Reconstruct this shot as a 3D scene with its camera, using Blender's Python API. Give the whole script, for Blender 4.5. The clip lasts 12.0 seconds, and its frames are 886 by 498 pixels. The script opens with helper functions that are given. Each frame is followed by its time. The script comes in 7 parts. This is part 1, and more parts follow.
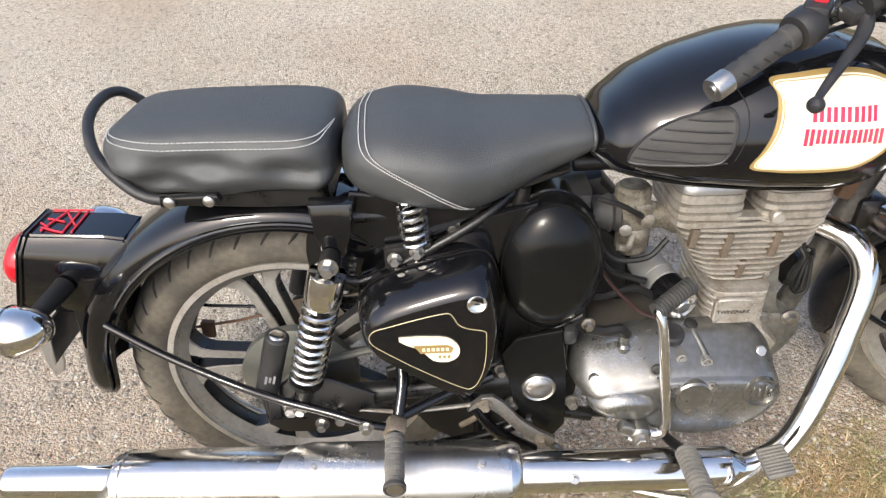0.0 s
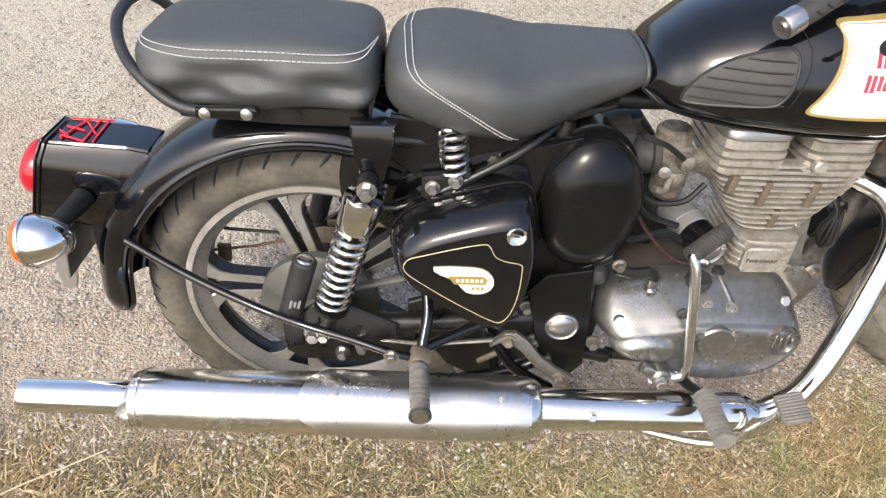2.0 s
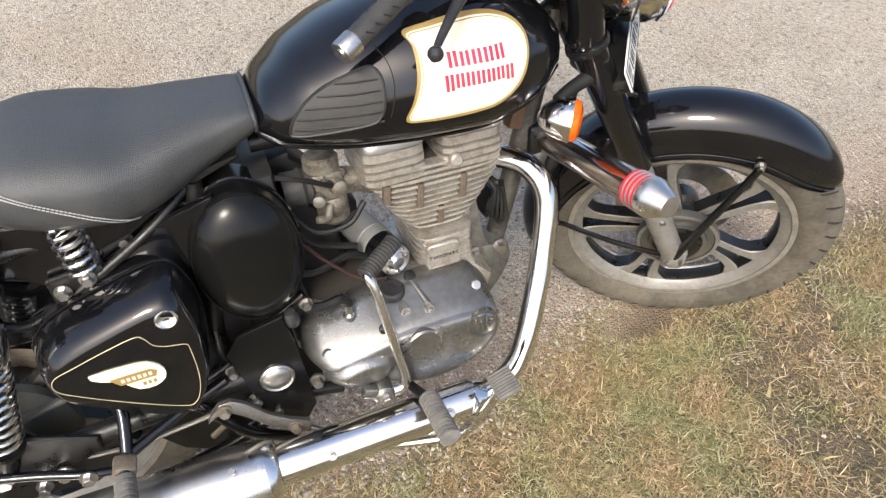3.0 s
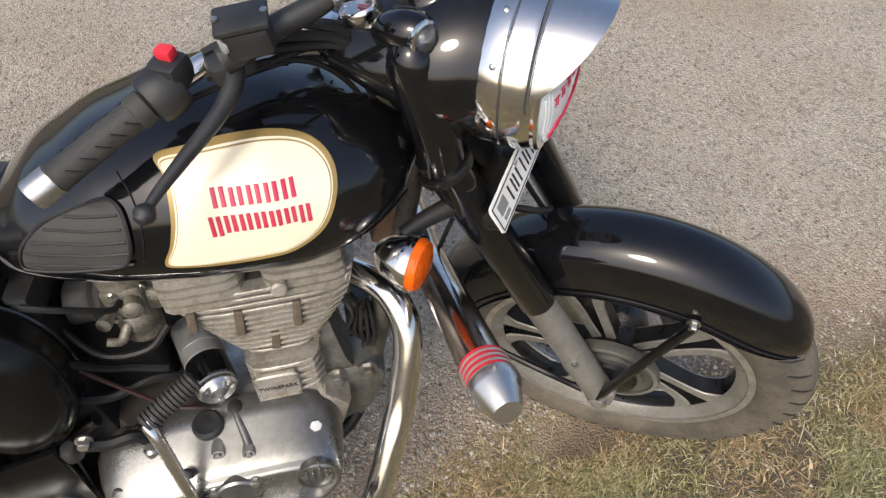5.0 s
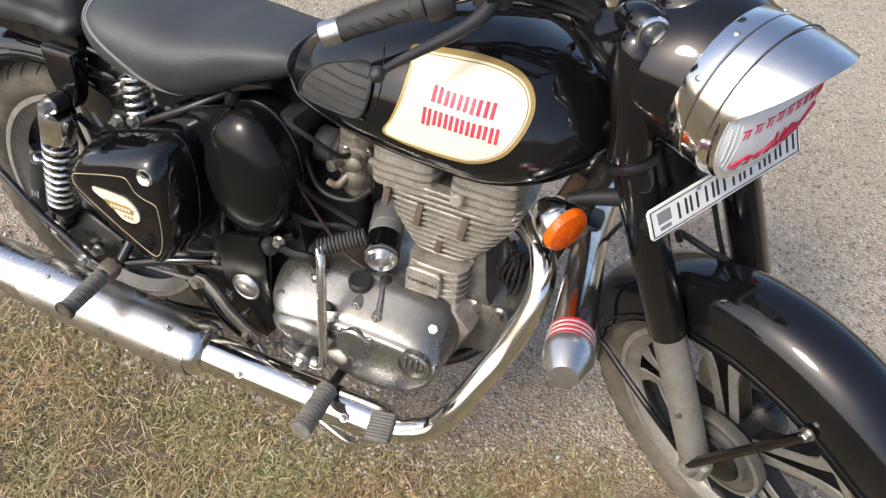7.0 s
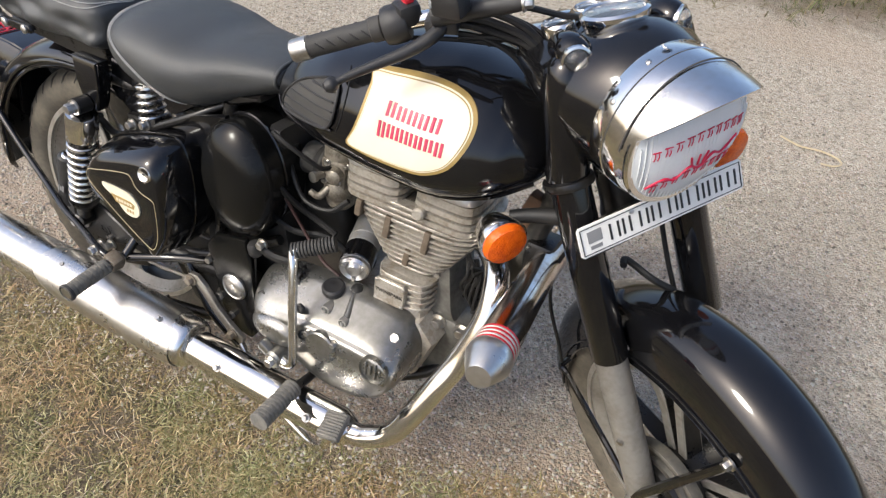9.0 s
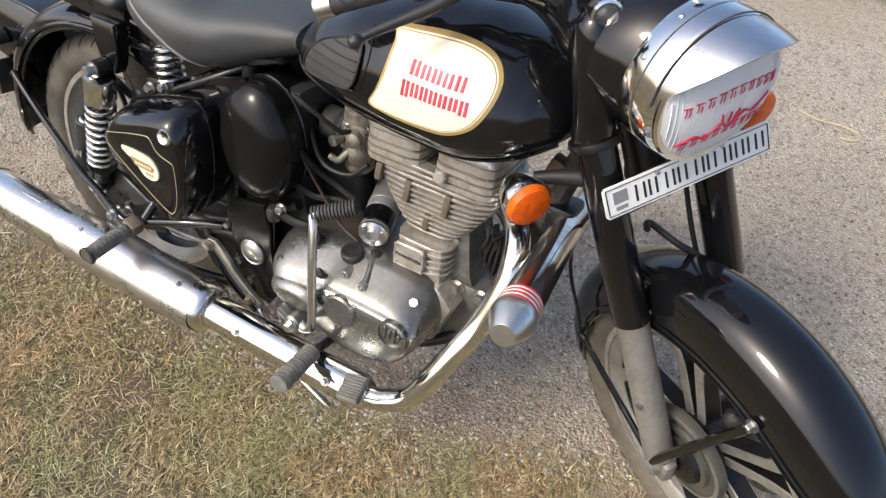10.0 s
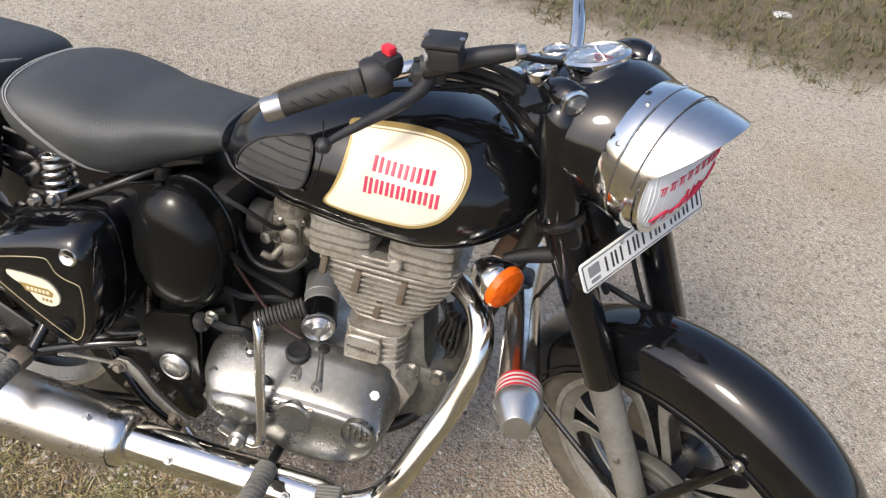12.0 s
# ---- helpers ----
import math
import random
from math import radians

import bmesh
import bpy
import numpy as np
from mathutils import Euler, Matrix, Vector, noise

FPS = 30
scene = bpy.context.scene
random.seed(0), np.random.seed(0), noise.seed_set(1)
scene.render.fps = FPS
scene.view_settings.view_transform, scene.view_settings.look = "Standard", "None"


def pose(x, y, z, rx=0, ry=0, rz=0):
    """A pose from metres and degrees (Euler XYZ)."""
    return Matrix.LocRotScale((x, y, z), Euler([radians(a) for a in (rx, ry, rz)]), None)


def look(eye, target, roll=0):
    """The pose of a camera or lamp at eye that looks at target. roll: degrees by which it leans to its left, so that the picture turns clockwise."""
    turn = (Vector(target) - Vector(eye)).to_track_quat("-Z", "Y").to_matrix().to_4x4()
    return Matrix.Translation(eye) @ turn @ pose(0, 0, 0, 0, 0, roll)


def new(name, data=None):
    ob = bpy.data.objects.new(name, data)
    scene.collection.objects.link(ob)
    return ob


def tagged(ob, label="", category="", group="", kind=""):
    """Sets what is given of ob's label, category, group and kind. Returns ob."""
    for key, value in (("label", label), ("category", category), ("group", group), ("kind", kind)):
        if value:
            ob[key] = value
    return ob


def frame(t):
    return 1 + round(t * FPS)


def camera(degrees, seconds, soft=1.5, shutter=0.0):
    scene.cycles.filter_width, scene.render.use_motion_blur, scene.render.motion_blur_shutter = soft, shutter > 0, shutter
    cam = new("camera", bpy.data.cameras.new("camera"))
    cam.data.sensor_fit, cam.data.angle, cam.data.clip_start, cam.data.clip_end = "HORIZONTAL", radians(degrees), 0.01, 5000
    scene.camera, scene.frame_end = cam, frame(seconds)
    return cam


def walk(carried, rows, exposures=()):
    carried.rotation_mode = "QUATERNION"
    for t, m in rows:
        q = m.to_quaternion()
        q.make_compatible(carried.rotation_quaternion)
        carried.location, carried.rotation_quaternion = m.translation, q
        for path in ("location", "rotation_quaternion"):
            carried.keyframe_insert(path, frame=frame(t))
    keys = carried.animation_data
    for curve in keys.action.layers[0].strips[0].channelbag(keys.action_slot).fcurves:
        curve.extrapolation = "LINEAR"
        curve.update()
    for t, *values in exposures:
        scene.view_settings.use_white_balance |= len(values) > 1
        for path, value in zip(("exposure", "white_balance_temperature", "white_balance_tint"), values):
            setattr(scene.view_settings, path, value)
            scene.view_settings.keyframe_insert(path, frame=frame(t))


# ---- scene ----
cam = camera(68.8, 12.0, soft=1.3)
PATH = [
    (0, (0.298, -0.754, 1.345), (0.267, 0.678, -0.023), -2.84),
    (0.5, (0.372, -0.786, 1.339), (0.015, 0.55, -0.077), -5.62),
    (1, (0.372, -0.796, 1.316), (0.031, 0.51, -0.133), -5.61),
    (1.5, (0.297, -0.793, 1.31), (0.088, 0.552, -0.129), -3.87),
    (2, (0.212, -0.763, 1.311), (0.238, 0.56, -0.163), 2.06),
    (2.5, (0.253, -0.742, 1.313), (0.66, 0.556, -0.126), 3.96),
    (3, (0.474, -0.744, 1.344), (0.991, 0.489, -0.118), 1.07),
    (3.5, (0.703, -0.767, 1.354), (1.272, 0.473, -0.082), 2.08),
    (3.7, (0.751, -0.754, 1.346), (1.279, 0.457, -0.129), -0.11),
    (5.3, (1.007, -0.505, 1.345), (1.143, 0.75, -0.182), 1.91),
    (5.5, (1.076, -0.524, 1.351), (0.969, 0.746, -0.165), 0.35),
    (6, (1.085, -0.574, 1.363), (0.513, 0.522, -0.184), -4.32),
    (6.5, (1.096, -0.609, 1.365), (0.507, 0.499, -0.167), -3.73),
    (7, (1.041, -0.653, 1.362), (0.592, 0.555, -0.142), 3.16),
    (7.2, (1.032, -0.669, 1.361), (0.569, 0.572, -0.111), 2.46),
    (8.8, (1.187, -0.665, 1.367), (0.643, 0.621, -0.038), 3.19),
    (9, (1.215, -0.66, 1.368), (0.563, 0.573, -0.038), 2.28),
    (9.5, (1.253, -0.666, 1.354), (0.506, 0.43, -0.117), 0.42),
    (10, (1.204, -0.686, 1.346), (0.557, 0.499, -0.102), 2.16),
    (10.5, (1.102, -0.709, 1.351), (0.593, 0.612, -0.034), 2.73),
    (11, (1.023, -0.716, 1.341), (0.64, 0.619, -0.071), 4.55),
    (11.5, (0.986, -0.73, 1.345), (0.635, 0.693, 0.014), 6.89),
    (12, (1.003, -0.697, 1.371), (0.76, 0.748, 0.039), 8.08),
]
walk(cam, [(t, look(eye, target, roll)) for t, eye, target, roll in PATH],
     exposures=[(0.0, 0.63), (0.5, 0.69), (1.0, 0.58), (1.5, 0.65), (2.5, 0.73), (3.5, 0.34), (5.5, 0.07), (6.0, 0.23), (7.0, 0.36), (9.5, 0.32), (10.5, 0.33), (12.0, 0.28)])

# ---- light: hazy sun and sky ----
SUN_EL, SUN_AZ = 46.0, 213.0   # height and compass turn of the sun, degrees
world = bpy.data.worlds.new("world")
scene.world = world
world.use_nodes = True
wn = world.node_tree.nodes
sky = wn.new("ShaderNodeTexSky")
sky.sky_type, sky.sun_disc = "NISHITA", False
sky.sun_elevation, sky.sun_rotation = radians(SUN_EL), radians(SUN_AZ)
sky.air_density, sky.dust_density, sky.ozone_density = 0.8, 4.0, 1.0
world.node_tree.links.new(sky.outputs[0], wn["Background"].inputs[0])
wn["Background"].inputs[1].default_value = 0.215
sun_data = bpy.data.lights.new("sun", "SUN")
sun_data.energy, sun_data.angle, sun_data.color = 1.5, radians(13.0), (0.975, 0.990, 0.90)
sun = new("sun", sun_data)
sun_way = Vector((math.sin(radians(SUN_AZ)) * math.cos(radians(SUN_EL)), math.cos(radians(SUN_AZ)) * math.cos(radians(SUN_EL)), math.sin(radians(SUN_EL))))
sun.matrix_world = look(tuple(sun_way * 20), (0, 0, 0))

# ---- materials ----
def mat(name, base, rough=0.5, metal=0.0, base2=None, scale=30.0, amount=0.5, bump=0.0, bump_scale=200.0, coat=0.0, rough2=None, alpha=None, spec=0.5, detail=4.0, low=0.4, high=0.65):
    """A principled surface whose colour and gloss wander between two states, with a fine relief."""
    m = bpy.data.materials.new(name)
    m.use_nodes = True
    n, l = m.node_tree.nodes, m.node_tree.links
    p = n["Principled BSDF"]
    p.inputs["Roughness"].default_value, p.inputs["Metallic"].default_value = rough, metal
    p.inputs["Specular IOR Level"].default_value = spec
    p.inputs["Coat Weight"].default_value, p.inputs["Coat Roughness"].default_value = coat, 0.05
    co = n.new("ShaderNodeTexCoord")
    big, fine = n.new("ShaderNodeTexNoise"), n.new("ShaderNodeTexNoise")
    for tex, s in ((big, scale), (fine, scale * 7)):
        tex.inputs["Scale"].default_value, tex.inputs["Detail"].default_value = s, detail
        l.new(co.outputs["Object"], tex.inputs["Vector"])
    both = n.new("ShaderNodeMath")
    both.operation = "MULTIPLY_ADD"
    both.inputs[1].default_value = 0.35
    l.new(fine.outputs["Fac"], both.inputs[0])
    part_ = n.new("ShaderNodeMath")
    part_.operation, part_.inputs[1].default_value = "MULTIPLY", 0.65
    l.new(big.outputs["Fac"], part_.inputs[0])
    l.new(part_.outputs[0], both.inputs[2])
    ramp = n.new("ShaderNodeMapRange")
    ramp.inputs["From Min"].default_value, ramp.inputs["From Max"].default_value = low, high
    ramp.inputs["To Max"].default_value = amount
    l.new(both.outputs[0], ramp.inputs["Value"])
    mix = n.new("ShaderNodeMix")
    mix.data_type = "RGBA"
    mix.inputs["A"].default_value = (*base, 1)
    mix.inputs["B"].default_value = (*(base2 or tuple(c * 0.7 for c in base)), 1)
    l.new(ramp.outputs[0], mix.inputs["Factor"])
    l.new(mix.outputs["Result"], p.inputs["Base Color"])
    rr = n.new("ShaderNodeMapRange")
    rr.inputs["From Max"].default_value = max(amount, 0.01)
    rr.inputs["To Min"].default_value, rr.inputs["To Max"].default_value = rough, rough if rough2 is None else rough2
    l.new(ramp.outputs[0], rr.inputs["Value"])
    l.new(rr.outputs[0], p.inputs["Roughness"])
    if bump:
        grain, b = n.new("ShaderNodeTexNoise"), n.new("ShaderNodeBump")
        grain.inputs["Scale"].default_value, grain.inputs["Detail"].default_value = bump_scale, 3
        b.inputs["Strength"].default_value, b.inputs["Distance"].default_value = bump, 0.002
        l.new(co.outputs["Object"], grain.inputs["Vector"])
        l.new(grain.outputs["Fac"], b.inputs["Height"])
        l.new(b.outputs[0], p.inputs["Normal"])
    return m

M = dict(
    paint=mat("black_gloss_paint", (0.004, 0.004, 0.005), 0.06, base2=(0.011, 0.0110, 0.0105), scale=9, amount=0.5, rough2=0.14, spec=0.4, coat=0.4),
    paint_dull=mat("black_frame_paint", (0.005, 0.005, 0.005), 0.26, base2=(0.022, 0.019, 0.016), scale=25, amount=0.5, rough2=0.5, bump=0.1),
    plastic=mat("black_plastic", (0.016, 0.016, 0.017), 0.40, base2=(0.05, 0.046, 0.042), scale=30, amount=0.4, rough2=0.6, bump=0.25, bump_scale=900),
    rubber=mat("worn_rubber", (0.030, 0.029, 0.028), 0.55, base2=(0.080, 0.074, 0.064), scale=40, amount=0.5, rough2=0.8, bump=0.3, bump_scale=700),
    groove=mat("tread_groove_bar", (0.014, 0.013, 0.011), 0.8, base2=(0.03, 0.026, 0.02), scale=40, amount=0.6),
    tyre=mat("dusty_tyre_rubber", (0.072, 0.063, 0.049), 0.75, base2=(0.175, 0.150, 0.112), scale=14, amount=0.8, rough2=0.9, bump=0.3, bump_scale=500),
    vinyl=mat("black_vinyl", (0.046, 0.048, 0.049), 0.33, base2=(0.068, 0.069, 0.066), scale=8, amount=0.6, rough2=0.46, bump=0.55, bump_scale=560),
    chrome=mat("chrome", (0.84, 0.83, 0.81), 0.06, 1.0, base2=(0.72, 0.69, 0.65), scale=12, amount=0.6, rough2=0.16),
    satin=mat("satin_chrome", (0.70, 0.69, 0.67), 0.26, 1.0, base2=(0.58, 0.55, 0.50), scale=14, amount=0.8, rough2=0.40),
    chrome_worn=mat("worn_chrome", (0.80, 0.79, 0.77), 0.16, 1.0, base2=(0.66, 0.63, 0.58), scale=16, amount=0.7, rough2=0.30),
    steel=mat("zinc_steel", (0.55, 0.54, 0.52), 0.28, 1.0, base2=(0.35, 0.31, 0.26), scale=60, amount=0.7, rough2=0.5),
    alu=mat("polished_casting", (0.32, 0.316, 0.300), 0.24, 0.88, base2=(0.20, 0.192, 0.172), scale=11, amount=1.0, rough2=0.40, bump=0.06, bump_scale=260),
    fin=mat("dusty_cast_fins", (0.50, 0.47, 0.42), 0.34, 0.6, base2=(0.29, 0.25, 0.195), scale=26, amount=1.0, rough2=0.60, bump=0.3, bump_scale=400),
    grey=mat("grey_alloy_paint", (0.31, 0.297, 0.272), 0.38, 0.5, base2=(0.20, 0.18, 0.152), scale=14, amount=0.8, rough2=0.65),
    cream=mat("cream_enamel", (0.83, 0.74, 0.55), 0.18, base2=(0.76, 0.66, 0.47), scale=10, amount=0.35, coat=0.3),
    gold=mat("gold_line", (0.36, 0.245, 0.085), 0.35, 0.2, scale=30, amount=0.3),
    red=mat("red_enamel", (0.50, 0.025, 0.075), 0.3, base2=(0.58, 0.09, 0.13), scale=30, amount=0.4),
    orange=mat("orange_lens", (0.80, 0.130, 0.004), 0.16, base2=(0.55, 0.055, 0.003), scale=90, amount=0.9, bump=0.6, bump_scale=330, spec=0.3),
    redlens=mat("red_lens", (0.45, 0.01, 0.02), 0.12, base2=(0.33, 0.01, 0.015), scale=40, amount=0.5),
    white=mat("white_plate", (0.78, 0.77, 0.73), 0.4, base2=(0.66, 0.63, 0.57), scale=25, amount=0.5),
    ink=mat("black_ink", (0.015, 0.015, 0.015), 0.5, scale=40, amount=0.3),
    thread=mat("pale_thread", (0.50, 0.49, 0.47), 0.7, scale=200, amount=0.5),
    # leg guard chrome; warm reflections are put into its brown tint
    brown=mat("brown_tinted_chrome", (0.66, 0.62, 0.59), 0.10, 1.0, base2=(0.46, 0.37, 0.32), scale=14, amount=0.8, rough2=0.24),
    # grime tone, darkened so the fin gaps look shaded
    fincore=mat("grimy_shaded_casting", (0.060, 0.050, 0.039), 0.75, 0.1, base2=(0.030, 0.025, 0.020), scale=30, amount=0.8),
    bossrust=mat("brown_stained_casting", (0.17, 0.135, 0.10), 0.6, 0.3, base2=(0.10, 0.075, 0.052), scale=40, amount=0.8, bump=0.2, bump_scale=300),
    hubgrey=mat("dark_hub_casting", (0.075, 0.072, 0.066), 0.45, 0.3, base2=(0.14, 0.125, 0.10), scale=24, amount=0.7, rough2=0.65),
    rimlip=mat("worn_rim_edge", (0.58, 0.56, 0.52), 0.35, 0.8, base2=(0.36, 0.32, 0.27), scale=30, amount=0.8, rough2=0.55),
    darkred=mat("dark_red_sheath", (0.035, 0.012, 0.010), 0.5, scale=40, amount=0.4),
    redink=mat("red_ink", (0.55, 0.015, 0.06), 0.45, base2=(0.42, 0.01, 0.05), scale=60, amount=0.5),
    redplastic=mat("red_plastic", (0.72, 0.03, 0.05), 0.35, base2=(0.60, 0.03, 0.045), scale=40, amount=0.4),
    greyink=mat("grey_ink", (0.22, 0.22, 0.22), 0.5, scale=40, amount=0.3),
    greypaint=mat("grey_paint", (0.23, 0.235, 0.24), 0.4, 0.2, base2=(0.22, 0.19, 0.15), scale=25, amount=0.7, rough2=0.6),
    drum=mat("dusky_drum_paint", (0.070, 0.073, 0.064), 0.42, 0.2, base2=(0.115, 0.105, 0.085), scale=18, amount=0.7, rough2=0.65, bump=0.1),
    dustypaint=mat("dusty_black_paint", (0.022, 0.021, 0.019), 0.38, base2=(0.115, 0.102, 0.082), scale=16, amount=0.9, rough2=0.75, bump=0.1),
    dullsteel=mat("dull_bare_steel", (0.30, 0.285, 0.26), 0.36, 0.8, base2=(0.17, 0.145, 0.115), scale=40, amount=0.8, rough2=0.6),
    casting=mat("dull_dark_casting", (0.20, 0.195, 0.176), 0.42, 0.5, base2=(0.085, 0.078, 0.066), scale=15, amount=0.9, rough2=0.62, bump=0.12, bump_scale=260),
    # black with its gloss cut, so the covers' reflections stay dark
    blackcover=mat("black_cover_dim_gloss", (0.005, 0.005, 0.005), 0.16, base2=(0.011, 0.011, 0.010), scale=9, amount=0.5, rough2=0.26, spec=0.25),
    dullalu=mat("dull_aluminium", (0.58, 0.57, 0.55), 0.32, 0.85, base2=(0.46, 0.44, 0.40), scale=20, amount=0.6, rough2=0.45),
    rustmetal=mat("dull_dusty_steel", (0.24, 0.21, 0.17), 0.5, 0.5, base2=(0.16, 0.12, 0.08), scale=40, amount=0.8, rough2=0.75),
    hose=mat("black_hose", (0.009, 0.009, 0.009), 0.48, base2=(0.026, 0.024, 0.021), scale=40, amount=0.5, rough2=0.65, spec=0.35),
    carbmetal=mat("grimy_carburettor_metal", (0.26, 0.235, 0.19), 0.42, 0.4, base2=(0.085, 0.070, 0.052), scale=40, amount=1.0, rough2=0.7, bump=0.2, bump_scale=300),
    stripe=mat("faded_gold_stripe", (0.55, 0.45, 0.26), 0.4, 0.1, base2=(0.42, 0.33, 0.18), scale=40, amount=0.5),
    dullgrey=mat("dull_dusty_alloy", (0.23, 0.22, 0.195), 0.42, 0.4, base2=(0.16, 0.142, 0.115), scale=14, amount=0.8, rough2=0.65),
    straw=mat("dry_straw", (0.55, 0.46, 0.30), 0.6, base2=(0.42, 0.33, 0.19), scale=60, amount=0.6),
    pegrubber=mat("dusty_grey_rubber", (0.13, 0.125, 0.112), 0.65, base2=(0.25, 0.23, 0.195), scale=40, amount=0.7, rough2=0.8, bump=0.3, bump_scale=700),
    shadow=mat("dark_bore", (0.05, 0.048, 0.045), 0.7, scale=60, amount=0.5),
    dial=mat("dial_face", (0.55, 0.54, 0.50), 0.4, scale=40, amount=0.2),
    rust=mat("rusty_iron", (0.16, 0.085, 0.045), 0.7, 0.2, base2=(0.09, 0.06, 0.04), scale=40, amount=0.8, bump=0.4, bump_scale=300),
)

def glass(name, colour, rough, clear):
    m = mat(name, colour, rough, scale=40, amount=0.2)
    p = m.node_tree.nodes["Principled BSDF"]
    p.inputs["Transmission Weight"].default_value, p.inputs["IOR"].default_value = clear, 1.45
    return m
M["glass"] = glass("lamp_glass", (0.86, 0.88, 0.88), 0.05, 0.65)
M["lens"] = glass("ribbed_lamp_glass", (0.80, 0.83, 0.85), 0.10, 0.15)
M["clear"] = glass("dial_glass", (0.95, 0.95, 0.95), 0.02, 0.97)

# ---- shape helpers ----
def obj(name, bm, material, parent=None, label="", m=None, sharp=38.0):
    """One mesh object out of a bmesh, smooth but for its sharp edges."""
    if m is not None:
        bmesh.ops.transform(bm, matrix=m, verts=bm.verts)
    bmesh.ops.recalc_face_normals(bm, faces=bm.faces)
    for f in bm.faces:
        f.smooth = True
    for e in bm.edges:
        e.smooth = not (len(e.link_faces) == 2 and e.calc_face_angle(0) > radians(sharp))
    mesh = bpy.data.meshes.new(name)
    bm.to_mesh(mesh)
    bm.free()
    mesh.materials.append(material)
    ob = new(name, mesh)
    if parent is not None:
        ob.parent = parent
    if label:
        tagged(ob, label)
    return ob

def part(name, bm, material, parent, label="", m=None, sharp=38.0):
    return obj(name, bm, material, parent, label, m, sharp)

def glide(pts, step=4, closed=False):
    """A smooth line (Catmull-Rom) through points."""
    p = [Vector(v) for v in pts]
    n, out = len(p), []
    for i in range(n if closed else n - 1):
        a = p[(i - 1) % n] if closed or i > 0 else 2 * p[0] - p[1]
        b, c = p[i], p[(i + 1) % n]
        d = p[(i + 2) % n] if closed or i + 2 < n else 2 * p[-1] - p[-2]
        for k in range(step):
            t = k / step
            out.append(0.5 * ((2 * b) + (c - a) * t + (2 * a - 5 * b + 4 * c - d) * t * t + (3 * b - a - 3 * c + d) * t ** 3))
    if not closed:
        out.append(p[-1].copy())
    return out

def skin(rings, caps=True, closed=True, loop=False):
    """A bmesh laid over rings of points."""
    bm = bmesh.new()
    vs = [[bm.verts.new(v) for v in r] for r in rings]
    n = len(rings[0])
    for a, b in list(zip(vs, vs[1:])) + ([(vs[-1], vs[0])] if loop else []):
        for i in range(n if closed else n - 1):
            bm.faces.new((a[i], a[(i + 1) % n], b[(i + 1) % n], b[i]))
    if caps and closed and not loop:
        bm.faces.new(vs[0][::-1])
        bm.faces.new(vs[-1])
    return bm

def tube(pts, r, n=10, step=4, smooth=True, loop=False):
    """A round bar along a line; r is one radius or one a point."""
    radii = list(r) if isinstance(r, (list, tuple)) else [r] * len(pts)
    if smooth and len(pts) > 2:
        line = glide(pts, step, loop)
        rad = [v.x for v in glide([(q, 0, 0) for q in radii], step, loop)]
    else:
        line, rad = [Vector(v) for v in pts], radii
    rings, up = [], None
    for i, p in enumerate(line):
        a = line[i - 1] if i or loop else p
        b = line[(i + 1) % len(line)] if i + 1 < len(line) or loop else p
        d = (b - a).normalized()
        if up is None:
            up = d.orthogonal().normalized()
        up = (up - d * up.dot(d)).normalized()
        side = d.cross(up)
        rings.append([p + (up * math.cos(2 * math.pi * k / n) + side * math.sin(2 * math.pi * k / n)) * rad[i] for k in range(n)])
    return skin(rings, loop=loop)

def axis(p, d, up=(0, 0, 1)):
    """A frame at p whose z runs along d."""
    z = Vector(d).normalized()
    x = Vector(up).cross(z)
    x = x.normalized() if x.length > 1e-4 else z.orthogonal().normalized()
    y = z.cross(x)
    return Matrix(((x.x, y.x, z.x, p[0]), (x.y, y.y, z.y, p[1]), (x.z, y.z, z.z, p[2]), (0, 0, 0, 1)))

def lathe(profile, p=(0, 0, 0), d=(0, 0, 1), n=24, loop=False):
    """A turned form: (radius, height) pairs round the line through p along d."""
    m = axis(p, d)
    rings = [[m @ Vector((max(r, 1e-4) * math.cos(2 * math.pi * k / n), max(r, 1e-4) * math.sin(2 * math.pi * k / n), h)) for k in range(n)] for r, h in profile]
    return skin(rings, loop=loop)

def slab(outline, y0, y1, bevel=0.0, seg=2, step=0):
    """A plate: an outline in x and z, from y0 to y1, with rounded edges."""
    pts = [(v.x, v.y) for v in glide([(a, b, 0) for a, b in outline], step, True)] if step else outline
    bm = bmesh.new()
    va = [bm.verts.new((x, y0, z)) for x, z in pts]
    vb = [bm.verts.new((x, y1, z)) for x, z in pts]
    n = len(pts)
    for i in range(n):
        bm.faces.new((va[i], va[(i + 1) % n], vb[(i + 1) % n], vb[i]))
    f1, f2 = bm.faces.new(va[::-1]), bm.faces.new(vb)
    if bevel:
        rim = [e for e in bm.edges if (f1 in e.link_faces) or (f2 in e.link_faces)]
        bmesh.ops.bevel(bm, geom=rim, offset=bevel, segments=seg, affect="EDGES", profile=0.5)
    return bm

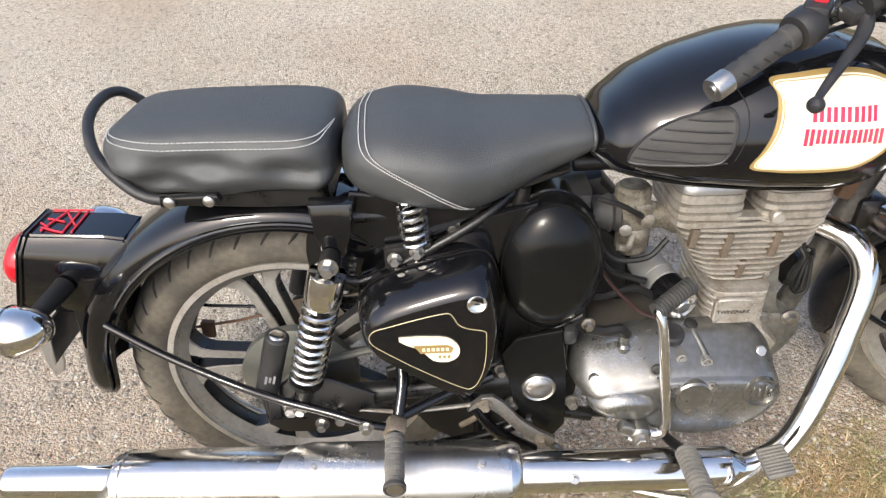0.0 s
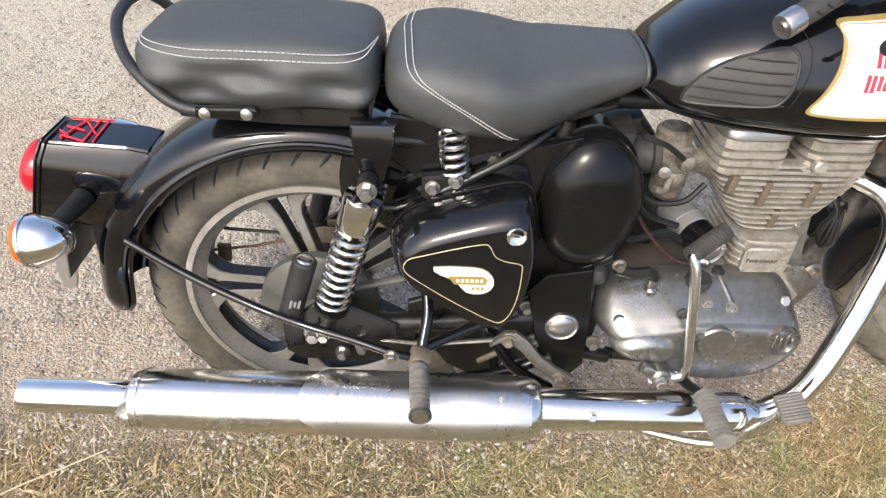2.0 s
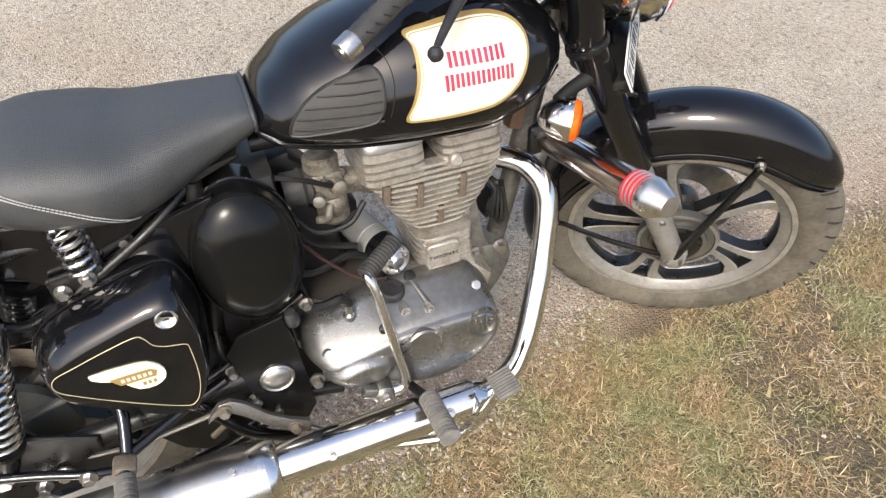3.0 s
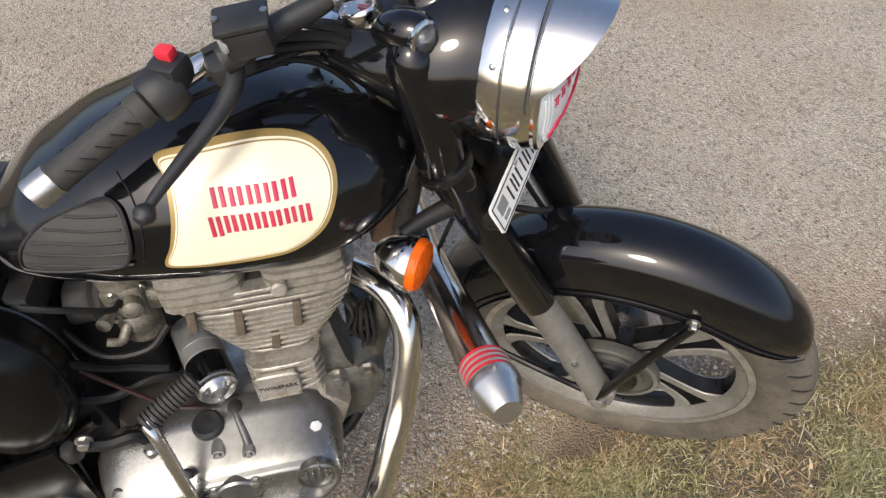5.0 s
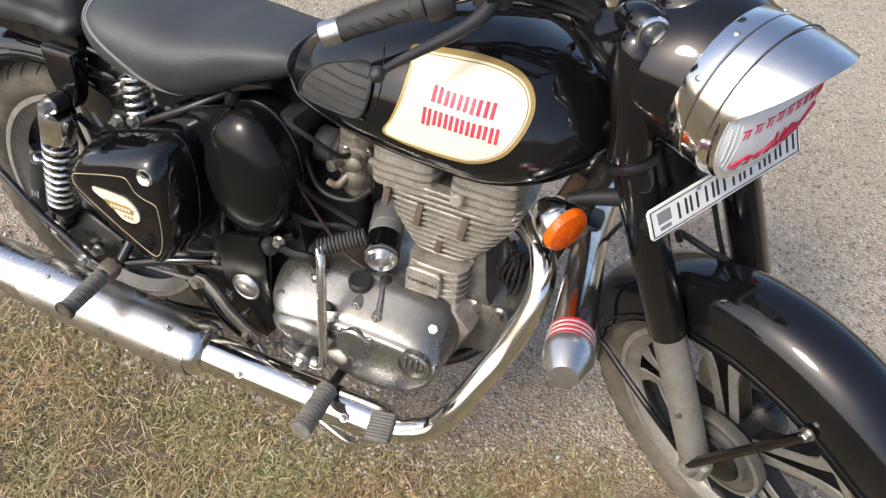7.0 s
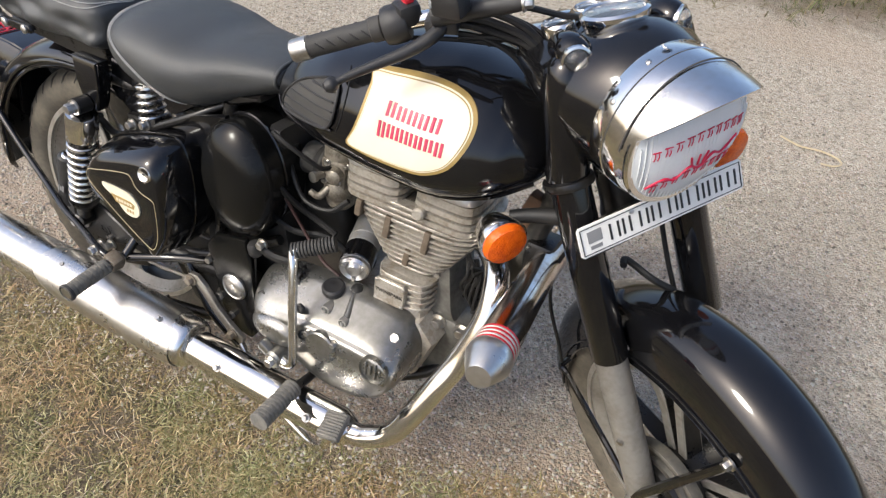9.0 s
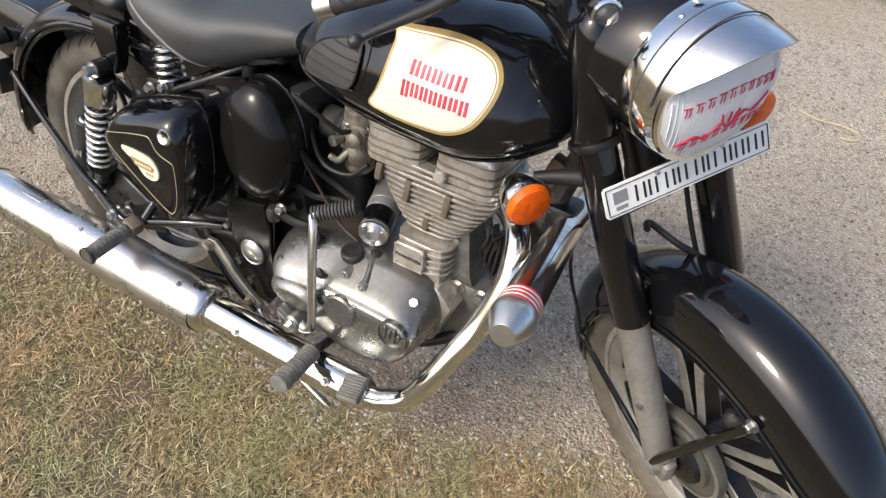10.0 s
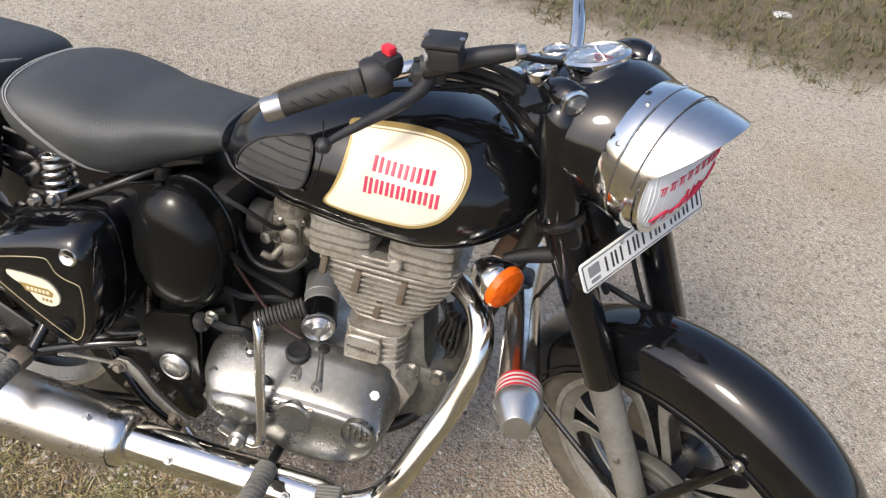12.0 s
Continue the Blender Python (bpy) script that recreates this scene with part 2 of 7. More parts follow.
def domed(outline, y0, y1, swell, rings=6, step=4, power=2.0, mid=None):
    """A pressed cover: its outline stands at y0, and it swells by rings to y1 in its middle."""
    pts = [Vector((v.x, v.y)) for v in glide([(a, b, 0) for a, b in outline], step, True)] if step else [Vector(p) for p in outline]
    mid = Vector(mid) if mid else sum(pts, Vector((0, 0))) / len(pts)
    out = [[(p.x, y0, p.y) for p in pts]]
    for k in range(rings + 1):
        s = k / rings
        shrink = 1 - swell * (1 - math.cos(s * math.pi / 2))
        out.append([(mid.x + (p.x - mid.x) * shrink, y0 + (y1 - y0) * math.sin(s * math.pi / 2) ** (2 / power), mid.y + (p.y - mid.y) * shrink) for p in pts])
    for k in (0.6, 0.25):
        out.append([(mid.x + (p.x - mid.x) * (1 - swell) * k, y1, mid.y + (p.y - mid.y) * (1 - swell) * k) for p in pts])
    return skin(out)

def block(size, p=(0, 0, 0), rot=None, bevel=0.003, seg=2):
    bm = bmesh.new()
    bmesh.ops.create_cube(bm, size=1.0)
    bmesh.ops.scale(bm, vec=size, verts=bm.verts)
    if bevel:
        bmesh.ops.bevel(bm, geom=bm.edges[:], offset=bevel, segments=seg, affect="EDGES", profile=0.5)
    m = Matrix.Translation(p) @ (rot.to_4x4() if rot is not None else Matrix.Identity(4))
    bmesh.ops.transform(bm, matrix=m, verts=bm.verts)
    return bm

def bolt(p, d, r=0.008, h=0.007, washer=True):
    """A hexagon bolt head on its washer."""
    bm = lathe([(r * 1.45, 0), (r * 1.45, h * 0.3)] if washer else [(r * 0.8, 0), (r * 0.8, 0.001)], p, d, 14)
    top = Vector(p) + Vector(d).normalized() * h * 0.3
    other = lathe([(r, 0), (r, h * 0.85), (r * 0.85, h)], top, d, 6)
    tmp = bpy.data.meshes.new("tmp")
    other.to_mesh(tmp)
    other.free()
    bm.from_mesh(tmp)
    bpy.data.meshes.remove(tmp)
    return bm

def merge(*parts_):
    bm = bmesh.new()
    for b in parts_:
        tmp = bpy.data.meshes.new("tmp")
        b.to_mesh(tmp)
        b.free()
        bm.from_mesh(tmp)
        bpy.data.meshes.remove(tmp)
    return bm

def between(table, x):
    """Reads a table of (x, value) rows, gliding between them."""
    if x <= table[0][0]:
        return table[0][1]
    for (a, va), (b, vb) in zip(table, table[1:]):
        if x <= b:
            t = (x - a) / (b - a)
            return va + (vb - va) * t
    return table[-1][1]

# ---- ground ----
def ground_height(x, y):
    return 0.008 * (noise.noise((x * 2.1, y * 2.1, 0)) - 0.4) + 0.004 * noise.noise((x * 9, y * 9, 3))

EDGE = [(-1.0, -0.14), (0.6, -0.15), (0.95, -0.03), (1.4, 0.02), (2.0, 0.08), (2.6, 0.07)]
def edge_of_grass(x):
    """The line along which the verge's grass gives way to gravel."""
    return between(EDGE, x) + 0.07 * noise.noise((x * 1.7, 0.3, 0)) + 0.03 * noise.noise((x * 6, 1.3, 0))

def ground_material():
    m = bpy.data.materials.new("gravel_and_dry_turf")
    m.use_nodes = True
    n, l = m.node_tree.nodes, m.node_tree.links
    p = n["Principled BSDF"]
    p.inputs["Roughness"].default_value = 0.9
    p.inputs["Specular IOR Level"].default_value = 0.25
    co = n.new("ShaderNodeNewGeometry")
    def tex(kind, scale, detail=3.0):
        t = n.new(kind)
        t.inputs["Scale"].default_value = scale
        if "Detail" in t.inputs:
            t.inputs["Detail"].default_value = detail
        l.new(co.outputs["Position"], t.inputs["Vector"])
        return t
    def mixed(a, b, fac):
        x = n.new("ShaderNodeMix")
        x.data_type = "RGBA"
        for key, v in (("A", a), ("B", b)):
            if isinstance(v, tuple):
                x.inputs[key].default_value = (*v, 1)
            else:
                l.new(v, x.inputs[key])
        l.new(fac, x.inputs["Factor"])
        return x.outputs["Result"]
    def span(v, a, b, lo=0.0, hi=1.0):
        r = n.new("ShaderNodeMapRange")
        r.interpolation_type = "SMOOTHSTEP"
        r.inputs["From Min"].default_value, r.inputs["From Max"].default_value = a, b
        r.inputs["To Min"].default_value, r.inputs["To Max"].default_value = lo, hi
        l.new(v, r.inputs["Value"])
        return r.outputs["Result"]
    # gravel: grains of several greys and browns over dust
    grains = tex("ShaderNodeTexVoronoi", 120)
    big = tex("ShaderNodeTexVoronoi", 55)
    wide, mid, fine = tex("ShaderNodeTexNoise", 1.3, 5), tex("ShaderNodeTexNoise", 9, 5), tex("ShaderNodeTexNoise", 300, 2)
    sep = n.new("ShaderNodeSeparateColor")
    l.new(grains.outputs["Color"], sep.inputs[0])
    stone = mixed((0.075, 0.066, 0.052), (0.70, 0.655, 0.555), span(sep.outputs[0], 0.05, 0.95))
    stone = mixed(stone, (0.45, 0.355, 0.265), span(sep.outputs[1], 0.72, 0.80, 0, 0.7))
    sep2 = n.new("ShaderNodeSeparateColor")
    l.new(big.outputs["Color"], sep2.inputs[0])
    stone = mixed(stone, (0.50, 0.45, 0.36), span(sep2.outputs[1], 0.6, 0.9, 0, 0.6))
    dust = mixed((0.41, 0.355, 0.275), (0.30, 0.25, 0.18), span(mid.outputs["Fac"], 0.35, 0.65))
    gravel = mixed(stone, dust, span(wide.outputs["Fac"], 0.42, 0.62, 0.0, 0.24))
    speck = tex("ShaderNodeTexNoise", 45, 4)
    gravel = mixed(gravel, (0.20, 0.165, 0.125), span(speck.outputs["Fac"], 0.50, 0.68, 0, 0.6))
    broad = tex("ShaderNodeTexNoise", 0.9, 4)
    gravel = mixed(gravel, (0.42, 0.315, 0.225), span(broad.outputs["Fac"], 0.46, 0.66, 0, 0.45))
    # verge: dry soil with moss and straw
    soil = mixed((0.155, 0.118, 0.080), (0.100, 0.086, 0.055), span(mid.outputs["Fac"], 0.4, 0.62))
    soil = mixed(soil, (0.29, 0.23, 0.16), span(fine.outputs["Fac"], 0.5, 0.75, 0, 0.6))
    where = n.new("ShaderNodeSeparateXYZ")
    l.new(co.outputs["Position"], where.inputs[0])
    line = n.new("ShaderNodeMath")
    line.operation = "MULTIPLY_ADD"
    line.inputs[1].default_value = 0.35
    bend = n.new("ShaderNodeMath")
    bend.operation = "ADD"
    l.new(where.outputs["Y"], bend.inputs[0])
    l.new(span(where.outputs["X"], 0.5, 1.9, 0.09, -0.11), bend.inputs[1])
    l.new(mid.outputs["Fac"], line.inputs[0])
    l.new(bend.outputs[0], line.inputs[2])
    reddish = mixed((0.44, 0.315, 0.215), (0.29, 0.198, 0.13), span(fine.outputs["Fac"], 0.42, 0.62))
    gravel = mixed(gravel, reddish, span(line.outputs[0], 0.12, 0.62, 0.70, 0))
    verge = span(line.outputs[0], 0.0, 0.27, 1, 0)
    near = mixed(gravel, soil, verge)
    back = n.new("ShaderNodeMath")
    back.operation = "MULTIPLY_ADD"
    back.inputs[1].default_value = 0.5
    l.new(mid.outputs["Fac"], back.inputs[0])
    l.new(where.outputs["Y"], back.inputs[2])
    l.new(mixed(near, (0.17, 0.13, 0.085), span(back.outputs[0], 2.85, 3.35, 0, 0.85)), p.inputs["Base Color"])
    h = n.new("ShaderNodeMath")
    h.operation = "MULTIPLY_ADD"
    h.inputs[1].default_value = -1.0
    l.new(grains.outputs["Distance"], h.inputs[0])
    l.new(fine.outputs["Fac"], h.inputs[2])
    b = n.new("ShaderNodeBump")
    b.inputs["Strength"].default_value, b.inputs["Distance"].default_value = 0.85, 0.008
    l.new(h.outputs[0], b.inputs["Height"])
    l.new(b.outputs[0], p.inputs["Normal"])
    return m

def ground():
    line = np.sinh(np.linspace(-6.2, 6.2, 190))
    line = line / line[-1] * 400
    xs, ys = line + 0.7, line + 0.4
    n = len(xs)
    verts = [(x, y, ground_height(x, y) if abs(x) < 30 and abs(y) < 30 else -0.02) for y in ys for x in xs]
    faces = [(j * n + i, j * n + i + 1, (j + 1) * n + i + 1, (j + 1) * n + i) for j in range(n - 1) for i in range(n - 1)]
    mesh = bpy.data.meshes.new("ground")
    mesh.from_pydata(verts, [], faces)
    mesh.materials.append(ground_material())
    for p in mesh.polygons:
        p.use_smooth = True
    return tagged(new("ground", mesh), "sunlit brown gravel yard giving way to dry turf", "ground", kind="structure")

ground()

# ---- motorcycle: leans on its side stand, front wheel turned to its right ----
LEAN = radians(10.5)
bike = new("motorcycle")
tagged(bike, "black and chrome classic motorcycle with dusty wheels leaning on its stand", "motorcycle")
bike.matrix_world = Matrix.Translation((0, -0.02, 0)) @ Matrix.Rotation(-LEAN, 4, "X")
RAKE, STEER, PIVOT = radians(27), radians(-37), Vector((1.325, 0, 0.297))
UP_AXIS = Vector((-math.sin(RAKE), 0, math.cos(RAKE)))
S = Matrix.Translation(PIVOT) @ Matrix.Rotation(STEER, 4, UP_AXIS) @ Matrix.Translation(-PIVOT)

def ring_sweep(profile, c, a0=0.0, a1=360.0, n=72, closed_profile=True):
    """A profile of (radius, y) swept round the y line through c, from a0 to a1 degrees in the x-z plane."""
    full = a1 - a0 >= 359.9
    rings = []
    for k in range(n if full else n + 1):
        a = radians(a0 + (a1 - a0) * k / n)
        rings.append([(c[0] + r * math.cos(a), c[1] + y, c[2] + r * math.sin(a)) for r, y in profile])
    return skin(rings, loop=full, closed=closed_profile, caps=closed_profile)

def wheel(name, c, r_out, width, r_rim, m, label, turn, lip=0.0355):
    """A cast alloy wheel with five split spokes and a dusty tyre."""
    top = part(name, ring_sweep([(r_rim + 0.004, -lip), (r_rim - 0.010, 0.006 - lip), (r_rim - 0.022, -0.020), (r_rim - 0.028, 0), (r_rim - 0.022, 0.020), (r_rim - 0.010, lip - 0.006), (r_rim + 0.004, lip), (r_rim - 0.012, 0.0)], c), M["paint_dull"], bike, label, m)
    w = width / 2
    mid_r, half = (r_rim + r_out) / 2 - 0.004, (r_out - r_rim) / 2 + 0.004
    def carcass(deg, sink=0.0):
        """A point of the tyre's section: 0 at the crown, 90 at the bulge of the side wall."""
        ca, sa = math.cos(radians(deg)), math.sin(radians(deg))
        k = (abs(ca) ** 2.4 + abs(sa) ** 2.4) ** (-1 / 2.4)
        return mid_r + (half * k - sink) * ca, (w * k - sink) * sa
    part("tyre", ring_sweep([carcass(a) for a in range(-152, 153, 16)], c, n=96), M["tyre"], top, "dusty worn black tyre", m)
    # slanting dark raised bars stand in for shaded grooves on both shoulders
    for k in range(40):
        for s in (-1, 1):
            a = 2 * math.pi * (k + (0.5 if s > 0 else 0)) / 40
            line = []
            for u in (0.0, 0.5, 1.0):
                r, y = carcass(s * (38 + 36 * u), 0.0016)
                aa = a + 0.075 * u
                line.append((c[0] + r * math.cos(aa), c[1] + y, c[2] + r * math.sin(aa)))
            part("tread_groove_bar", tube(line, [0.0028, 0.0036, 0.0028], 5, 3), M["groove"], top, "", m)
    for y in (-lip, lip):
        part("rim_lip", ring_sweep([(r_rim - 0.006, y - 0.0028), (r_rim + 0.005, y - 0.0028), (r_rim + 0.005, y + 0.0028), (r_rim - 0.006, y + 0.0028)], c, n=96), M["rimlip"], top, "pale worn rim edge", m)
    # hub
    part("hub", lathe([(0.030, -0.075), (0.048, -0.07), (0.055, -0.045), (0.060, -0.02), (0.060, 0.02), (0.055, 0.045), (0.048, 0.07), (0.030, 0.075)], c, (0, 1, 0), 28), M["paint_dull"], top, "", m)
    for y in (-1, 1):
        part("rim_face", ring_sweep([(r_rim - 0.027, y * 0.020), (r_rim - 0.022, y * 0.026), (r_rim - 0.005, y * (lip - 0.001)), (r_rim - 0.005, y * (lip - 0.0075)), (r_rim - 0.024, y * 0.016)], c, n=96), M["grey"], top, "dull grey rim face", m)
    for k in range(5):
        a = 2 * math.pi * k / 5 + radians(turn)
        for s in (-1, 1):
            def at(r, off, y):
                ca, sa = math.cos(a), math.sin(a)
                return (c[0] + r * ca - off * s * sa, c[1] + y, c[2] + r * sa + off * s * ca)
            rows = ((0.045, 0.012, 0.0100, 0.016), (0.085, 0.015, 0.0095, 0.015), (0.13, 0.0175, 0.0092, 0.014), (r_rim - 0.072, 0.0205, 0.0100, 0.014), (r_rim - 0.052, 0.026, 0.0125, 0.015), (r_rim - 0.038, 0.036, 0.020, 0.016), (r_rim - 0.028, 0.054, 0.035, 0.018))
            part("spoke", skin([[at(r, off - wd, -dp), at(r, off + wd, -dp), at(r, off + wd, dp), at(r, off - wd, dp)] for r, off, wd, dp in rows]), M["paint_dull"], top, "", m)
            for y in (-1, 1):
                bm = skin([[at(r, off - wd * 0.94, y * dp), at(r, off + wd * 0.94, y * dp), at(r, off + wd * 0.80, y * (dp + 0.003)), at(r, off - wd * 0.80, y * (dp + 0.003))] for r, off, wd, dp in rows])
                part("spoke_face", bm, M["grey"], top, "grey machined spoke face", m)
    return top

REAR, FRONT = (-0.002, 0, 0.315), (1.367, 0, 0.323)
rear_wheel = wheel("rear_wheel", REAR, 0.331, 0.112, 0.249, None, "grey alloy rear wheel with dusty tyre", 107, 0.044)
front_wheel = wheel("front_wheel", FRONT, 0.325, 0.096, 0.233, S, "grey alloy front wheel with dusty tyre", 43)

def fender(name, c, stations, m, label, lip=0.006, bead=0.0042):
    """A rolled mudguard: at each angle its crown radius, edge radius and half width."""
    rings = []
    fine = glide([(a, rc, re_) for a, rc, re_, w in stations], 6)
    widths = glide([(w, 0, 0) for *_, w in stations], 6)
    for (a, rc, re_), w in zip(fine, (v.x for v in widths)):
        ca, sa = math.cos(radians(a)), math.sin(radians(a))
        line = []
        for k in range(17):
            u = -1 + 2 * k / 16
            y = w * math.copysign(abs(math.sin(u * math.pi / 2)) ** 0.85, u)
            r = re_ + (rc - re_) * math.cos(u * math.pi / 2) ** 0.62
            line.append((r, y))
        line = [(re_ - 0.001, -w - lip)] + line + [(re_ - 0.001, w + lip)]
        inner = [(r - 0.004 if 0 < i < 18 else r - 0.003, y * 0.97) for i, (r, y) in enumerate(line)][::-1]
        rings.append([(c[0] + r * ca, c[1] + y, c[2] + r * sa) for r, y in line + inner])
    guard_ = part(name, skin(rings), M["paint"], bike, label, m, 60)
    for s in (-1, 1):
        line = [(c[0] + (re_ + 0.010) * math.cos(radians(a)), s * (w + 0.0015), c[2] + (re_ + 0.010) * math.sin(radians(a))) for (a, rc, re_), w in zip(fine, (v.x for v in widths))][3:-3]
        part("rolled_bead", tube(line, bead, 8, smooth=False), M["paint"], guard_, "rolled bead along the edge", m)
    return guard_

rear_fender = fender("rear_fender", (0, 0, 0.328), [(62, 0.378, 0.338, 0.085), (90, 0.378, 0.336, 0.090), (115, 0.386, 0.334, 0.092), (140, 0.398, 0.334, 0.092), (160, 0.408, 0.335, 0.090), (172, 0.413, 0.335, 0.088), (180, 0.417, 0.342, 0.084), (185, 0.414, 0.364, 0.068)], None, "glossy black rear mudguard")
front_fender = fender("front_fender", FRONT, [(38, 0.330, 0.316, 0.030), (43, 0.341, 0.292, 0.048), (56, 0.352, 0.272, 0.060), (80, 0.360, 0.268, 0.064), (105, 0.361, 0.267, 0.064), (135, 0.357, 0.268, 0.063), (165, 0.350, 0.272, 0.061), (190, 0.343, 0.283, 0.056), (201, 0.336, 0.305, 0.044)], S, "glossy black front mudguard with highlights", 0.004, 0.0018)

# -- fuel tank --
T_TOP = [(0.500, 0.777), (0.515, 0.806), (0.530, 0.829), (0.576, 0.866), (0.638, 0.896), (0.715, 0.918), (0.770, 0.927), (0.850, 0.925), (0.920, 0.908), (0.970, 0.880), (1.005, 0.845), (1.02, 0.81)]
T_BOT = [(0.500, 0.770), (0.548, 0.738), (0.632, 0.724), (0.731, 0.716), (0.862, 0.714), (0.93, 0.735), (0.985, 0.768), (1.02, 0.80)]
T_WID = [(0.500, 0.045), (0.515, 0.075), (0.54, 0.100), (0.58, 0.122), (0.65, 0.146), (0.75, 0.163), (0.84, 0.168), (0.90, 0.160), (0.95, 0.138), (0.99, 0.100), (1.02, 0.04)]

T_ROUND = [(0.500, 2.3), (0.70, 2.3), (1.02, 2.25)]

def tank_side(x, z, off=0.0):
    """The tank's right-hand skin above a point of its side view."""
    zt, zb, w = between(T_TOP, x), between(T_BOT, x), between(T_WID, x)
    zc = zb + 0.36 * (zt - zb)
    u = (z - zc) / (zt - zc) if z > zc else (zc - z) / (zc - zb)
    n = between(T_ROUND, x) if z > zc else 3.2
    u = min(max(u, 0.0), 0.999)
    return -(w + off) * (1 - u ** n) ** (1 / n)

def tank():
    rings = []
    xs = [v.x for v in glide([(x, 0, 0) for x in (0.501, 0.515, 0.54, 0.58, 0.65, 0.72, 0.80, 0.87, 0.92, 0.96, 0.995, 1.018)], 4)]
    for x in xs:
        zt, zb, w = between(T_TOP, x), between(T_BOT, x), between(T_WID, x)
        zc = zb + 0.36 * (zt - zb)
        ring = []
        for k in range(48):
            a = 2 * math.pi * k / 48
            ca, sa = math.cos(a), math.sin(a)
            n = between(T_ROUND, x) if sa > 0 else 3.2
            h = (zt - zc) if sa > 0 else (zc - zb)
            r = (abs(ca) ** n + abs(sa) ** n) ** (-1 / n)
            ring.append((x, w * r * ca, zc + h * r * sa))
        rings.append(ring)
    return part("fuel_tank", skin(rings), M["paint"], bike, "glossy black teardrop fuel tank", None, 60)

fuel_tank = tank()

def on_tank(outline, off, rings=8, step=4, thick=0.0):
    """A skin patch that follows the tank inside an outline of its side view."""
    pts = [Vector((v.x, v.y)) for v in glide([(a, b, 0) for a, b in outline], step, True)] if step else [Vector(p) for p in outline]
    mid = sum(pts, Vector((0, 0))) / len(pts)
    out = [[(p.x, tank_side(p.x, p.y, -0.002), p.y) for p in pts]]
    for k in range(rings + 1):
        s = 1 - k / rings * 0.97
        out.append([((q := mid + (p - mid) * s).x, tank_side(q.x, q.y, off), q.y) for p in pts])
    return skin(out)

PANEL = [(0.730, 0.888), (0.737, 0.873), (0.7370, 0.853), (0.733, 0.827), (0.724, 0.800), (0.713, 0.775), (0.745, 0.7705), (0.785, 0.769), (0.825, 0.771), (0.858, 0.777), (0.887, 0.795), (0.904, 0.824), (0.910, 0.850), (0.905, 0.870), (0.887, 0.886), (0.850, 0.897), (0.805, 0.898), (0.760, 0.894)]
def grown(outline, d):
    mid = sum((Vector(p) for p in outline), Vector((0, 0))) / len(outline)
    return [tuple(Vector(p) + (Vector(p) - mid).normalized() * d) for p in outline]

part("emblem_border", on_tank(PANEL, 0.0018), M["gold"], fuel_tank, "gold border round the cream panel")
part("emblem_line", on_tank(grown(PANEL, -0.0052), 0.0026), M["cream"], fuel_tank)
part("emblem_border", on_tank(grown(PANEL, -0.0070), 0.0032), M["gold"], fuel_tank)
part("emblem_panel", on_tank(grown(PANEL, -0.0082), 0.0040), M["cream"], fuel_tank, "cream tank panel with red emblem shapes")
def tank_bar(x0, x1, z0, z1, slant=0.0):
    return part("emblem_bar", on_tank([(x0 + slant, z1), (x1 + slant, z1 - 0.0), (x1, z0), (x0, z0)], 0.0055, 3, 0), M["red"], fuel_tank, "red enamel emblem shape")
for k in range(5):
    x = 0.780 + k * 0.0178
    for j in (0, 1):
        tank_bar(x + j * 0.0085, x + j * 0.0085 + 0.0048, 0.842 - 0.0004 * k, 0.861 - (0.0 if k == 0 else 0.002))
for k in range(7):
    x = 0.772 + k * 0.0154
    for j in (0, 1):
        tank_bar(x + j * 0.0074, x + j * 0.0074 + 0.0044, 0.814 - (0.003 if k in (0, 6) else 0), 0.833 - 0.0004 * k)
PAD = [(0.556, 0.776), (0.569, 0.803), (0.604, 0.832), (0.648, 0.850), (0.674, 0.856), (0.686, 0.847), (0.688, 0.827), (0.685, 0.804), (0.678, 0.789), (0.664, 0.780), (0.612, 0.773), (0.566, 0.769)]
part("knee_pad", on_tank(PAD, 0.0025), M["rubber"], fuel_tank, "matt grey rubber knee pad with thin ribs")
part("knee_pad_rim", tube([(x, tank_side(x, z, 0.0035), z) for x, z in PAD], 0.0022, 6, 4, loop=True), M["plastic"], fuel_tank)
for k in range(5):
    z = 0.7785 + k * 0.0150
    x0 = between([(0.775, 0.562), (0.790, 0.566), (0.803, 0.574), (0.832, 0.610), (0.850, 0.655)], z)
    part("knee_pad_rib", tube([(x, tank_side(x, z + (x - x0) * 0.03, 0.0030), z + (x - x0) * 0.03) for x in np.linspace(x0, 0.682, 7)], 0.0017, 6, 2), M["plastic"], fuel_tank)
part("film_edge", tube([(x, tank_side(x, z, 0.0006), z) for x, z in ((0.690, 0.876), (0.700, 0.858), (0.703, 0.835), (0.699, 0.808), (0.692, 0.785))], 0.0008, 6, 4), M["hose"], fuel_tank)
part("tank_seam", tube([(x, tank_side(x, between(T_BOT, x) + 0.010, 0.001), between(T_BOT, x) + 0.008) for x in (0.51, 0.54, 0.60, 0.68, 0.76, 0.84, 0.90, 0.95, 0.99)], 0.004, 6, 4), M["paint"], fuel_tank)

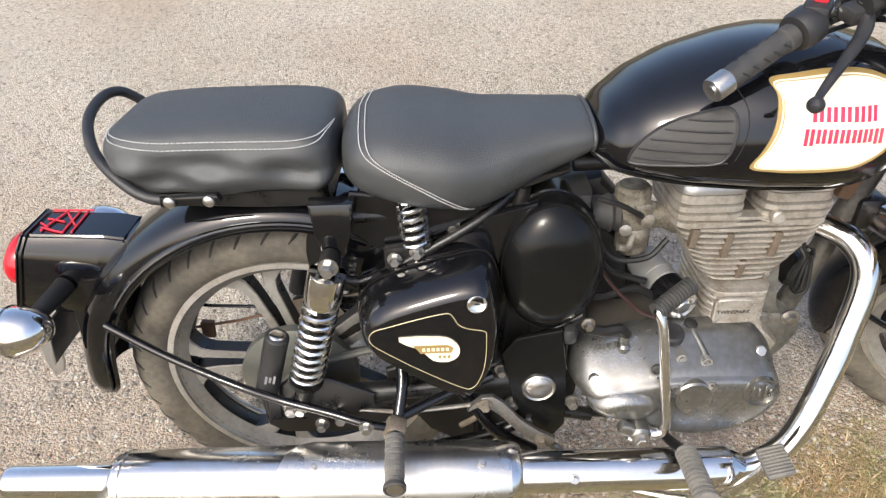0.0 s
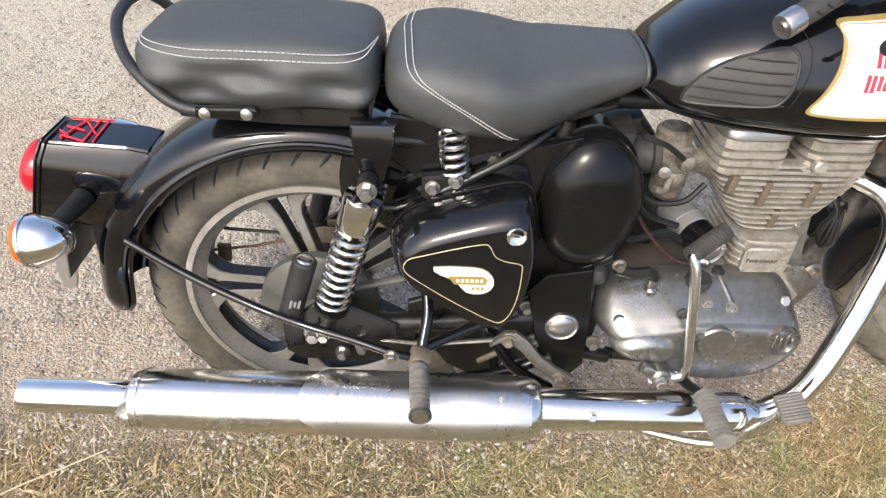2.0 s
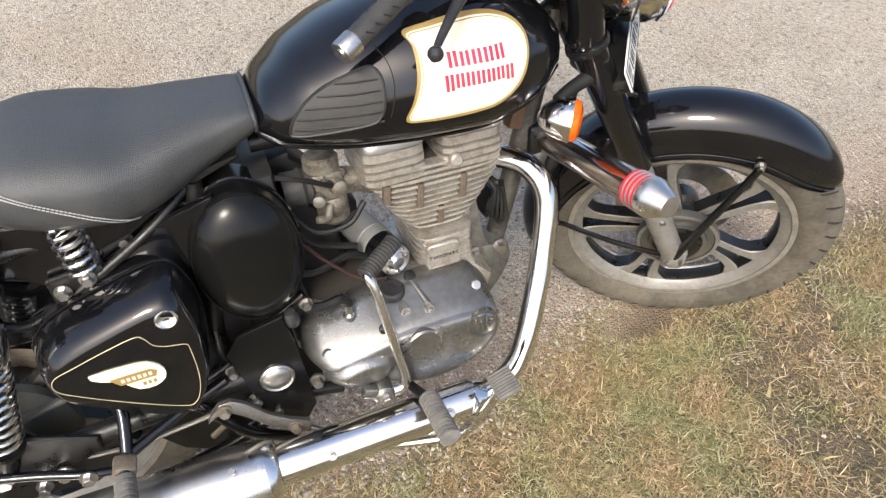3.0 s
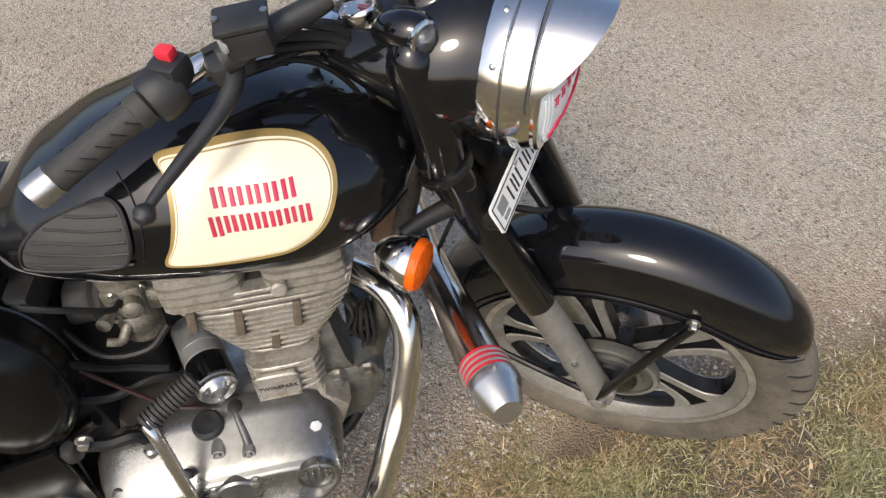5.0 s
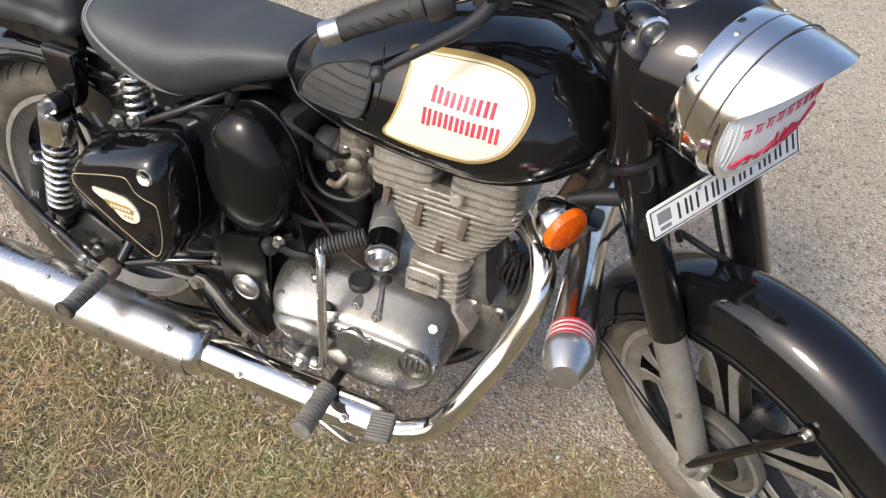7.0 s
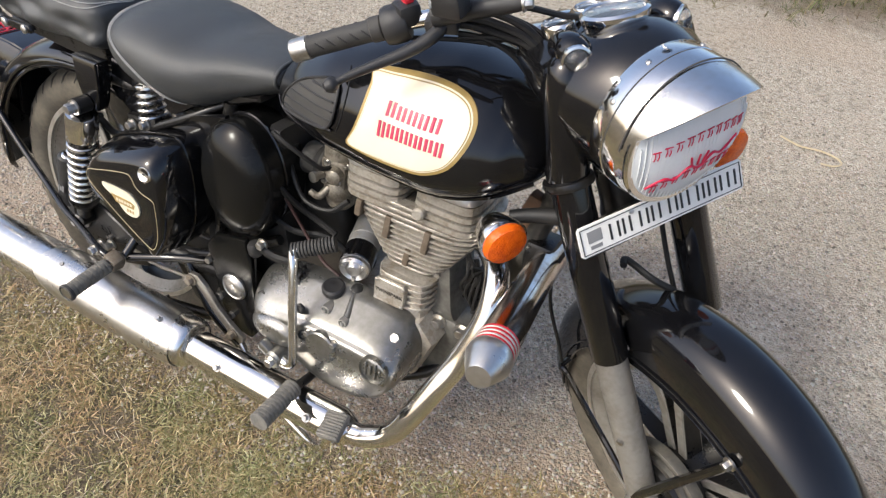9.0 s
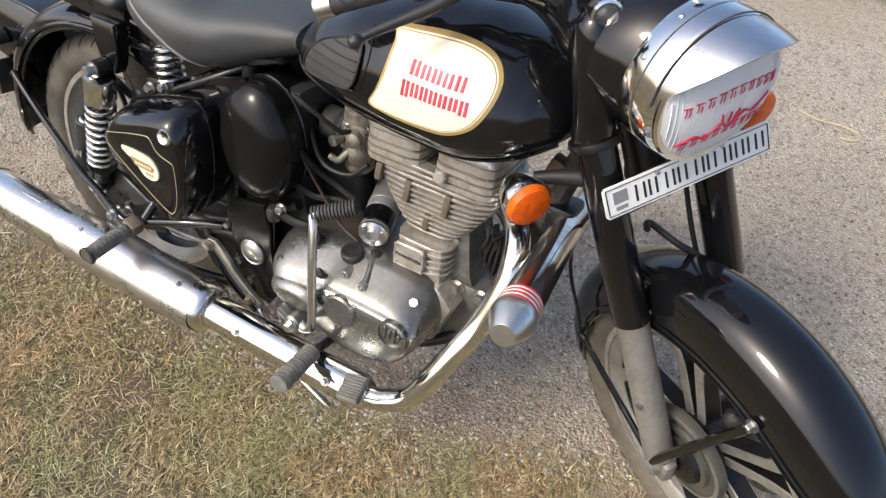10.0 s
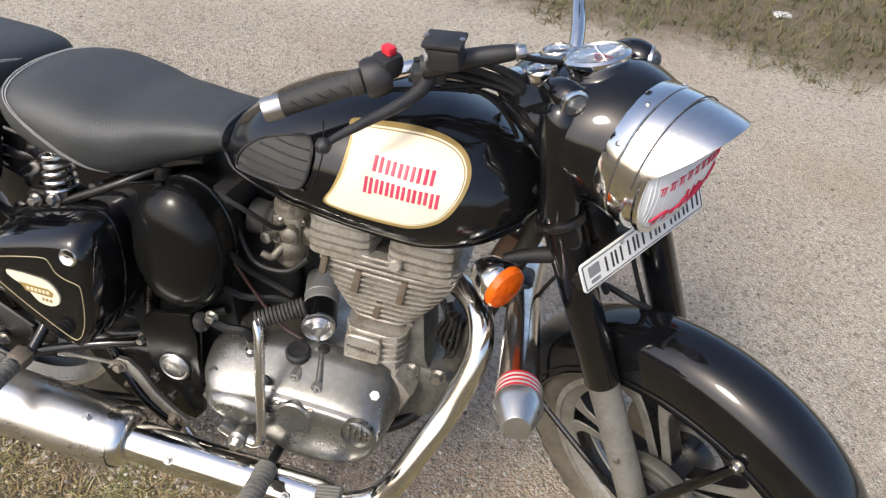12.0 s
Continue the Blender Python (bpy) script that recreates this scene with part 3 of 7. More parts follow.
# -- seats --
def cushion(name, stations, material, label, n=40, power=2.6, belly=0.45, folds=0.0):
    """Stations of (x, top, bottom, half width)."""
    rings = []
    tops = glide([(x, t, b) for x, t, b, w in stations], 8)
    wids = glide([(w, 0, 0) for *_, w in stations], 8)
    for (x, t, b), w in zip(tops, (v.x for v in wids)):
        zc = b + belly * (t - b)
        ring = []
        for k in range(n):
            a = 2 * math.pi * k / n
            ca, sa = math.cos(a), math.sin(a)
            r = (abs(ca) ** power + abs(sa) ** power) ** (-1 / power)
            y, z = w * r * ca, zc + ((t - zc) if sa > 0 else (zc - b)) * r * sa
            u = (z - b) / (t - b)
            slack = folds * max(0.0, math.sin(min(max(u * 1.35, 0), 1) * math.pi)) * min(1.0, abs(ca) * 1.3)
            y += math.copysign(1, ca) * slack * (math.sin(34 * x - 62 * z) + 0.6 * math.sin(71 * x + 40 * z + 1) + 0.5 * math.sin(19 * x + 150 * z))
            z += folds * 0.5 * math.sin(45 * x) * (1 - u)
            ring.append((x, y, z))
        rings.append(ring)
    return part(name, skin(rings), material, bike, label, None, 60)

SEAT = [(0.132, 0.792, 0.745, 0.050), (0.140, 0.812, 0.728, 0.090), (0.165, 0.828, 0.712, 0.125), (0.220, 0.835, 0.697, 0.150), (0.290, 0.827, 0.684, 0.152), (0.345, 0.817, 0.684, 0.140), (0.400, 0.818, 0.706, 0.118), (0.450, 0.818, 0.728, 0.098), (0.500, 0.816, 0.752, 0.085), (0.518, 0.808, 0.765, 0.075), (0.522, 0.795, 0.775, 0.055)]
rider_seat = cushion("rider_seat", SEAT, M["vinyl"], "black vinyl sprung rider seat with pale double stitching", n=56, power=2.5, belly=0.55, folds=0.0009)
PILL = [(-0.222, 0.800, 0.770, 0.060), (-0.215, 0.822, 0.752, 0.085), (-0.190, 0.838, 0.738, 0.105), (-0.130, 0.843, 0.730, 0.115), (-0.030, 0.843, 0.728, 0.118), (0.060, 0.840, 0.728, 0.118), (0.100, 0.834, 0.732, 0.114), (0.120, 0.822, 0.745, 0.100), (0.127, 0.800, 0.765, 0.075)]
pillion_seat = cushion("pillion_seat", PILL, M["vinyl"], "black vinyl pillion seat with creased sides", n=72, power=4.0, belly=0.45, folds=0.0060)

# -- exhaust --
header = part("exhaust_header", tube([(0.865, 0.0, 0.605), (0.905, -0.015, 0.600), (0.934, -0.040, 0.598), (0.956, -0.068, 0.590), (0.970, -0.098, 0.565), (0.969, -0.118, 0.520), (0.949, -0.143, 0.442), (0.926, -0.168, 0.384), (0.895, -0.196, 0.311), (0.868, -0.210, 0.262), (0.832, -0.218, 0.236), (0.78, -0.222, 0.222), (0.60, -0.223, 0.222), (0.40, -0.224, 0.224)], 0.0215, 18, 6), M["chrome"], bike, "bright chrome exhaust header pipe")
shield = part("heat_shield", tube([(0.768, -0.222, 0.2215), (0.762, -0.222, 0.2225), (0.70, -0.223, 0.2225), (0.55, -0.224, 0.224), (0.415, -0.225, 0.2255), (0.410, -0.225, 0.2255)], [0.0345, 0.0360, 0.0365, 0.0365, 0.0365, 0.033], 22, 4), M["chrome"], bike, "chrome exhaust heat shield")
muffler = part("silencer", tube([(0.405, -0.226, 0.226), (0.402, -0.226, 0.226), (0.385, -0.226, 0.227), (0.35, -0.227, 0.228), (0.22, -0.228, 0.230), (0.05, -0.229, 0.234), (-0.15, -0.230, 0.238), (-0.288, -0.230, 0.241), (-0.298, -0.230, 0.241), (-0.300, -0.230, 0.241)], [0.034, 0.046, 0.054, 0.056, 0.057, 0.056, 0.0535, 0.051, 0.047, 0.030], 28, 4), M["chrome_worn"], bike, "long chrome silencer with small scratches")
part("silencer_tip", tube([(-0.296, -0.230, 0.241), (-0.49, -0.230, 0.246), (-0.498, -0.230, 0.246)], [0.031, 0.031, 0.029], 22, smooth=False), M["chrome"], muffler)

# -- engine blocks --
engine = part("crankcase", slab([(0.48, 0.36), (0.51, 0.40), (0.58, 0.425), (0.72, 0.428), (0.84, 0.428), (0.875, 0.39), (0.84, 0.29), (0.72, 0.25), (0.55, 0.27)], -0.095, 0.11, 0.014), M["fin"], bike, "stained cast aluminium engine case")
COVER = [(0.498, 0.375), (0.506, 0.402), (0.528, 0.420), (0.575, 0.432), (0.640, 0.440), (0.711, 0.442), (0.775, 0.440), (0.815, 0.430), (0.842, 0.405), (0.852, 0.370), (0.845, 0.328), (0.815, 0.290), (0.766, 0.268), (0.700, 0.264), (0.630, 0.284), (0.572, 0.302), (0.528, 0.322), (0.505, 0.348)]
def cover_rings(rows):
    """Rings of the timing cover: (y, size, how far its upper edge drops)."""
    pts = [Vector((v.x, v.y)) for v in glide([(a, b, 0) for a, b in COVER], 4, True)]
    mid = Vector((0.685, 0.355))
    out = []
    for y, size, drop in rows:
        ring = []
        for p in pts:
            rear = min(max((0.665 - p.x) / 0.11, 0.0), 1.0)
            dome = 0.16 * rear * (max(0.0, -y - 0.116) / 0.072) ** 2
            q = mid + (p - mid) * (size - (dome if size > 0.5 else 0.0))
            ring.append((q.x, y, q.y - drop * max(0, (p.y - 0.355) / 0.085)))
        out.append(ring)
    return out
part("timing_cover", skin(cover_rings([(-0.080, 1.02, -0.004), (-0.106, 1.02, -0.002), (-0.118, 1.01, 0.004), (-0.135, 1.0, 0.014), (-0.152, 0.992, 0.023), (-0.166, 0.982, 0.031), (-0.174, 0.972, 0.036), (-0.177, 0.965, 0.0385), (-0.1785, 0.962, 0.0395), (-0.184, 0.952, 0.041), (-0.1870, 0.925, 0.041), (-0.1885, 0.86, 0.038), (-0.190, 0.55, 0.024), (-0.191, 0.2, 0.0)])), M["alu"], engine, "polished aluminium timing cover with dull stains", None, 60)
# two cast ridges run from the cover's screws back to the cylinder
for x, z, back in ((0.720, 0.421, -0.012), (0.792, 0.405, -0.026)):
    part("cover_ridge", tube([(x + back * 1.3, -0.092, z + 0.026), (x + back, -0.108, z + 0.020), (x, -0.146, z - 0.002), (x, -0.160, z - 0.008)], [0.004, 0.0055, 0.0066, 0.0070], 12), M["alu"], engine, "cast ridge on the cover")
def plan_fin(cx, hx, hy, z, th, bulge=0.35):
    """A cooling fin with rounded corners, lying flat."""
    pts = []
    for k in range(28):
        a = 2 * math.pi * k / 28
        ca, sa = math.cos(a), math.sin(a)
        r = (abs(ca) ** 5 + abs(sa) ** 5) ** -0.2
        pts.append((cx + hx * r * ca, hy * r * sa))
    rings = [[(x, y, z - th) for x, y in pts], [(x, y, z + th * 0.6) for x, y in pts], [(cx + (x - cx) * 0.985, y * 0.985, z + th) for x, y in pts]]
    return skin(rings)
for k in range(8):
    t = k / 7
    part("cooling_fin", plan_fin(0.788 + 0.002 * t, 0.054 + 0.060 * t ** 0.75, 0.064 + 0.014 * t, 0.516 + t * 0.084, 0.0020), M["fin"], engine)
for k in range(4):
    part("head_fin", plan_fin(0.788, 0.120 + 0.003 * k, 0.079, 0.6125 + k * 0.0110, 0.0026), M["fin"], engine)
def squarish(hx, hy, z):
    return [(0.788 + hx * r * math.cos(a), hy * r * math.sin(a), z) for a in np.linspace(0, 2 * math.pi, 24, endpoint=False) for r in [(abs(math.cos(a)) ** 4 + abs(math.sin(a)) ** 4) ** -0.25]]
# core between the fins; its dark colour carries the gaps' shade
part("cylinder", skin([squarish(0.036, 0.040, 0.42), squarish(0.036, 0.042, 0.52), squarish(0.082, 0.052, 0.60), squarish(0.096, 0.056, 0.650)]), M["fincore"], engine, "cylinder core darkened for shade between the fins")
def rocker(x0, x1):
    """A rocker box: stepped ledges under a domed lid."""
    cx, hx = (x0 + x1) / 2, (x1 - x0) / 2
    def ring(gx, hy, z):
        return [(cx + gx * r * math.cos(a), hy * r * math.sin(a), z) for a in np.linspace(0, 2 * math.pi, 40, endpoint=False) for r in [(abs(math.cos(a)) ** 6 + abs(math.sin(a)) ** 6) ** (-1 / 6)]]
    rows = [(0.0, 0.0, 0.630)]
    for z0, z1, out in ((0.630, 0.6405, 0.0), (0.6445, 0.6550, 0.001), (0.6590, 0.6695, 0.001), (0.6735, 0.6900, 0.0)):
        rows += [(out, out, z0 + 0.0008), (out, out, z1 - 0.0008), (-0.0015 + out, -0.0015 + out, z1), (-0.0085, -0.0085, z1 + 0.0002), (-0.0085, -0.0085, z1 + 0.0038)]
    box = part("rocker_cover", skin([ring(hx + a, 0.080 + b, z) for a, b, z in rows[1:]] + [ring(hx - 0.002, 0.080, 0.6945), ring(hx - 0.002, 0.080, 0.704), ring(hx - 0.018, 0.064, 0.715)]), M["fin"], engine, "pale cast rocker cover with ledges", None, 30)
    part("rocker_lid", skin([ring(hx - 0.002, 0.080, 0.6915), ring(hx + 0.001, 0.0832, 0.693), ring(hx + 0.001, 0.0832, 0.703), ring(hx - 0.004, 0.080, 0.710), ring(hx - 0.016, 0.068, 0.7165), ring(hx - 0.03, 0.05, 0.718)]), M["dullalu"], box, "bright worn lid")
rocker(0.655, 0.767)
rocker(0.790, 0.905)
for x, y, z, h in ((0.690, -0.0765, 0.612, 0.034), (0.748, -0.0735, 0.594, 0.046), (0.786, -0.062, 0.538, 0.036), (0.826, -0.0745, 0.594, 0.046)):
    part("fin_boss", block((0.012, 0.014, h), (x, y, z), Euler((0, 0.12, 0)).to_matrix(), 0.002), M["bossrust"], engine, "brown stained boss across the fins")
part("boss_plug", lathe([(0.011, 0), (0.011, 0.012), (0.008, 0.015), (0.0, 0.015)], (0.812, -0.080, 0.652), (0, -1, 0.1), 18), M["fin"], engine)
# cylinder foot with name plate
part("cylinder_foot", slab([(0.740, 0.415), (0.742, 0.505), (0.834, 0.505), (0.838, 0.415)], -0.083, 0.083, 0.010, 2), M["fin"], engine)
for k in range(5):
    part("foot_fin", plan_fin(0.789, 0.057, 0.089, 0.446 + k * 0.0138, 0.0030), M["fin"], engine)
name_plate = part("name_plate", slab([(0.743, 0.452), (0.743, 0.490), (0.749, 0.496), (0.802, 0.496), (0.808, 0.490), (0.808, 0.452), (0.802, 0.446), (0.749, 0.446)], -0.086, -0.098, 0.002, 1), M["fin"], engine, "cast plate with raised lettering")
part("plate_edge", tube([(x, -0.0982, z) for x, z in ((0.7455, 0.453), (0.7455, 0.489), (0.750, 0.4935), (0.801, 0.4935), (0.8055, 0.489), (0.8055, 0.453), (0.801, 0.4485), (0.750, 0.4485))], 0.0011, 6, 2, loop=True), M["fin"], name_plate)
curve = bpy.data.curves.new("lettering", "FONT")
curve.body, curve.size, curve.extrude, curve.align_x = "TWINSPARK", 0.0102, 0.0008, "CENTER"
text_ob = bpy.data.objects.new("lettering", curve)
scene.collection.objects.link(text_ob)
bpy.context.view_layer.update()
text_mesh = bpy.data.meshes.new_from_object(text_ob.evaluated_get(bpy.context.evaluated_depsgraph_get()))
bpy.data.objects.remove(text_ob)
tb = bmesh.new()
tb.from_mesh(text_mesh)
bpy.data.meshes.remove(text_mesh)
part("lettering", tb, M["fincore"], name_plate, "dark raised letters", Matrix.Translation((0.7755, -0.0985, 0.4675)) @ Matrix.Rotation(radians(90), 4, "X"))
for x in (0.7485, 0.8025):
    for z in (0.4515, 0.4905):
        part("screw", lathe([(0.003, 0), (0.003, 0.0015), (0.002, 0.002)], (x, -0.0978, z), (0, -1, 0), 10), M["steel"], name_plate)

# -- covers --
BOX = [(0.141, 0.552), (0.147, 0.573), (0.177, 0.604), (0.252, 0.632), (0.335, 0.652), (0.362, 0.628), (0.372, 0.562), (0.360, 0.470), (0.330, 0.415), (0.318, 0.409), (0.269, 0.426), (0.200, 0.478), (0.148, 0.520)]
toolbox = part("side_box", domed(BOX, -0.10, -0.222, 0.21, 9, 3, 2.3, (0.285, 0.455)), M["paint"], bike, "glossy black side box with gold pinstripe and lock")
def air_ring(y, k):
    return [(0.4535 + 0.0825 * k * math.cos(a), y, 0.592 + 0.1195 * k * math.sin(a)) for a in np.linspace(0, 2 * math.pi, 56, endpoint=False)]
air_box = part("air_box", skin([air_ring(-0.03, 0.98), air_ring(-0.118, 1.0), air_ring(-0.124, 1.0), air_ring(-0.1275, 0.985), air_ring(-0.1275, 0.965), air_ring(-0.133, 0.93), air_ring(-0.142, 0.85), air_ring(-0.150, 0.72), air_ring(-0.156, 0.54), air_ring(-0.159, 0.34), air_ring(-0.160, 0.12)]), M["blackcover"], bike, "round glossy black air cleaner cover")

# -- front end --
def fork_point(t, y, ahead=0.0):
    """A point up the fork leg, t metres from the axle."""
    return Vector((FRONT[0] - 0.010, y, FRONT[2])) + UP_AXIS * t + Vector((math.cos(RAKE), 0, math.sin(RAKE))) * ahead
for s in (-1, 1):
    leg = part("fork_leg", tube([fork_point(-0.02, s * 0.092), fork_point(0.0, s * 0.092), fork_point(0.05, s * 0.092), fork_point(0.30, s * 0.092)], [0.018, 0.026, 0.0255, 0.0255], 18, smooth=False), M["grey"], bike, "dusty grey fork slider", S)
    part("fork_sleeve", tube([fork_point(0.284, s * 0.092), fork_point(0.287, s * 0.092), fork_point(0.60, s * 0.092)], [0.0275, 0.0285, 0.0285], 20, smooth=False), M["paint"], leg, "glossy black fork sleeve", S)
    part("fork_shroud", tube([fork_point(0.572, s * 0.092), fork_point(0.58, s * 0.092), (1.086, s * 0.091, 0.890), (1.073, s * 0.088, 0.940), (1.063, s * 0.082, 0.985), (1.057, s * 0.076, 1.004)], [0.029, 0.0300, 0.0280, 0.0275, 0.0275, 0.016], 22), M["paint"], leg, "", S)
LAMP = Vector((1.200, 0, 0.934))
def shell_ring(x, zc, ry, rz, n=28):
    return [(x, ry * math.cos(2 * math.pi * k / n), zc + rz * math.sin(2 * math.pi * k / n)) for k in range(n)]
nacelle = part("headlamp_shell", skin([shell_ring(0.990, 0.955, 0.03, 0.02), shell_ring(1.00, 0.955, 0.075, 0.040), shell_ring(1.04, 0.950, 0.105, 0.070), shell_ring(1.09, 0.945, 0.110, 0.090), shell_ring(1.12, 0.938, 0.099, 0.094), shell_ring(1.145, 0.934, 0.093, 0.092), shell_ring(1.160, 0.934, 0.085, 0.085)]), M["paint"], bike, "glossy black headlamp shell with gauges", S)
part("headlamp_rim", lathe([(0.088, -0.012), (0.0935, -0.012), (0.0955, -0.009), (0.0958, 0.012), (0.0945, 0.0135), (0.0945, 0.0150), (0.0957, 0.0165), (0.0955, 0.036), (0.0945, 0.040), (0.0925, 0.044), (0.090, 0.052), (0.085, 0.052)], LAMP + Vector((-0.056, 0, 0)), (1, 0, 0), 56), M["chrome"], nacelle, "chrome headlamp rim", S)
part("rim_groove", lathe([(0.0930, 0.0136), (0.0950, 0.0138), (0.0950, 0.0147), (0.0930, 0.0149)], LAMP + Vector((-0.056, 0, 0)), (1, 0, 0), 56), M["shadow"], nacelle, "", S)
part("headlamp_lens", lathe([(0.088, -0.012), (0.085, 0.0), (0.065, 0.012), (0.035, 0.019), (0.0, 0.021)], LAMP, (1, 0, 0), 40), M["lens"], nacelle, "ribbed glass headlamp lens", S)
PM = S @ Matrix.Translation((1.175, 0.011, 0.794)) @ Matrix.Rotation(radians(-2.3), 4, "Z") @ Matrix.Rotation(radians(0.75), 4, "X") @ Matrix.Rotation(radians(-26.7), 4, "Y")
plate = part("number_plate", slab([(-0.132, -0.0225), (-0.136, -0.0185), (-0.136, 0.0185), (-0.132, 0.0225), (0.132, 0.0225), (0.136, 0.0185), (0.136, -0.0185), (0.132, -0.0225)], -0.0015, 0.0015, 0.0006, 1), M["white"], bike, "white number plate with black bars", PM @ Matrix.Rotation(radians(90), 4, "Z"))
handlebar = part("handlebar", tube([(0.790, -0.345, 0.976), (0.822, -0.285, 0.990), (0.856, -0.220, 1.003), (0.895, -0.150, 1.008), (0.945, -0.090, 0.985), (0.975, -0.040, 0.955), (0.98, 0.0, 0.95), (0.975, 0.040, 0.955), (0.945, 0.090, 0.985), (0.895, 0.150, 1.008), (0.856, 0.220, 1.003), (0.822, 0.285, 0.990), (0.790, 0.345, 0.976)], 0.0112, 12, 5), M["chrome"], bike, "chrome handlebar with black grips", S)

# -- head lamp, gauges, plate --
def half_visor(c, r, x0, x1, n=30):
    """A peak over the lamp: longest at its top, running out at the sides."""
    rings = []
    for k in range(n + 1):
        a = radians(16 + 148 * k / n)
        s = math.sin(math.pi * k / n) ** 0.8
        row = []
        for j in range(8):
            t = j / 7
            rr = r - 0.006 * t * t * s
            row.append((c.x + x0 + (x1 - x0) * s * t, rr * math.cos(a), c.z + rr * math.sin(a)))
        rings.append(row + [(x, y * 0.982, c.z + (z - c.z) * 0.982) for x, y, z in reversed(row)])
    return skin(rings)
part("visor", half_visor(LAMP, 0.0945, -0.010, 0.052), M["chrome_worn"], nacelle, "dull chrome peak over the lamp", S, 50)
for y, a in ((-0.035, 70), (0.05, 60), (-0.085, 35)):
    part("screw", lathe([(0.0035, 0), (0.0035, 0.002), (0.002, 0.003)], LAMP + Vector((-0.052, 0.0945 * math.cos(radians(a)) * (1 if y > 0 else -1), 0.0945 * math.sin(radians(a)))), (0, math.cos(radians(a)) * (1 if y > 0 else -1), math.sin(radians(a))), 10), M["steel"], nacelle, "", S)
part("visor_seam", tube([(LAMP.x - 0.0125, 0.0962 * math.cos(radians(a)), LAMP.z + 0.0962 * math.sin(radians(a))) for a in range(10, 171, 8)], 0.0011, 5, 2), M["shadow"], nacelle, "", S)
part("rim_bead", lathe([(0.084, -0.004), (0.0915, -0.003), (0.0925, 0.001), (0.090, 0.005), (0.085, 0.005)], LAMP + Vector((-0.004, 0, 0)), (1, 0, 0), 48), M["chrome"], nacelle, "", S)
for k in range(27):
    y = -0.078 + k * 0.006
    h = math.sqrt(max(0.082 ** 2 - y * y, 0))
    part("lens_rib", tube([(LAMP.x + 0.019 - 2.3 * (y * y + z * z) + 0.0012, y, LAMP.z + z) for z in np.linspace(-h * 0.95, h * 0.9, 7)], 0.0013, 5, 2), M["lens"], nacelle, "", S)
# painted marks on the glass: two rows of small strokes and a wavy ornament
def on_lens(u, v):
    return Vector((LAMP.x + 0.0225 - 2.3 * (u * u + v * v), u, LAMP.z + v))
for row, count in ((0, 10), (1, 9)):
    for k in range(count):
        u = -0.064 + k * 0.0138 + row * 0.006
        v = (0.004 if row == 0 else -0.050) + 0.010 * math.sin(k * 0.34)
        for du, h in ((0.0, 0.011), (0.0045, 0.008 if k % 3 else 0.011)):
            part("lens_mark", tube([on_lens(u + du, v), on_lens(u + du + 0.0015, v + h * 0.5), on_lens(u + du + 0.001, v + h)], 0.0007, 5, 2), M["redink"], nacelle, "red painted mark", S)
        part("lens_mark", tube([on_lens(u - 0.002, v + 0.0115), on_lens(u + 0.008, v + 0.0120)], 0.0008, 5), M["redink"], nacelle, "red painted mark", S)
part("lens_ornament", tube([on_lens(-0.066, -0.040), on_lens(-0.045, -0.030), on_lens(-0.03, -0.036), on_lens(-0.012, -0.022), on_lens(0.004, -0.030), on_lens(0.022, -0.016), on_lens(0.04, -0.024), on_lens(0.066, -0.012)], 0.0016, 6, 4), M["redink"], nacelle, "red wavy ornament on the glass", S)
for u in (-0.008, 0.0, 0.008):
    part("lens_mark", tube([on_lens(u, -0.024), on_lens(u * 1.6, -0.008)], 0.0014, 5), M["redink"], nacelle, "", S)
for s in (-1, 1):
    pod = part("pilot_lamp", tube([(1.022, s * 0.072, 1.000), (1.034, s * 0.072, 1.004), (1.052, s * 0.072, 1.007), (1.066, s * 0.073, 1.007), (1.075, s * 0.076, 1.006)], [0.010, 0.018, 0.0225, 0.0225, 0.0200], 20), M["paint"], nacelle, "small pilot lamp in a black pod", S)
    part("pilot_rim", lathe([(0.0, 0.001), (0.010, 0.002), (0.0155, 0.006), (0.0165, 0.009), (0.0195, 0.008), (0.0205, 0.003), (0.0190, -0.002)], (1.073, s * 0.076, 1.006), (1, s * 0.5, 0.15), 24), M["chrome"], nacelle, "", S)
    part("pilot_glass", lathe([(0.0155, 0.004), (0.0140, 0.0095), (0.008, 0.014), (0.0, 0.0155)], (1.076, s * 0.0775, 1.0065), (1, s * 0.5, 0.15), 20), M["clear"], nacelle, "", S)
def gauge(c, r, up, label):
    g = part("gauge", lathe([(r * 0.9, -0.02), (r, -0.01), (r * 1.08, 0.0), (r * 1.08, 0.005), (r * 0.98, 0.008), (r * 0.93, 0.004)], c, up, 32), M["chrome"], nacelle, label, S)
    part("gauge_face", lathe([(r * 0.95, 0.0035), (0.0, 0.0036)], c, up, 32), M["dial"], nacelle, "", S)
    part("gauge_glass", lathe([(r * 0.95, 0.0062), (r * 0.5, 0.0078), (0.0, 0.0082)], c, up, 32), M["clear"], nacelle, "", S)
    n_ = axis(c, up)
    part("needle", block((r * 0.06, r * 0.7, 0.0008), (0, 0, 0), None, 0), M["redink"], nacelle, "", S @ n_ @ Matrix.Translation((0, r * 0.25, 0.0048)))
    for k in range(12):
        a = 2 * math.pi * k / 12
        part("dial_mark", block((r * 0.05, r * 0.16, 0.0005), (0, r * 0.76, 0.0043), None, 0), M["white"], nacelle, "", S @ n_ @ Matrix.Rotation(a, 4, "Z"))
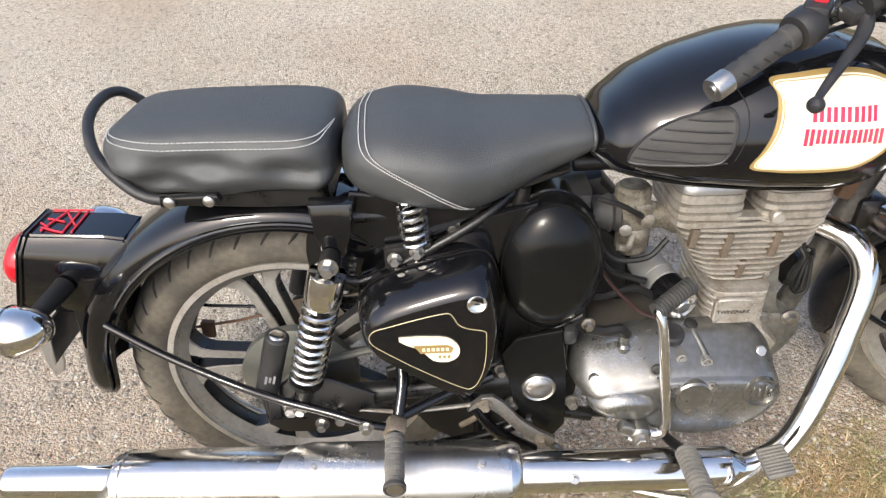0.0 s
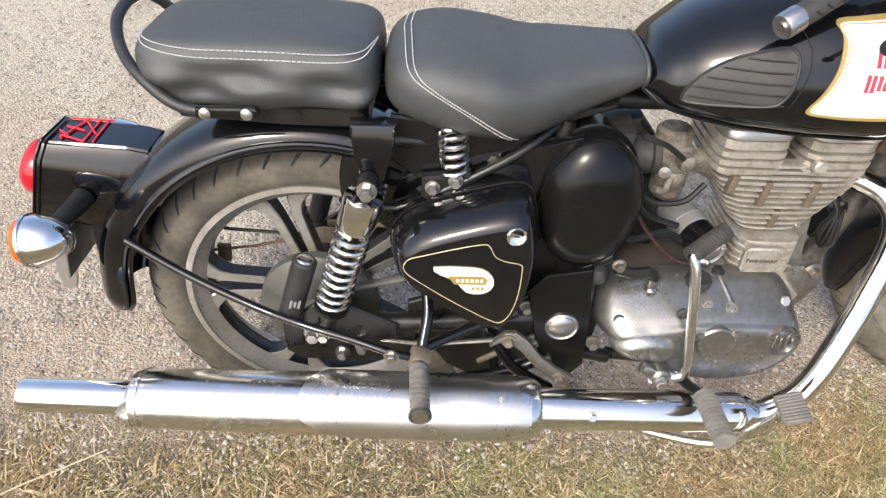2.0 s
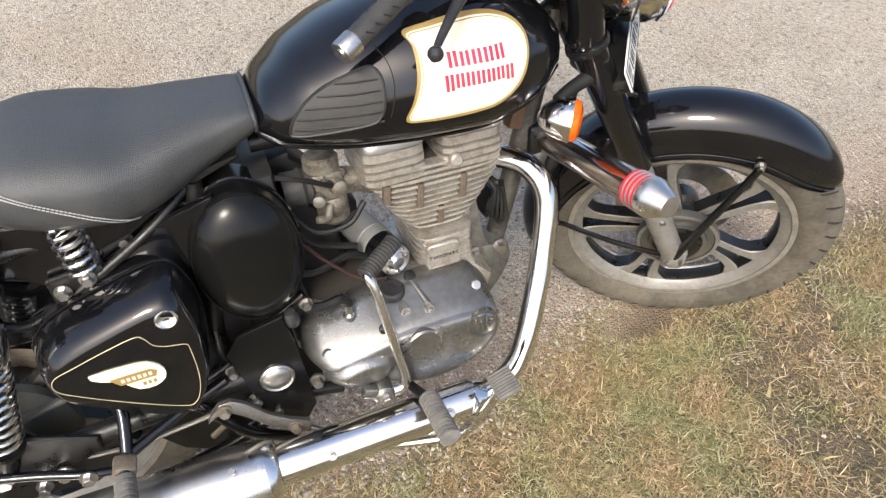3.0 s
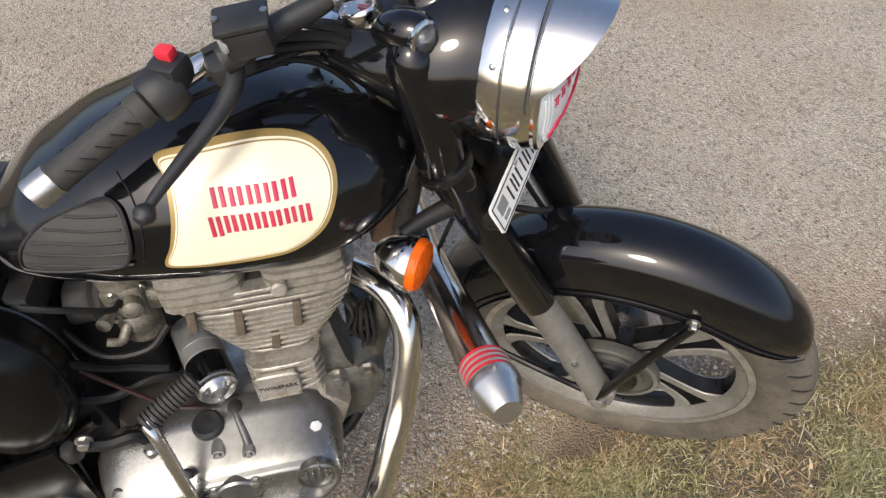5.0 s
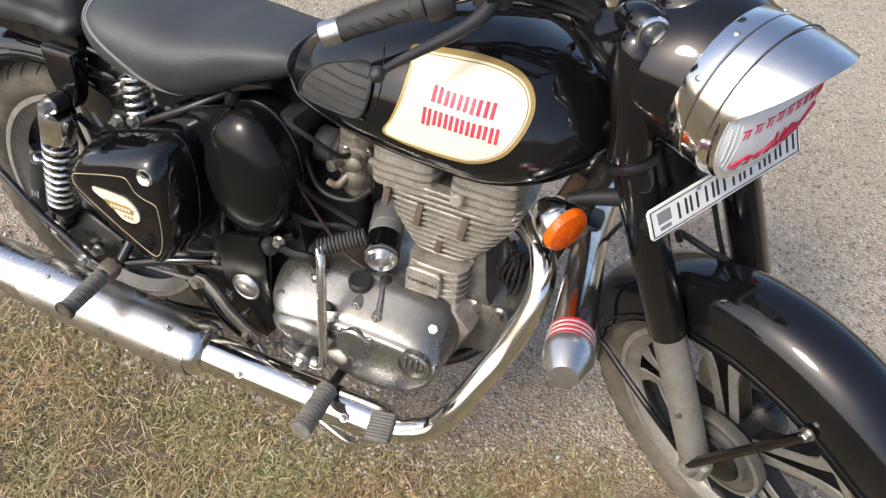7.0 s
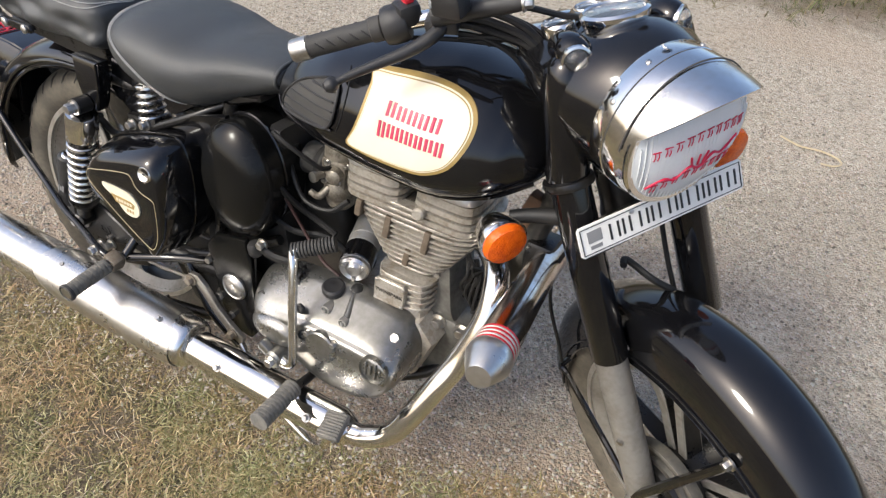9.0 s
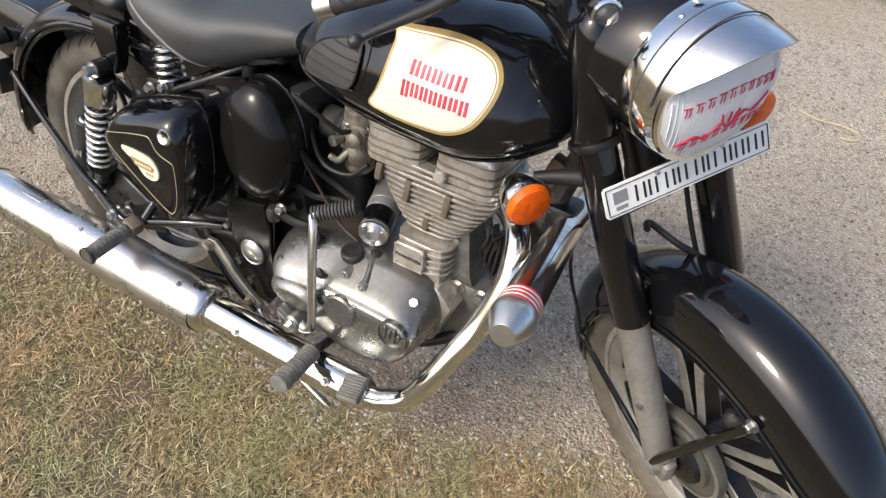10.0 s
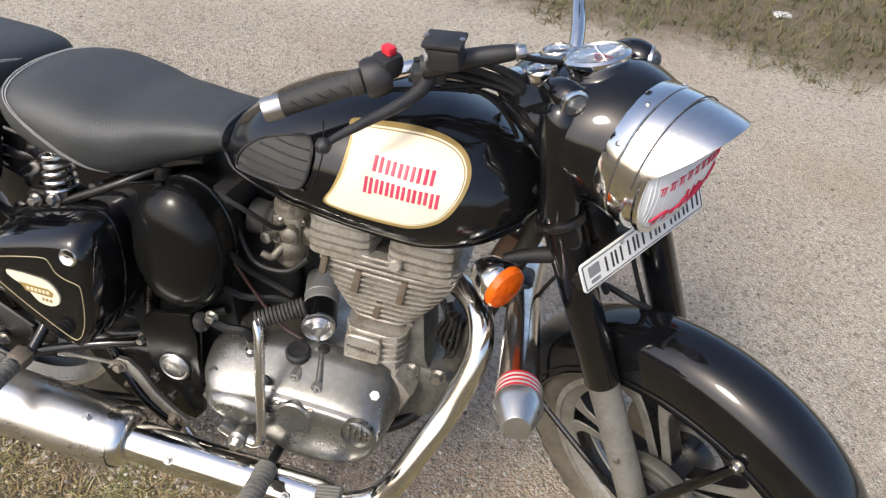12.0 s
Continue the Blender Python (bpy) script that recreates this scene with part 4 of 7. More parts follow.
part("cowl", skin([[(x, w * math.cos(a), z + h * math.sin(a)) for a in np.linspace(0, 2 * math.pi, 24, endpoint=False)] for x, w, z, h in ((0.930, 0.035, 0.972, 0.008), (0.940, 0.075, 0.970, 0.016), (0.97, 0.095, 0.965, 0.030), (1.02, 0.104, 0.955, 0.055), (1.07, 0.105, 0.950, 0.075), (1.10, 0.09, 0.945, 0.08))]), M["paint"], nacelle, "", S, 60)
gauge((1.045, 0.0, 1.027), 0.040, (-0.30, 0, 1), "round chrome speedometer")
gauge((0.992, -0.045, 1.001), 0.021, (-0.25, 0, 1), "small round ammeter")
gauge((0.959, 0.030, 0.986), 0.021, (-0.25, 0, 1), "small round gauge")
part("key_switch", lathe([(0.014, 0), (0.014, 0.008), (0.010, 0.010), (0.0, 0.010)], (0.941, -0.002, 0.977), (-0.25, 0, 1), 18), M["chrome"], nacelle, "", S)
part("fork_cap", lathe([(0.017, -0.01), (0.017, 0.003), (0.013, 0.007), (0.0, 0.008)], (0.952, -0.055, 0.983), (-0.3, 0, 1), 20), M["chrome"], nacelle, "bright fork cap nut", S)

def slab_x(x0, x1, y0, y1, z0, z1, b=0.0):
    return block((abs(x1 - x0), abs(y1 - y0), abs(z1 - z0)), ((x0 + x1) / 2, (y0 + y1) / 2, (z0 + z1) / 2), None, b)
def on_plate(y0, y1, z0, z1, material, label="", name="plate_bar"):
    return part(name, block((0.0012, y1 - y0, (z1 - z0) * 0.64), (0.0019, (y0 + y1) / 2, (z0 + z1) * 0.32), None, 0), material, plate, label, PM)
for y0, y1, z0, z1 in ((-0.131, 0.131, 0.0285, 0.0298), (-0.131, 0.131, -0.0298, -0.0285), (-0.1323, -0.131, -0.0298, 0.0298), (0.131, 0.1323, -0.0298, 0.0298)):
    on_plate(y0, y1, z0, z1, M["ink"], "", "plate_line")
on_plate(-0.122, -0.100, -0.006, 0.020, M["greyink"], "grey square mark", "plate_square")
on_plate(-0.120, -0.102, -0.021, -0.013, M["greyink"])
for y0, w in ((-0.088, 0.016), (-0.067, 0.014), (-0.040, 0.015), (-0.020, 0.015), (0.008, 0.015), (0.028, 0.015), (0.056, 0.013), (0.075, 0.015), (0.096, 0.006), (0.109, 0.015)):
    # plain upright bars stand for the characters
    on_plate(y0, y0 + 0.0032, -0.018, 0.018, M["ink"], "black bar")
    if w > 0.01:
        on_plate(y0 + w - 0.0032, y0 + w, -0.018, 0.018, M["ink"], "black bar")
part("plate_bracket", block((0.03, 0.05, 0.016), (-0.018, 0, 0.0), None, 0.003), M["paint_dull"], plate, "", PM)
for y in (-0.05, 0.055):
    part("plate_rivet", lathe([(0.004, 0), (0.0035, 0.0015), (0.0, 0.002)], (0.0015, y, 0.0155), (1, 0, 0), 10), M["steel"], plate, "", PM)

# -- fork clamps, stays, brake --
for s in (-1, 1):
    part("fork_ring", lathe([(0.028, -0.006), (0.035, -0.005), (0.0365, 0.0), (0.035, 0.006), (0.028, 0.007)], fork_point(0.575, s * 0.092), UP_AXIS, 28), M["paint_dull"], bike, "black clamp ring on the fork", S)
    part("axle_lug", merge(block((0.05, 0.030, 0.055), fork_point(-0.01, s * 0.092), None, 0.010, 2), lathe([(0.016, 0), (0.016, 0.012), (0.010, 0.015)], fork_point(-0.005, s * 0.106), (0, s, 0), 6)), M["grey"], bike, "dusty fork axle lug", S)
    part("drain_screw", lathe([(0.006, 0.02), (0.006, 0.030), (0.004, 0.031)], fork_point(0.14, s * 0.092), (0.5, s, 0), 8), M["steel"], bike, "", S)
    part("mudguard_stay", tube([fork_point(0.01, s * 0.110, 0.005), (1.447, s * 0.075, 0.590)], [0.009, 0.0075], 8, smooth=False), M["paint"], bike, "black mudguard stay", S)
    part("mudguard_bolt", bolt((1.447, s * 0.068, 0.590), (0, s, 0), 0.007, 0.010), M["steel"], bike, "", S)
    part("mudguard_bridge", tube([fork_point(0.275, s * 0.070), fork_point(0.285, s * 0.058), fork_point(0.29, s * 0.045)], 0.012, 8), M["paint"], bike, "", S)
part("stay_loop", tube([fork_point(0.02, -0.105, -0.02), (1.24, -0.090, 0.33), (1.12, -0.080, 0.36), (1.10, -0.072, 0.37), (1.10, 0.072, 0.37), (1.24, 0.09, 0.33)], 0.006, 8, 4), M["paint"], bike, "thin black rear mudguard stay", S)
part("brake_disc", lathe([(0.075, -0.0025), (0.135, -0.0025), (0.135, 0.0025), (0.075, 0.0025)], (FRONT[0], 0.062, FRONT[2]), (0, 1, 0), 48, True), M["steel"], front_wheel, "steel brake disc", S)
part("hub_cap", lathe([(0.086, -0.012), (0.088, 0.0), (0.086, 0.006), (0.078, 0.0075), (0.077, 0.003), (0.062, 0.003), (0.060, 0.010), (0.052, 0.012), (0.050, 0.006), (0.036, 0.006), (0.034, 0.016), (0.015, 0.018)], (FRONT[0], -0.050, FRONT[2]), (0, -1, 0), 44), M["hubgrey"], front_wheel, "dark ringed hub cap", S)
part("hub_ring", lathe([(0.0785, 0.0068), (0.0855, 0.0062), (0.0855, 0.0072), (0.0785, 0.0080)], (FRONT[0], -0.050, FRONT[2]), (0, -1, 0), 44, True), M["dullgrey"], front_wheel, "pale worn hub edge", S)
part("caliper", block((0.05, 0.05, 0.075), fork_point(0.11, 0.075, -0.06), None, 0.012), M["rust"], bike, "rusty brake caliper", S)
part("axle_bar", lathe([(0.009, -0.12), (0.009, 0.12)], FRONT, (0, 1, 0), 12), M["steel"], front_wheel, "", S)

# -- front indicators --
def indicator(p, d, m, stem, label, size=1.0):
    """A chrome bullet lamp with an orange lens."""
    def turned(rows):
        return lathe([(r * size, h * size) for r, h in rows], p, d, 26)
    body = part("indicator", turned([(0.004, -0.052), (0.018, -0.046), (0.028, -0.032), (0.0345, -0.012), (0.036, 0.0), (0.0345, 0.003)]), M["chrome"], bike, label, m)
    part("indicator_lens", turned([(0.0340, 0.001), (0.0340, 0.006), (0.031, 0.013), (0.020, 0.0175), (0.0, 0.019)]), M["orange"], body, "ribbed orange lens", m)
    part("indicator_rim", turned([(0.0335, -0.002), (0.0372, -0.001), (0.0372, 0.003), (0.0335, 0.0035)]), M["chrome"], body, "", m)
    part("indicator_stem", tube(stem, [0.010 * size ** 2, 0.011 * size ** 2, 0.013 * size ** 2], 14), M["hose"], body, "black rubber stem", m)
    return body
for s in (-1, 1):
    fwd = 0.012 * (1 + s)
    indicator((1.086 + fwd, s * 0.192, 0.764 + fwd * 0.5), (1, s * 0.05, -0.02), S, [(1.062, s * 0.165, 0.778), (1.080, s * 0.140, 0.782), (1.108, s * 0.110, 0.786)], "chrome front indicator with orange lens")

# -- handlebar controls --
def along(a, b, t):
    return Vector(a) + (Vector(b) - Vector(a)) * t
GRIP_A, GRIP_B = Vector((0.787, -0.350, 0.975)), Vector((0.856, -0.220, 1.003))
for s in (-1, 1):
    f = lambda v: Vector((v.x, v.y * -s, v.z))
    d = f(GRIP_B) - f(GRIP_A)
    grip = part("grip", lathe([(0.0150, 0.026), (0.0160, 0.028), (0.0150, 0.032), (0.0150, 0.10), (0.0150, 0.118), (0.0172, 0.120), (0.0172, 0.134), (0.015, 0.136)], f(GRIP_A), d, 22), M["rubber"], handlebar, "black ribbed rubber grip", S)
    part("bar_end", lathe([(0.006, 0.000), (0.007, 0.003), (0.0152, 0.001), (0.0165, 0.004), (0.0165, 0.026), (0.014, 0.027)], f(GRIP_A), d, 22), M["steel"], handlebar, "worn metal bar end", S)
    g = axis(f(GRIP_A), d)
    for k in range(5):
        for a0 in (0.4, 2.5, 4.6):
            part("grip_groove", tube([(0.0152 * math.cos(a0 + 0.7 * u), 0.0152 * math.sin(a0 + 0.7 * u), 0.040 + k * 0.017 + 0.010 * u) for u in (0, 0.5, 1)], 0.0013, 5, 2), M["ink"], handlebar, "", S @ g)
    sw = part("switch_housing", merge(lathe([(0.014, 0.136), (0.024, 0.138), (0.0265, 0.145), (0.0265, 0.165), (0.023, 0.172), (0.014, 0.173)], f(GRIP_A), d, 24), block((0.034, 0.034, 0.032), f(along(GRIP_A, GRIP_B, 1.14)) + Vector((0, 0, 0.012)), None, 0.008)), M["plastic"], handlebar, "black switch housing", S)
    if s > 0:
        part("kill_switch", block((0.018, 0.014, 0.012), along(GRIP_A, GRIP_B, 1.16) + Vector((0, 0, 0.032)), None, 0.003), M["redplastic"], handlebar, "bright red switch", S)
        part("brake_reservoir", block((0.044, 0.032, 0.030), (0.948, -0.176, 1.058), Euler((0.05, -0.05, 0.55)).to_matrix(), 0.006), M["plastic"], handlebar, "square black brake fluid reservoir", S)
        part("reservoir_lid", block((0.050, 0.037, 0.007), (0.947, -0.176, 1.0765), Euler((0.05, -0.05, 0.55)).to_matrix(), 0.003), M["plastic"], handlebar, "", S)
        for dx, dy in ((-0.018, -0.012), (0.018, 0.012)):
            part("lid_screw", lathe([(0.0035, 0), (0.0035, 0.002), (0.0, 0.0025)], (0.947 + dx, -0.176 + dy, 1.0795), (0, 0, 1), 10), M["steel"], handlebar, "", S)
        part("sight_glass", lathe([(0.008, 0), (0.008, 0.003), (0.006, 0.004), (0.0, 0.004)], (0.936, -0.195, 1.060), (-0.55, -0.85, 0), 16), M["glass"], handlebar, "", S)
        part("master_cylinder", tube([(0.915, -0.185, 1.030), (0.955, -0.140, 1.042), (0.985, -0.108, 1.050), (0.995, -0.098, 1.052)], [0.015, 0.013, 0.011, 0.008], 12), M["plastic"], handlebar, "", S)
        part("banjo_bolt", bolt((0.993, -0.100, 1.052), (0.6, 0.7, 0.1), 0.008, 0.01), M["steel"], handlebar, "", S)
        part("lever_perch", block((0.045, 0.03, 0.022), (0.912, -0.172, 1.014), Euler((0, 0, 0.9)).to_matrix(), 0.006), M["plastic"], handlebar, "", S)
        lever = part("brake_lever", tube([(0.918, -0.172, 1.016), (0.925, -0.195, 1.008), (0.922, -0.230, 0.998), (0.913, -0.275, 0.990), (0.906, -0.315, 0.983), (0.905, -0.330, 0.980)], [0.010, 0.0095, 0.0085, 0.007, 0.0055, 0.005], 10), M["plastic"], handlebar, "black brake lever", S)
        part("lever_ball", lathe([(0.001, -0.0105), (0.006, -0.009), (0.010, -0.003), (0.0105, 0.0), (0.010, 0.003), (0.006, 0.009), (0.001, 0.0105)], (0.905, -0.336, 0.979), (0, 1, 0), 18), M["plastic"], handlebar, "", S)
        part("pivot_bolt", bolt((0.915, -0.174, 1.028), (0, 0, 1), 0.006, 0.006), M["steel"], handlebar, "", S)
    else:
        part("clutch_lever", tube([(0.918, 0.172, 1.016), (0.925, 0.20, 1.008), (0.922, 0.24, 0.998), (0.913, 0.28, 0.990), (0.905, 0.336, 0.980)], [0.010, 0.009, 0.008, 0.006, 0.005], 10), M["plastic"], handlebar, "black clutch lever", S)
part("clamp", block((0.05, 0.10, 0.03), (0.985, 0, 0.952), None, 0.008), M["paint_dull"], handlebar, "", S)
part("mirror_stem", tube([(0.900, 0.170, 1.010), (0.885, 0.182, 1.06), (0.872, 0.20, 1.12), (0.85, 0.22, 1.19)], 0.0062, 10), M["chrome"], handlebar, "chrome mirror stem", S)
part("mirror", lathe([(0.004, -0.03), (0.030, -0.022), (0.047, -0.006), (0.049, 0.0), (0.046, 0.001), (0.0, 0.001)], (0.845, 0.225, 1.23), (-1, -0.1, 0.1), 28), M["paint"], handlebar, "round black mirror", S)

# cables from the bar into the frame
def cable(pts, r=0.0035, m=None, material=None, label="thin black cable"):
    return part("cable", tube(pts, r, 7, 6), material or M["hose"], bike, label, m)
cable([(0.985, -0.105, 1.048), (0.99, -0.05, 1.02), (1.01, 0.03, 0.98), (1.05, 0.07, 0.90), (1.13, 0.06, 0.72), (1.20, 0.055, 0.60), (1.27, 0.07, 0.50)], 0.0042, S)
cable([(0.90, -0.165, 0.995), (0.93, -0.125, 0.985), (0.96, -0.09, 0.955), (0.985, -0.07, 0.90), (0.97, -0.05, 0.82)], 0.0035, S)
cable([(0.87, -0.205, 0.985), (0.91, -0.135, 0.975), (0.95, -0.085, 0.960), (0.99, -0.07, 0.93), (1.0, -0.06, 0.86)], 0.0035, S)
cable([(0.91, -0.150, 0.985), (0.94, -0.110, 0.985), (0.965, -0.070, 0.975), (0.985, -0.02, 0.96)], 0.0045, S)
cable([(0.93, -0.115, 0.972), (0.93, -0.06, 0.968), (0.95, 0.03, 0.965), (0.97, 0.08, 0.94)], 0.004, S)
cable([(1.162, -0.030, 0.685), (1.151, -0.015, 0.679), (1.197, 0.000, 0.668), (1.214, 0.040, 0.627), (1.216, 0.055, 0.590)], 0.0055, S)
cable([(1.10, -0.045, 0.72), (1.075, -0.085, 0.64), (1.06, -0.085, 0.52), (1.09, -0.082, 0.42), (1.10, -0.078, 0.36)], 0.0035, S)

for dz, dy, r in ((0.0, 0.0, 0.0062), (0.011, 0.006, 0.0055), (-0.010, -0.004, 0.005), (0.004, 0.018, 0.0045)):
    cable([(0.885, -0.180 + dy, 1.010 + dz), (0.918, -0.138 + dy, 1.014 + dz), (0.950, -0.100 + dy, 1.000 + dz), (0.982, -0.078 + dy, 0.985 + dz * 0.5), (0.998, -0.070 + dy, 0.955), (1.000, -0.062, 0.90)], r, S)
# -- frame --
frame_part = part("frame", tube([(1.03, 0, 0.84), (1.02, 0, 0.78), (0.980, 0, 0.62), (0.920, 0, 0.40), (0.893, 0, 0.33)], 0.020, 16), M["dustypaint"], bike, "black tubular steel frame")
part("head_tube", lathe([(0.030, -0.11), (0.034, -0.10), (0.030, -0.08), (0.030, 0.09), (0.034, 0.10), (0.030, 0.11)], (1.062, 0, 0.83), UP_AXIS, 20), M["paint_dull"], frame_part)
part("yoke", block((0.06, 0.23, 0.03), (1.150, 0, 0.765), Euler((0, -RAKE, 0)).to_matrix(), 0.010), M["paint_dull"], frame_part, "", S)
part("top_tube", tube([(1.03, 0, 0.84), (0.80, 0, 0.73), (0.50, 0, 0.72)], 0.017, 12), M["paint_dull"], frame_part)
for s in (-1, 1):
    part("seat_rail", tube([(0.46, s * 0.04, 0.735), (0.40, s * 0.075, 0.712), (0.34, s * 0.112, 0.680), (0.24, s * 0.128, 0.628), (0.15, s * 0.128, 0.585), (0.10, s * 0.125, 0.60)], 0.0075, 12), M["paint_dull"], frame_part, "", None)
    part("rear_loop", tube([(0.36, s * 0.08, 0.690), (0.20, s * 0.10, 0.690), (0.11, s * 0.11, 0.695)], 0.012, 10), M["paint_dull"], frame_part)
    part("lower_rail", tube([(0.52, s * 0.09, 0.470), (0.44, s * 0.098, 0.425), (0.36, s * 0.105, 0.372), (0.26, s * 0.11, 0.34), (0.17, s * 0.12, 0.33)], 0.010, 10), M["paint_dull"], frame_part)
    part("upright", tube([(0.41, s * 0.08, 0.72), (0.385, s * 0.09, 0.55), (0.37, s * 0.095, 0.38), (0.43, s * 0.1, 0.27), (0.55, s * 0.1, 0.23)], 0.013, 10), M["paint_dull"], frame_part)
    part("swing_arm", tube([(0.46, s * 0.10, 0.345), (0.30, s * 0.112, 0.335), (0.10, s * 0.120, 0.328), (-0.045, s * 0.122, 0.328)], [0.022, 0.020, 0.018, 0.016], 10), M["paint_dull"], frame_part)
    part("swing_arm_plate", slab([(-0.05, 0.300), (-0.05, 0.352), (0.02, 0.40), (0.075, 0.385), (0.15, 0.345), (0.15, 0.318), (0.06, 0.290)], s * 0.135, s * 0.145, 0.003, 1), M["paint_dull"], frame_part)
    part("axle_nut", bolt((0.0, s * 0.147, 0.328), (0, s, 0), 0.012, 0.016), M["steel"], frame_part)
    part("shock_hanger", slab([(0.100, 0.640), (0.093, 0.690), (0.088, 0.738), (0.156, 0.738), (0.148, 0.690), (0.138, 0.650), (0.128, 0.634), (0.108, 0.632)], s * 0.122, s * 0.152, 0.005, 2), M["paint"], frame_part, "black upper shock bracket")
part("hanger_web", slab([(0.130, 0.672), (0.145, 0.735), (0.36, 0.705), (0.22, 0.625), (0.205, 0.612)], -0.100, -0.112, 0.003, 1), M["paint"], frame_part)
part("side_web", slab([(0.135, 0.560), (0.150, 0.590), (0.24, 0.632), (0.36, 0.690), (0.43, 0.712), (0.43, 0.610), (0.35, 0.600), (0.20, 0.555)], -0.105, -0.118, 0.004, 2), M["paint"], frame_part, "glossy black panel over the side box")
part("inner_flap", slab([(0.060, 0.560), (0.062, 0.640), (0.090, 0.690), (0.150, 0.700), (0.205, 0.660), (0.215, 0.60), (0.17, 0.545), (0.10, 0.520)], -0.070, -0.085, 0.006, 2, 3), M["paint"], frame_part)
part("belly_tube", tube([(0.55, -0.09, 0.23), (0.72, -0.08, 0.215), (0.86, -0.05, 0.28), (0.90, 0, 0.33)], 0.012, 10), M["paint_dull"], frame_part)
part("battery_box", slab([(0.175, 0.44), (0.170, 0.60), (0.37, 0.690), (0.52, 0.700), (0.52, 0.50), (0.38, 0.42)], -0.080, 0.085, 0.012, 2), M["plastic"], bike, "black plastic battery box")
# added backing, closes the view past the foot plate with black
part("inner_backing", slab([(0.36, 0.24), (0.37, 0.52), (0.52, 0.52), (0.54, 0.40), (0.52, 0.24)], -0.080, 0.08, 0.010, 2), M["hose"], bike, "added dark backing behind the foot plate")
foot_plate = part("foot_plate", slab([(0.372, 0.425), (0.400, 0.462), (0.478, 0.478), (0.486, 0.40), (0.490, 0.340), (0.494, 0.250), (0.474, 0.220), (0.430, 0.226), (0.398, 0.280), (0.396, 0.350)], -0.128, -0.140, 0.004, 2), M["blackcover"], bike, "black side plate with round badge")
part("round_badge", lathe([(0.030, 0), (0.030, 0.005), (0.027, 0.008), (0.024, 0.006), (0.021, 0.009), (0.008, 0.011), (0.0, 0.011)], (0.441, -0.139, 0.348), (0, -1, 0), 30), M["steel"], foot_plate, "round bare metal badge")
for p in ((0.518, -0.135, 0.487), (0.298, -0.098, 0.665), (0.207, -0.134, 0.629), (0.242, -0.132, 0.640)):
    part("frame_bolt", bolt(p, (0, -1, 0), 0.0082, 0.011), M["steel"], frame_part, "bright bolt head")
part("bolt_lug", slab([(0.19, 0.605), (0.19, 0.645), (0.265, 0.655), (0.268, 0.625)], -0.115, -0.132, 0.004, 2), M["paint_dull"], frame_part)

# -- centre stand, chain guard and other dark parts low down --
part("chain_guard", slab([(0.10, 0.425), (0.30, 0.420), (0.47, 0.400), (0.48, 0.340), (0.30, 0.345), (0.14, 0.385)], 0.060, 0.068, 0.003, 1), M["paint_dull"], bike, "dusty black chain guard")
# added plate, blocks the pale view below the side box
part("arm_filler", slab([(0.165, 0.300), (0.165, 0.345), (0.24, 0.372), (0.36, 0.385), (0.36, 0.270), (0.26, 0.272)], -0.070, -0.084, 0.003, 1), M["hose"], frame_part, "added black filler plate by the swing arm")
part("swing_brace", tube([(0.33, -0.11, 0.335), (0.33, 0.0, 0.340), (0.33, 0.11, 0.335)], 0.018, 10), M["paint_dull"], frame_part)
stand = part("centre_stand", tube([(0.455, -0.105, 0.250), (0.36, -0.118, 0.205), (0.235, -0.135, 0.190), (0.215, -0.140, 0.200)], 0.012, 10), M["paint_dull"], bike, "folded black centre stand")
part("stand_leg", tube([(0.455, 0.105, 0.250), (0.36, 0.118, 0.205), (0.235, 0.135, 0.190), (0.215, 0.140, 0.200)], 0.012, 10), M["paint_dull"], stand)
part("stand_cross", tube([(0.335, -0.118, 0.202), (0.335, 0.0, 0.202), (0.335, 0.118, 0.202)], 0.010, 10), M["paint_dull"], stand)
part("stand_spring", tube([(0.40, -0.095, 0.285), (0.35, -0.100, 0.245), (0.30, -0.105, 0.215)], 0.006, 8), M["rustmetal"], stand)
for x, z, r in ((0.395, 0.300, 0.013), (0.425, 0.262, 0.011), (0.375, 0.385, 0.010), (0.505, 0.300, 0.012)):
    part("frame_nut", bolt((x, -0.128, z), (0, -1, 0), r * 0.8, 0.014), M["dullsteel"], frame_part)
# added filler, makes the space behind the gearbox look dark
part("rear_filler", slab([(0.318, 0.290), (0.322, 0.450), (0.36, 0.500), (0.43, 0.500), (0.43, 0.26), (0.36, 0.26)], -0.088, 0.09, 0.006, 1), M["hose"], bike, "added black filler behind the gearbox")

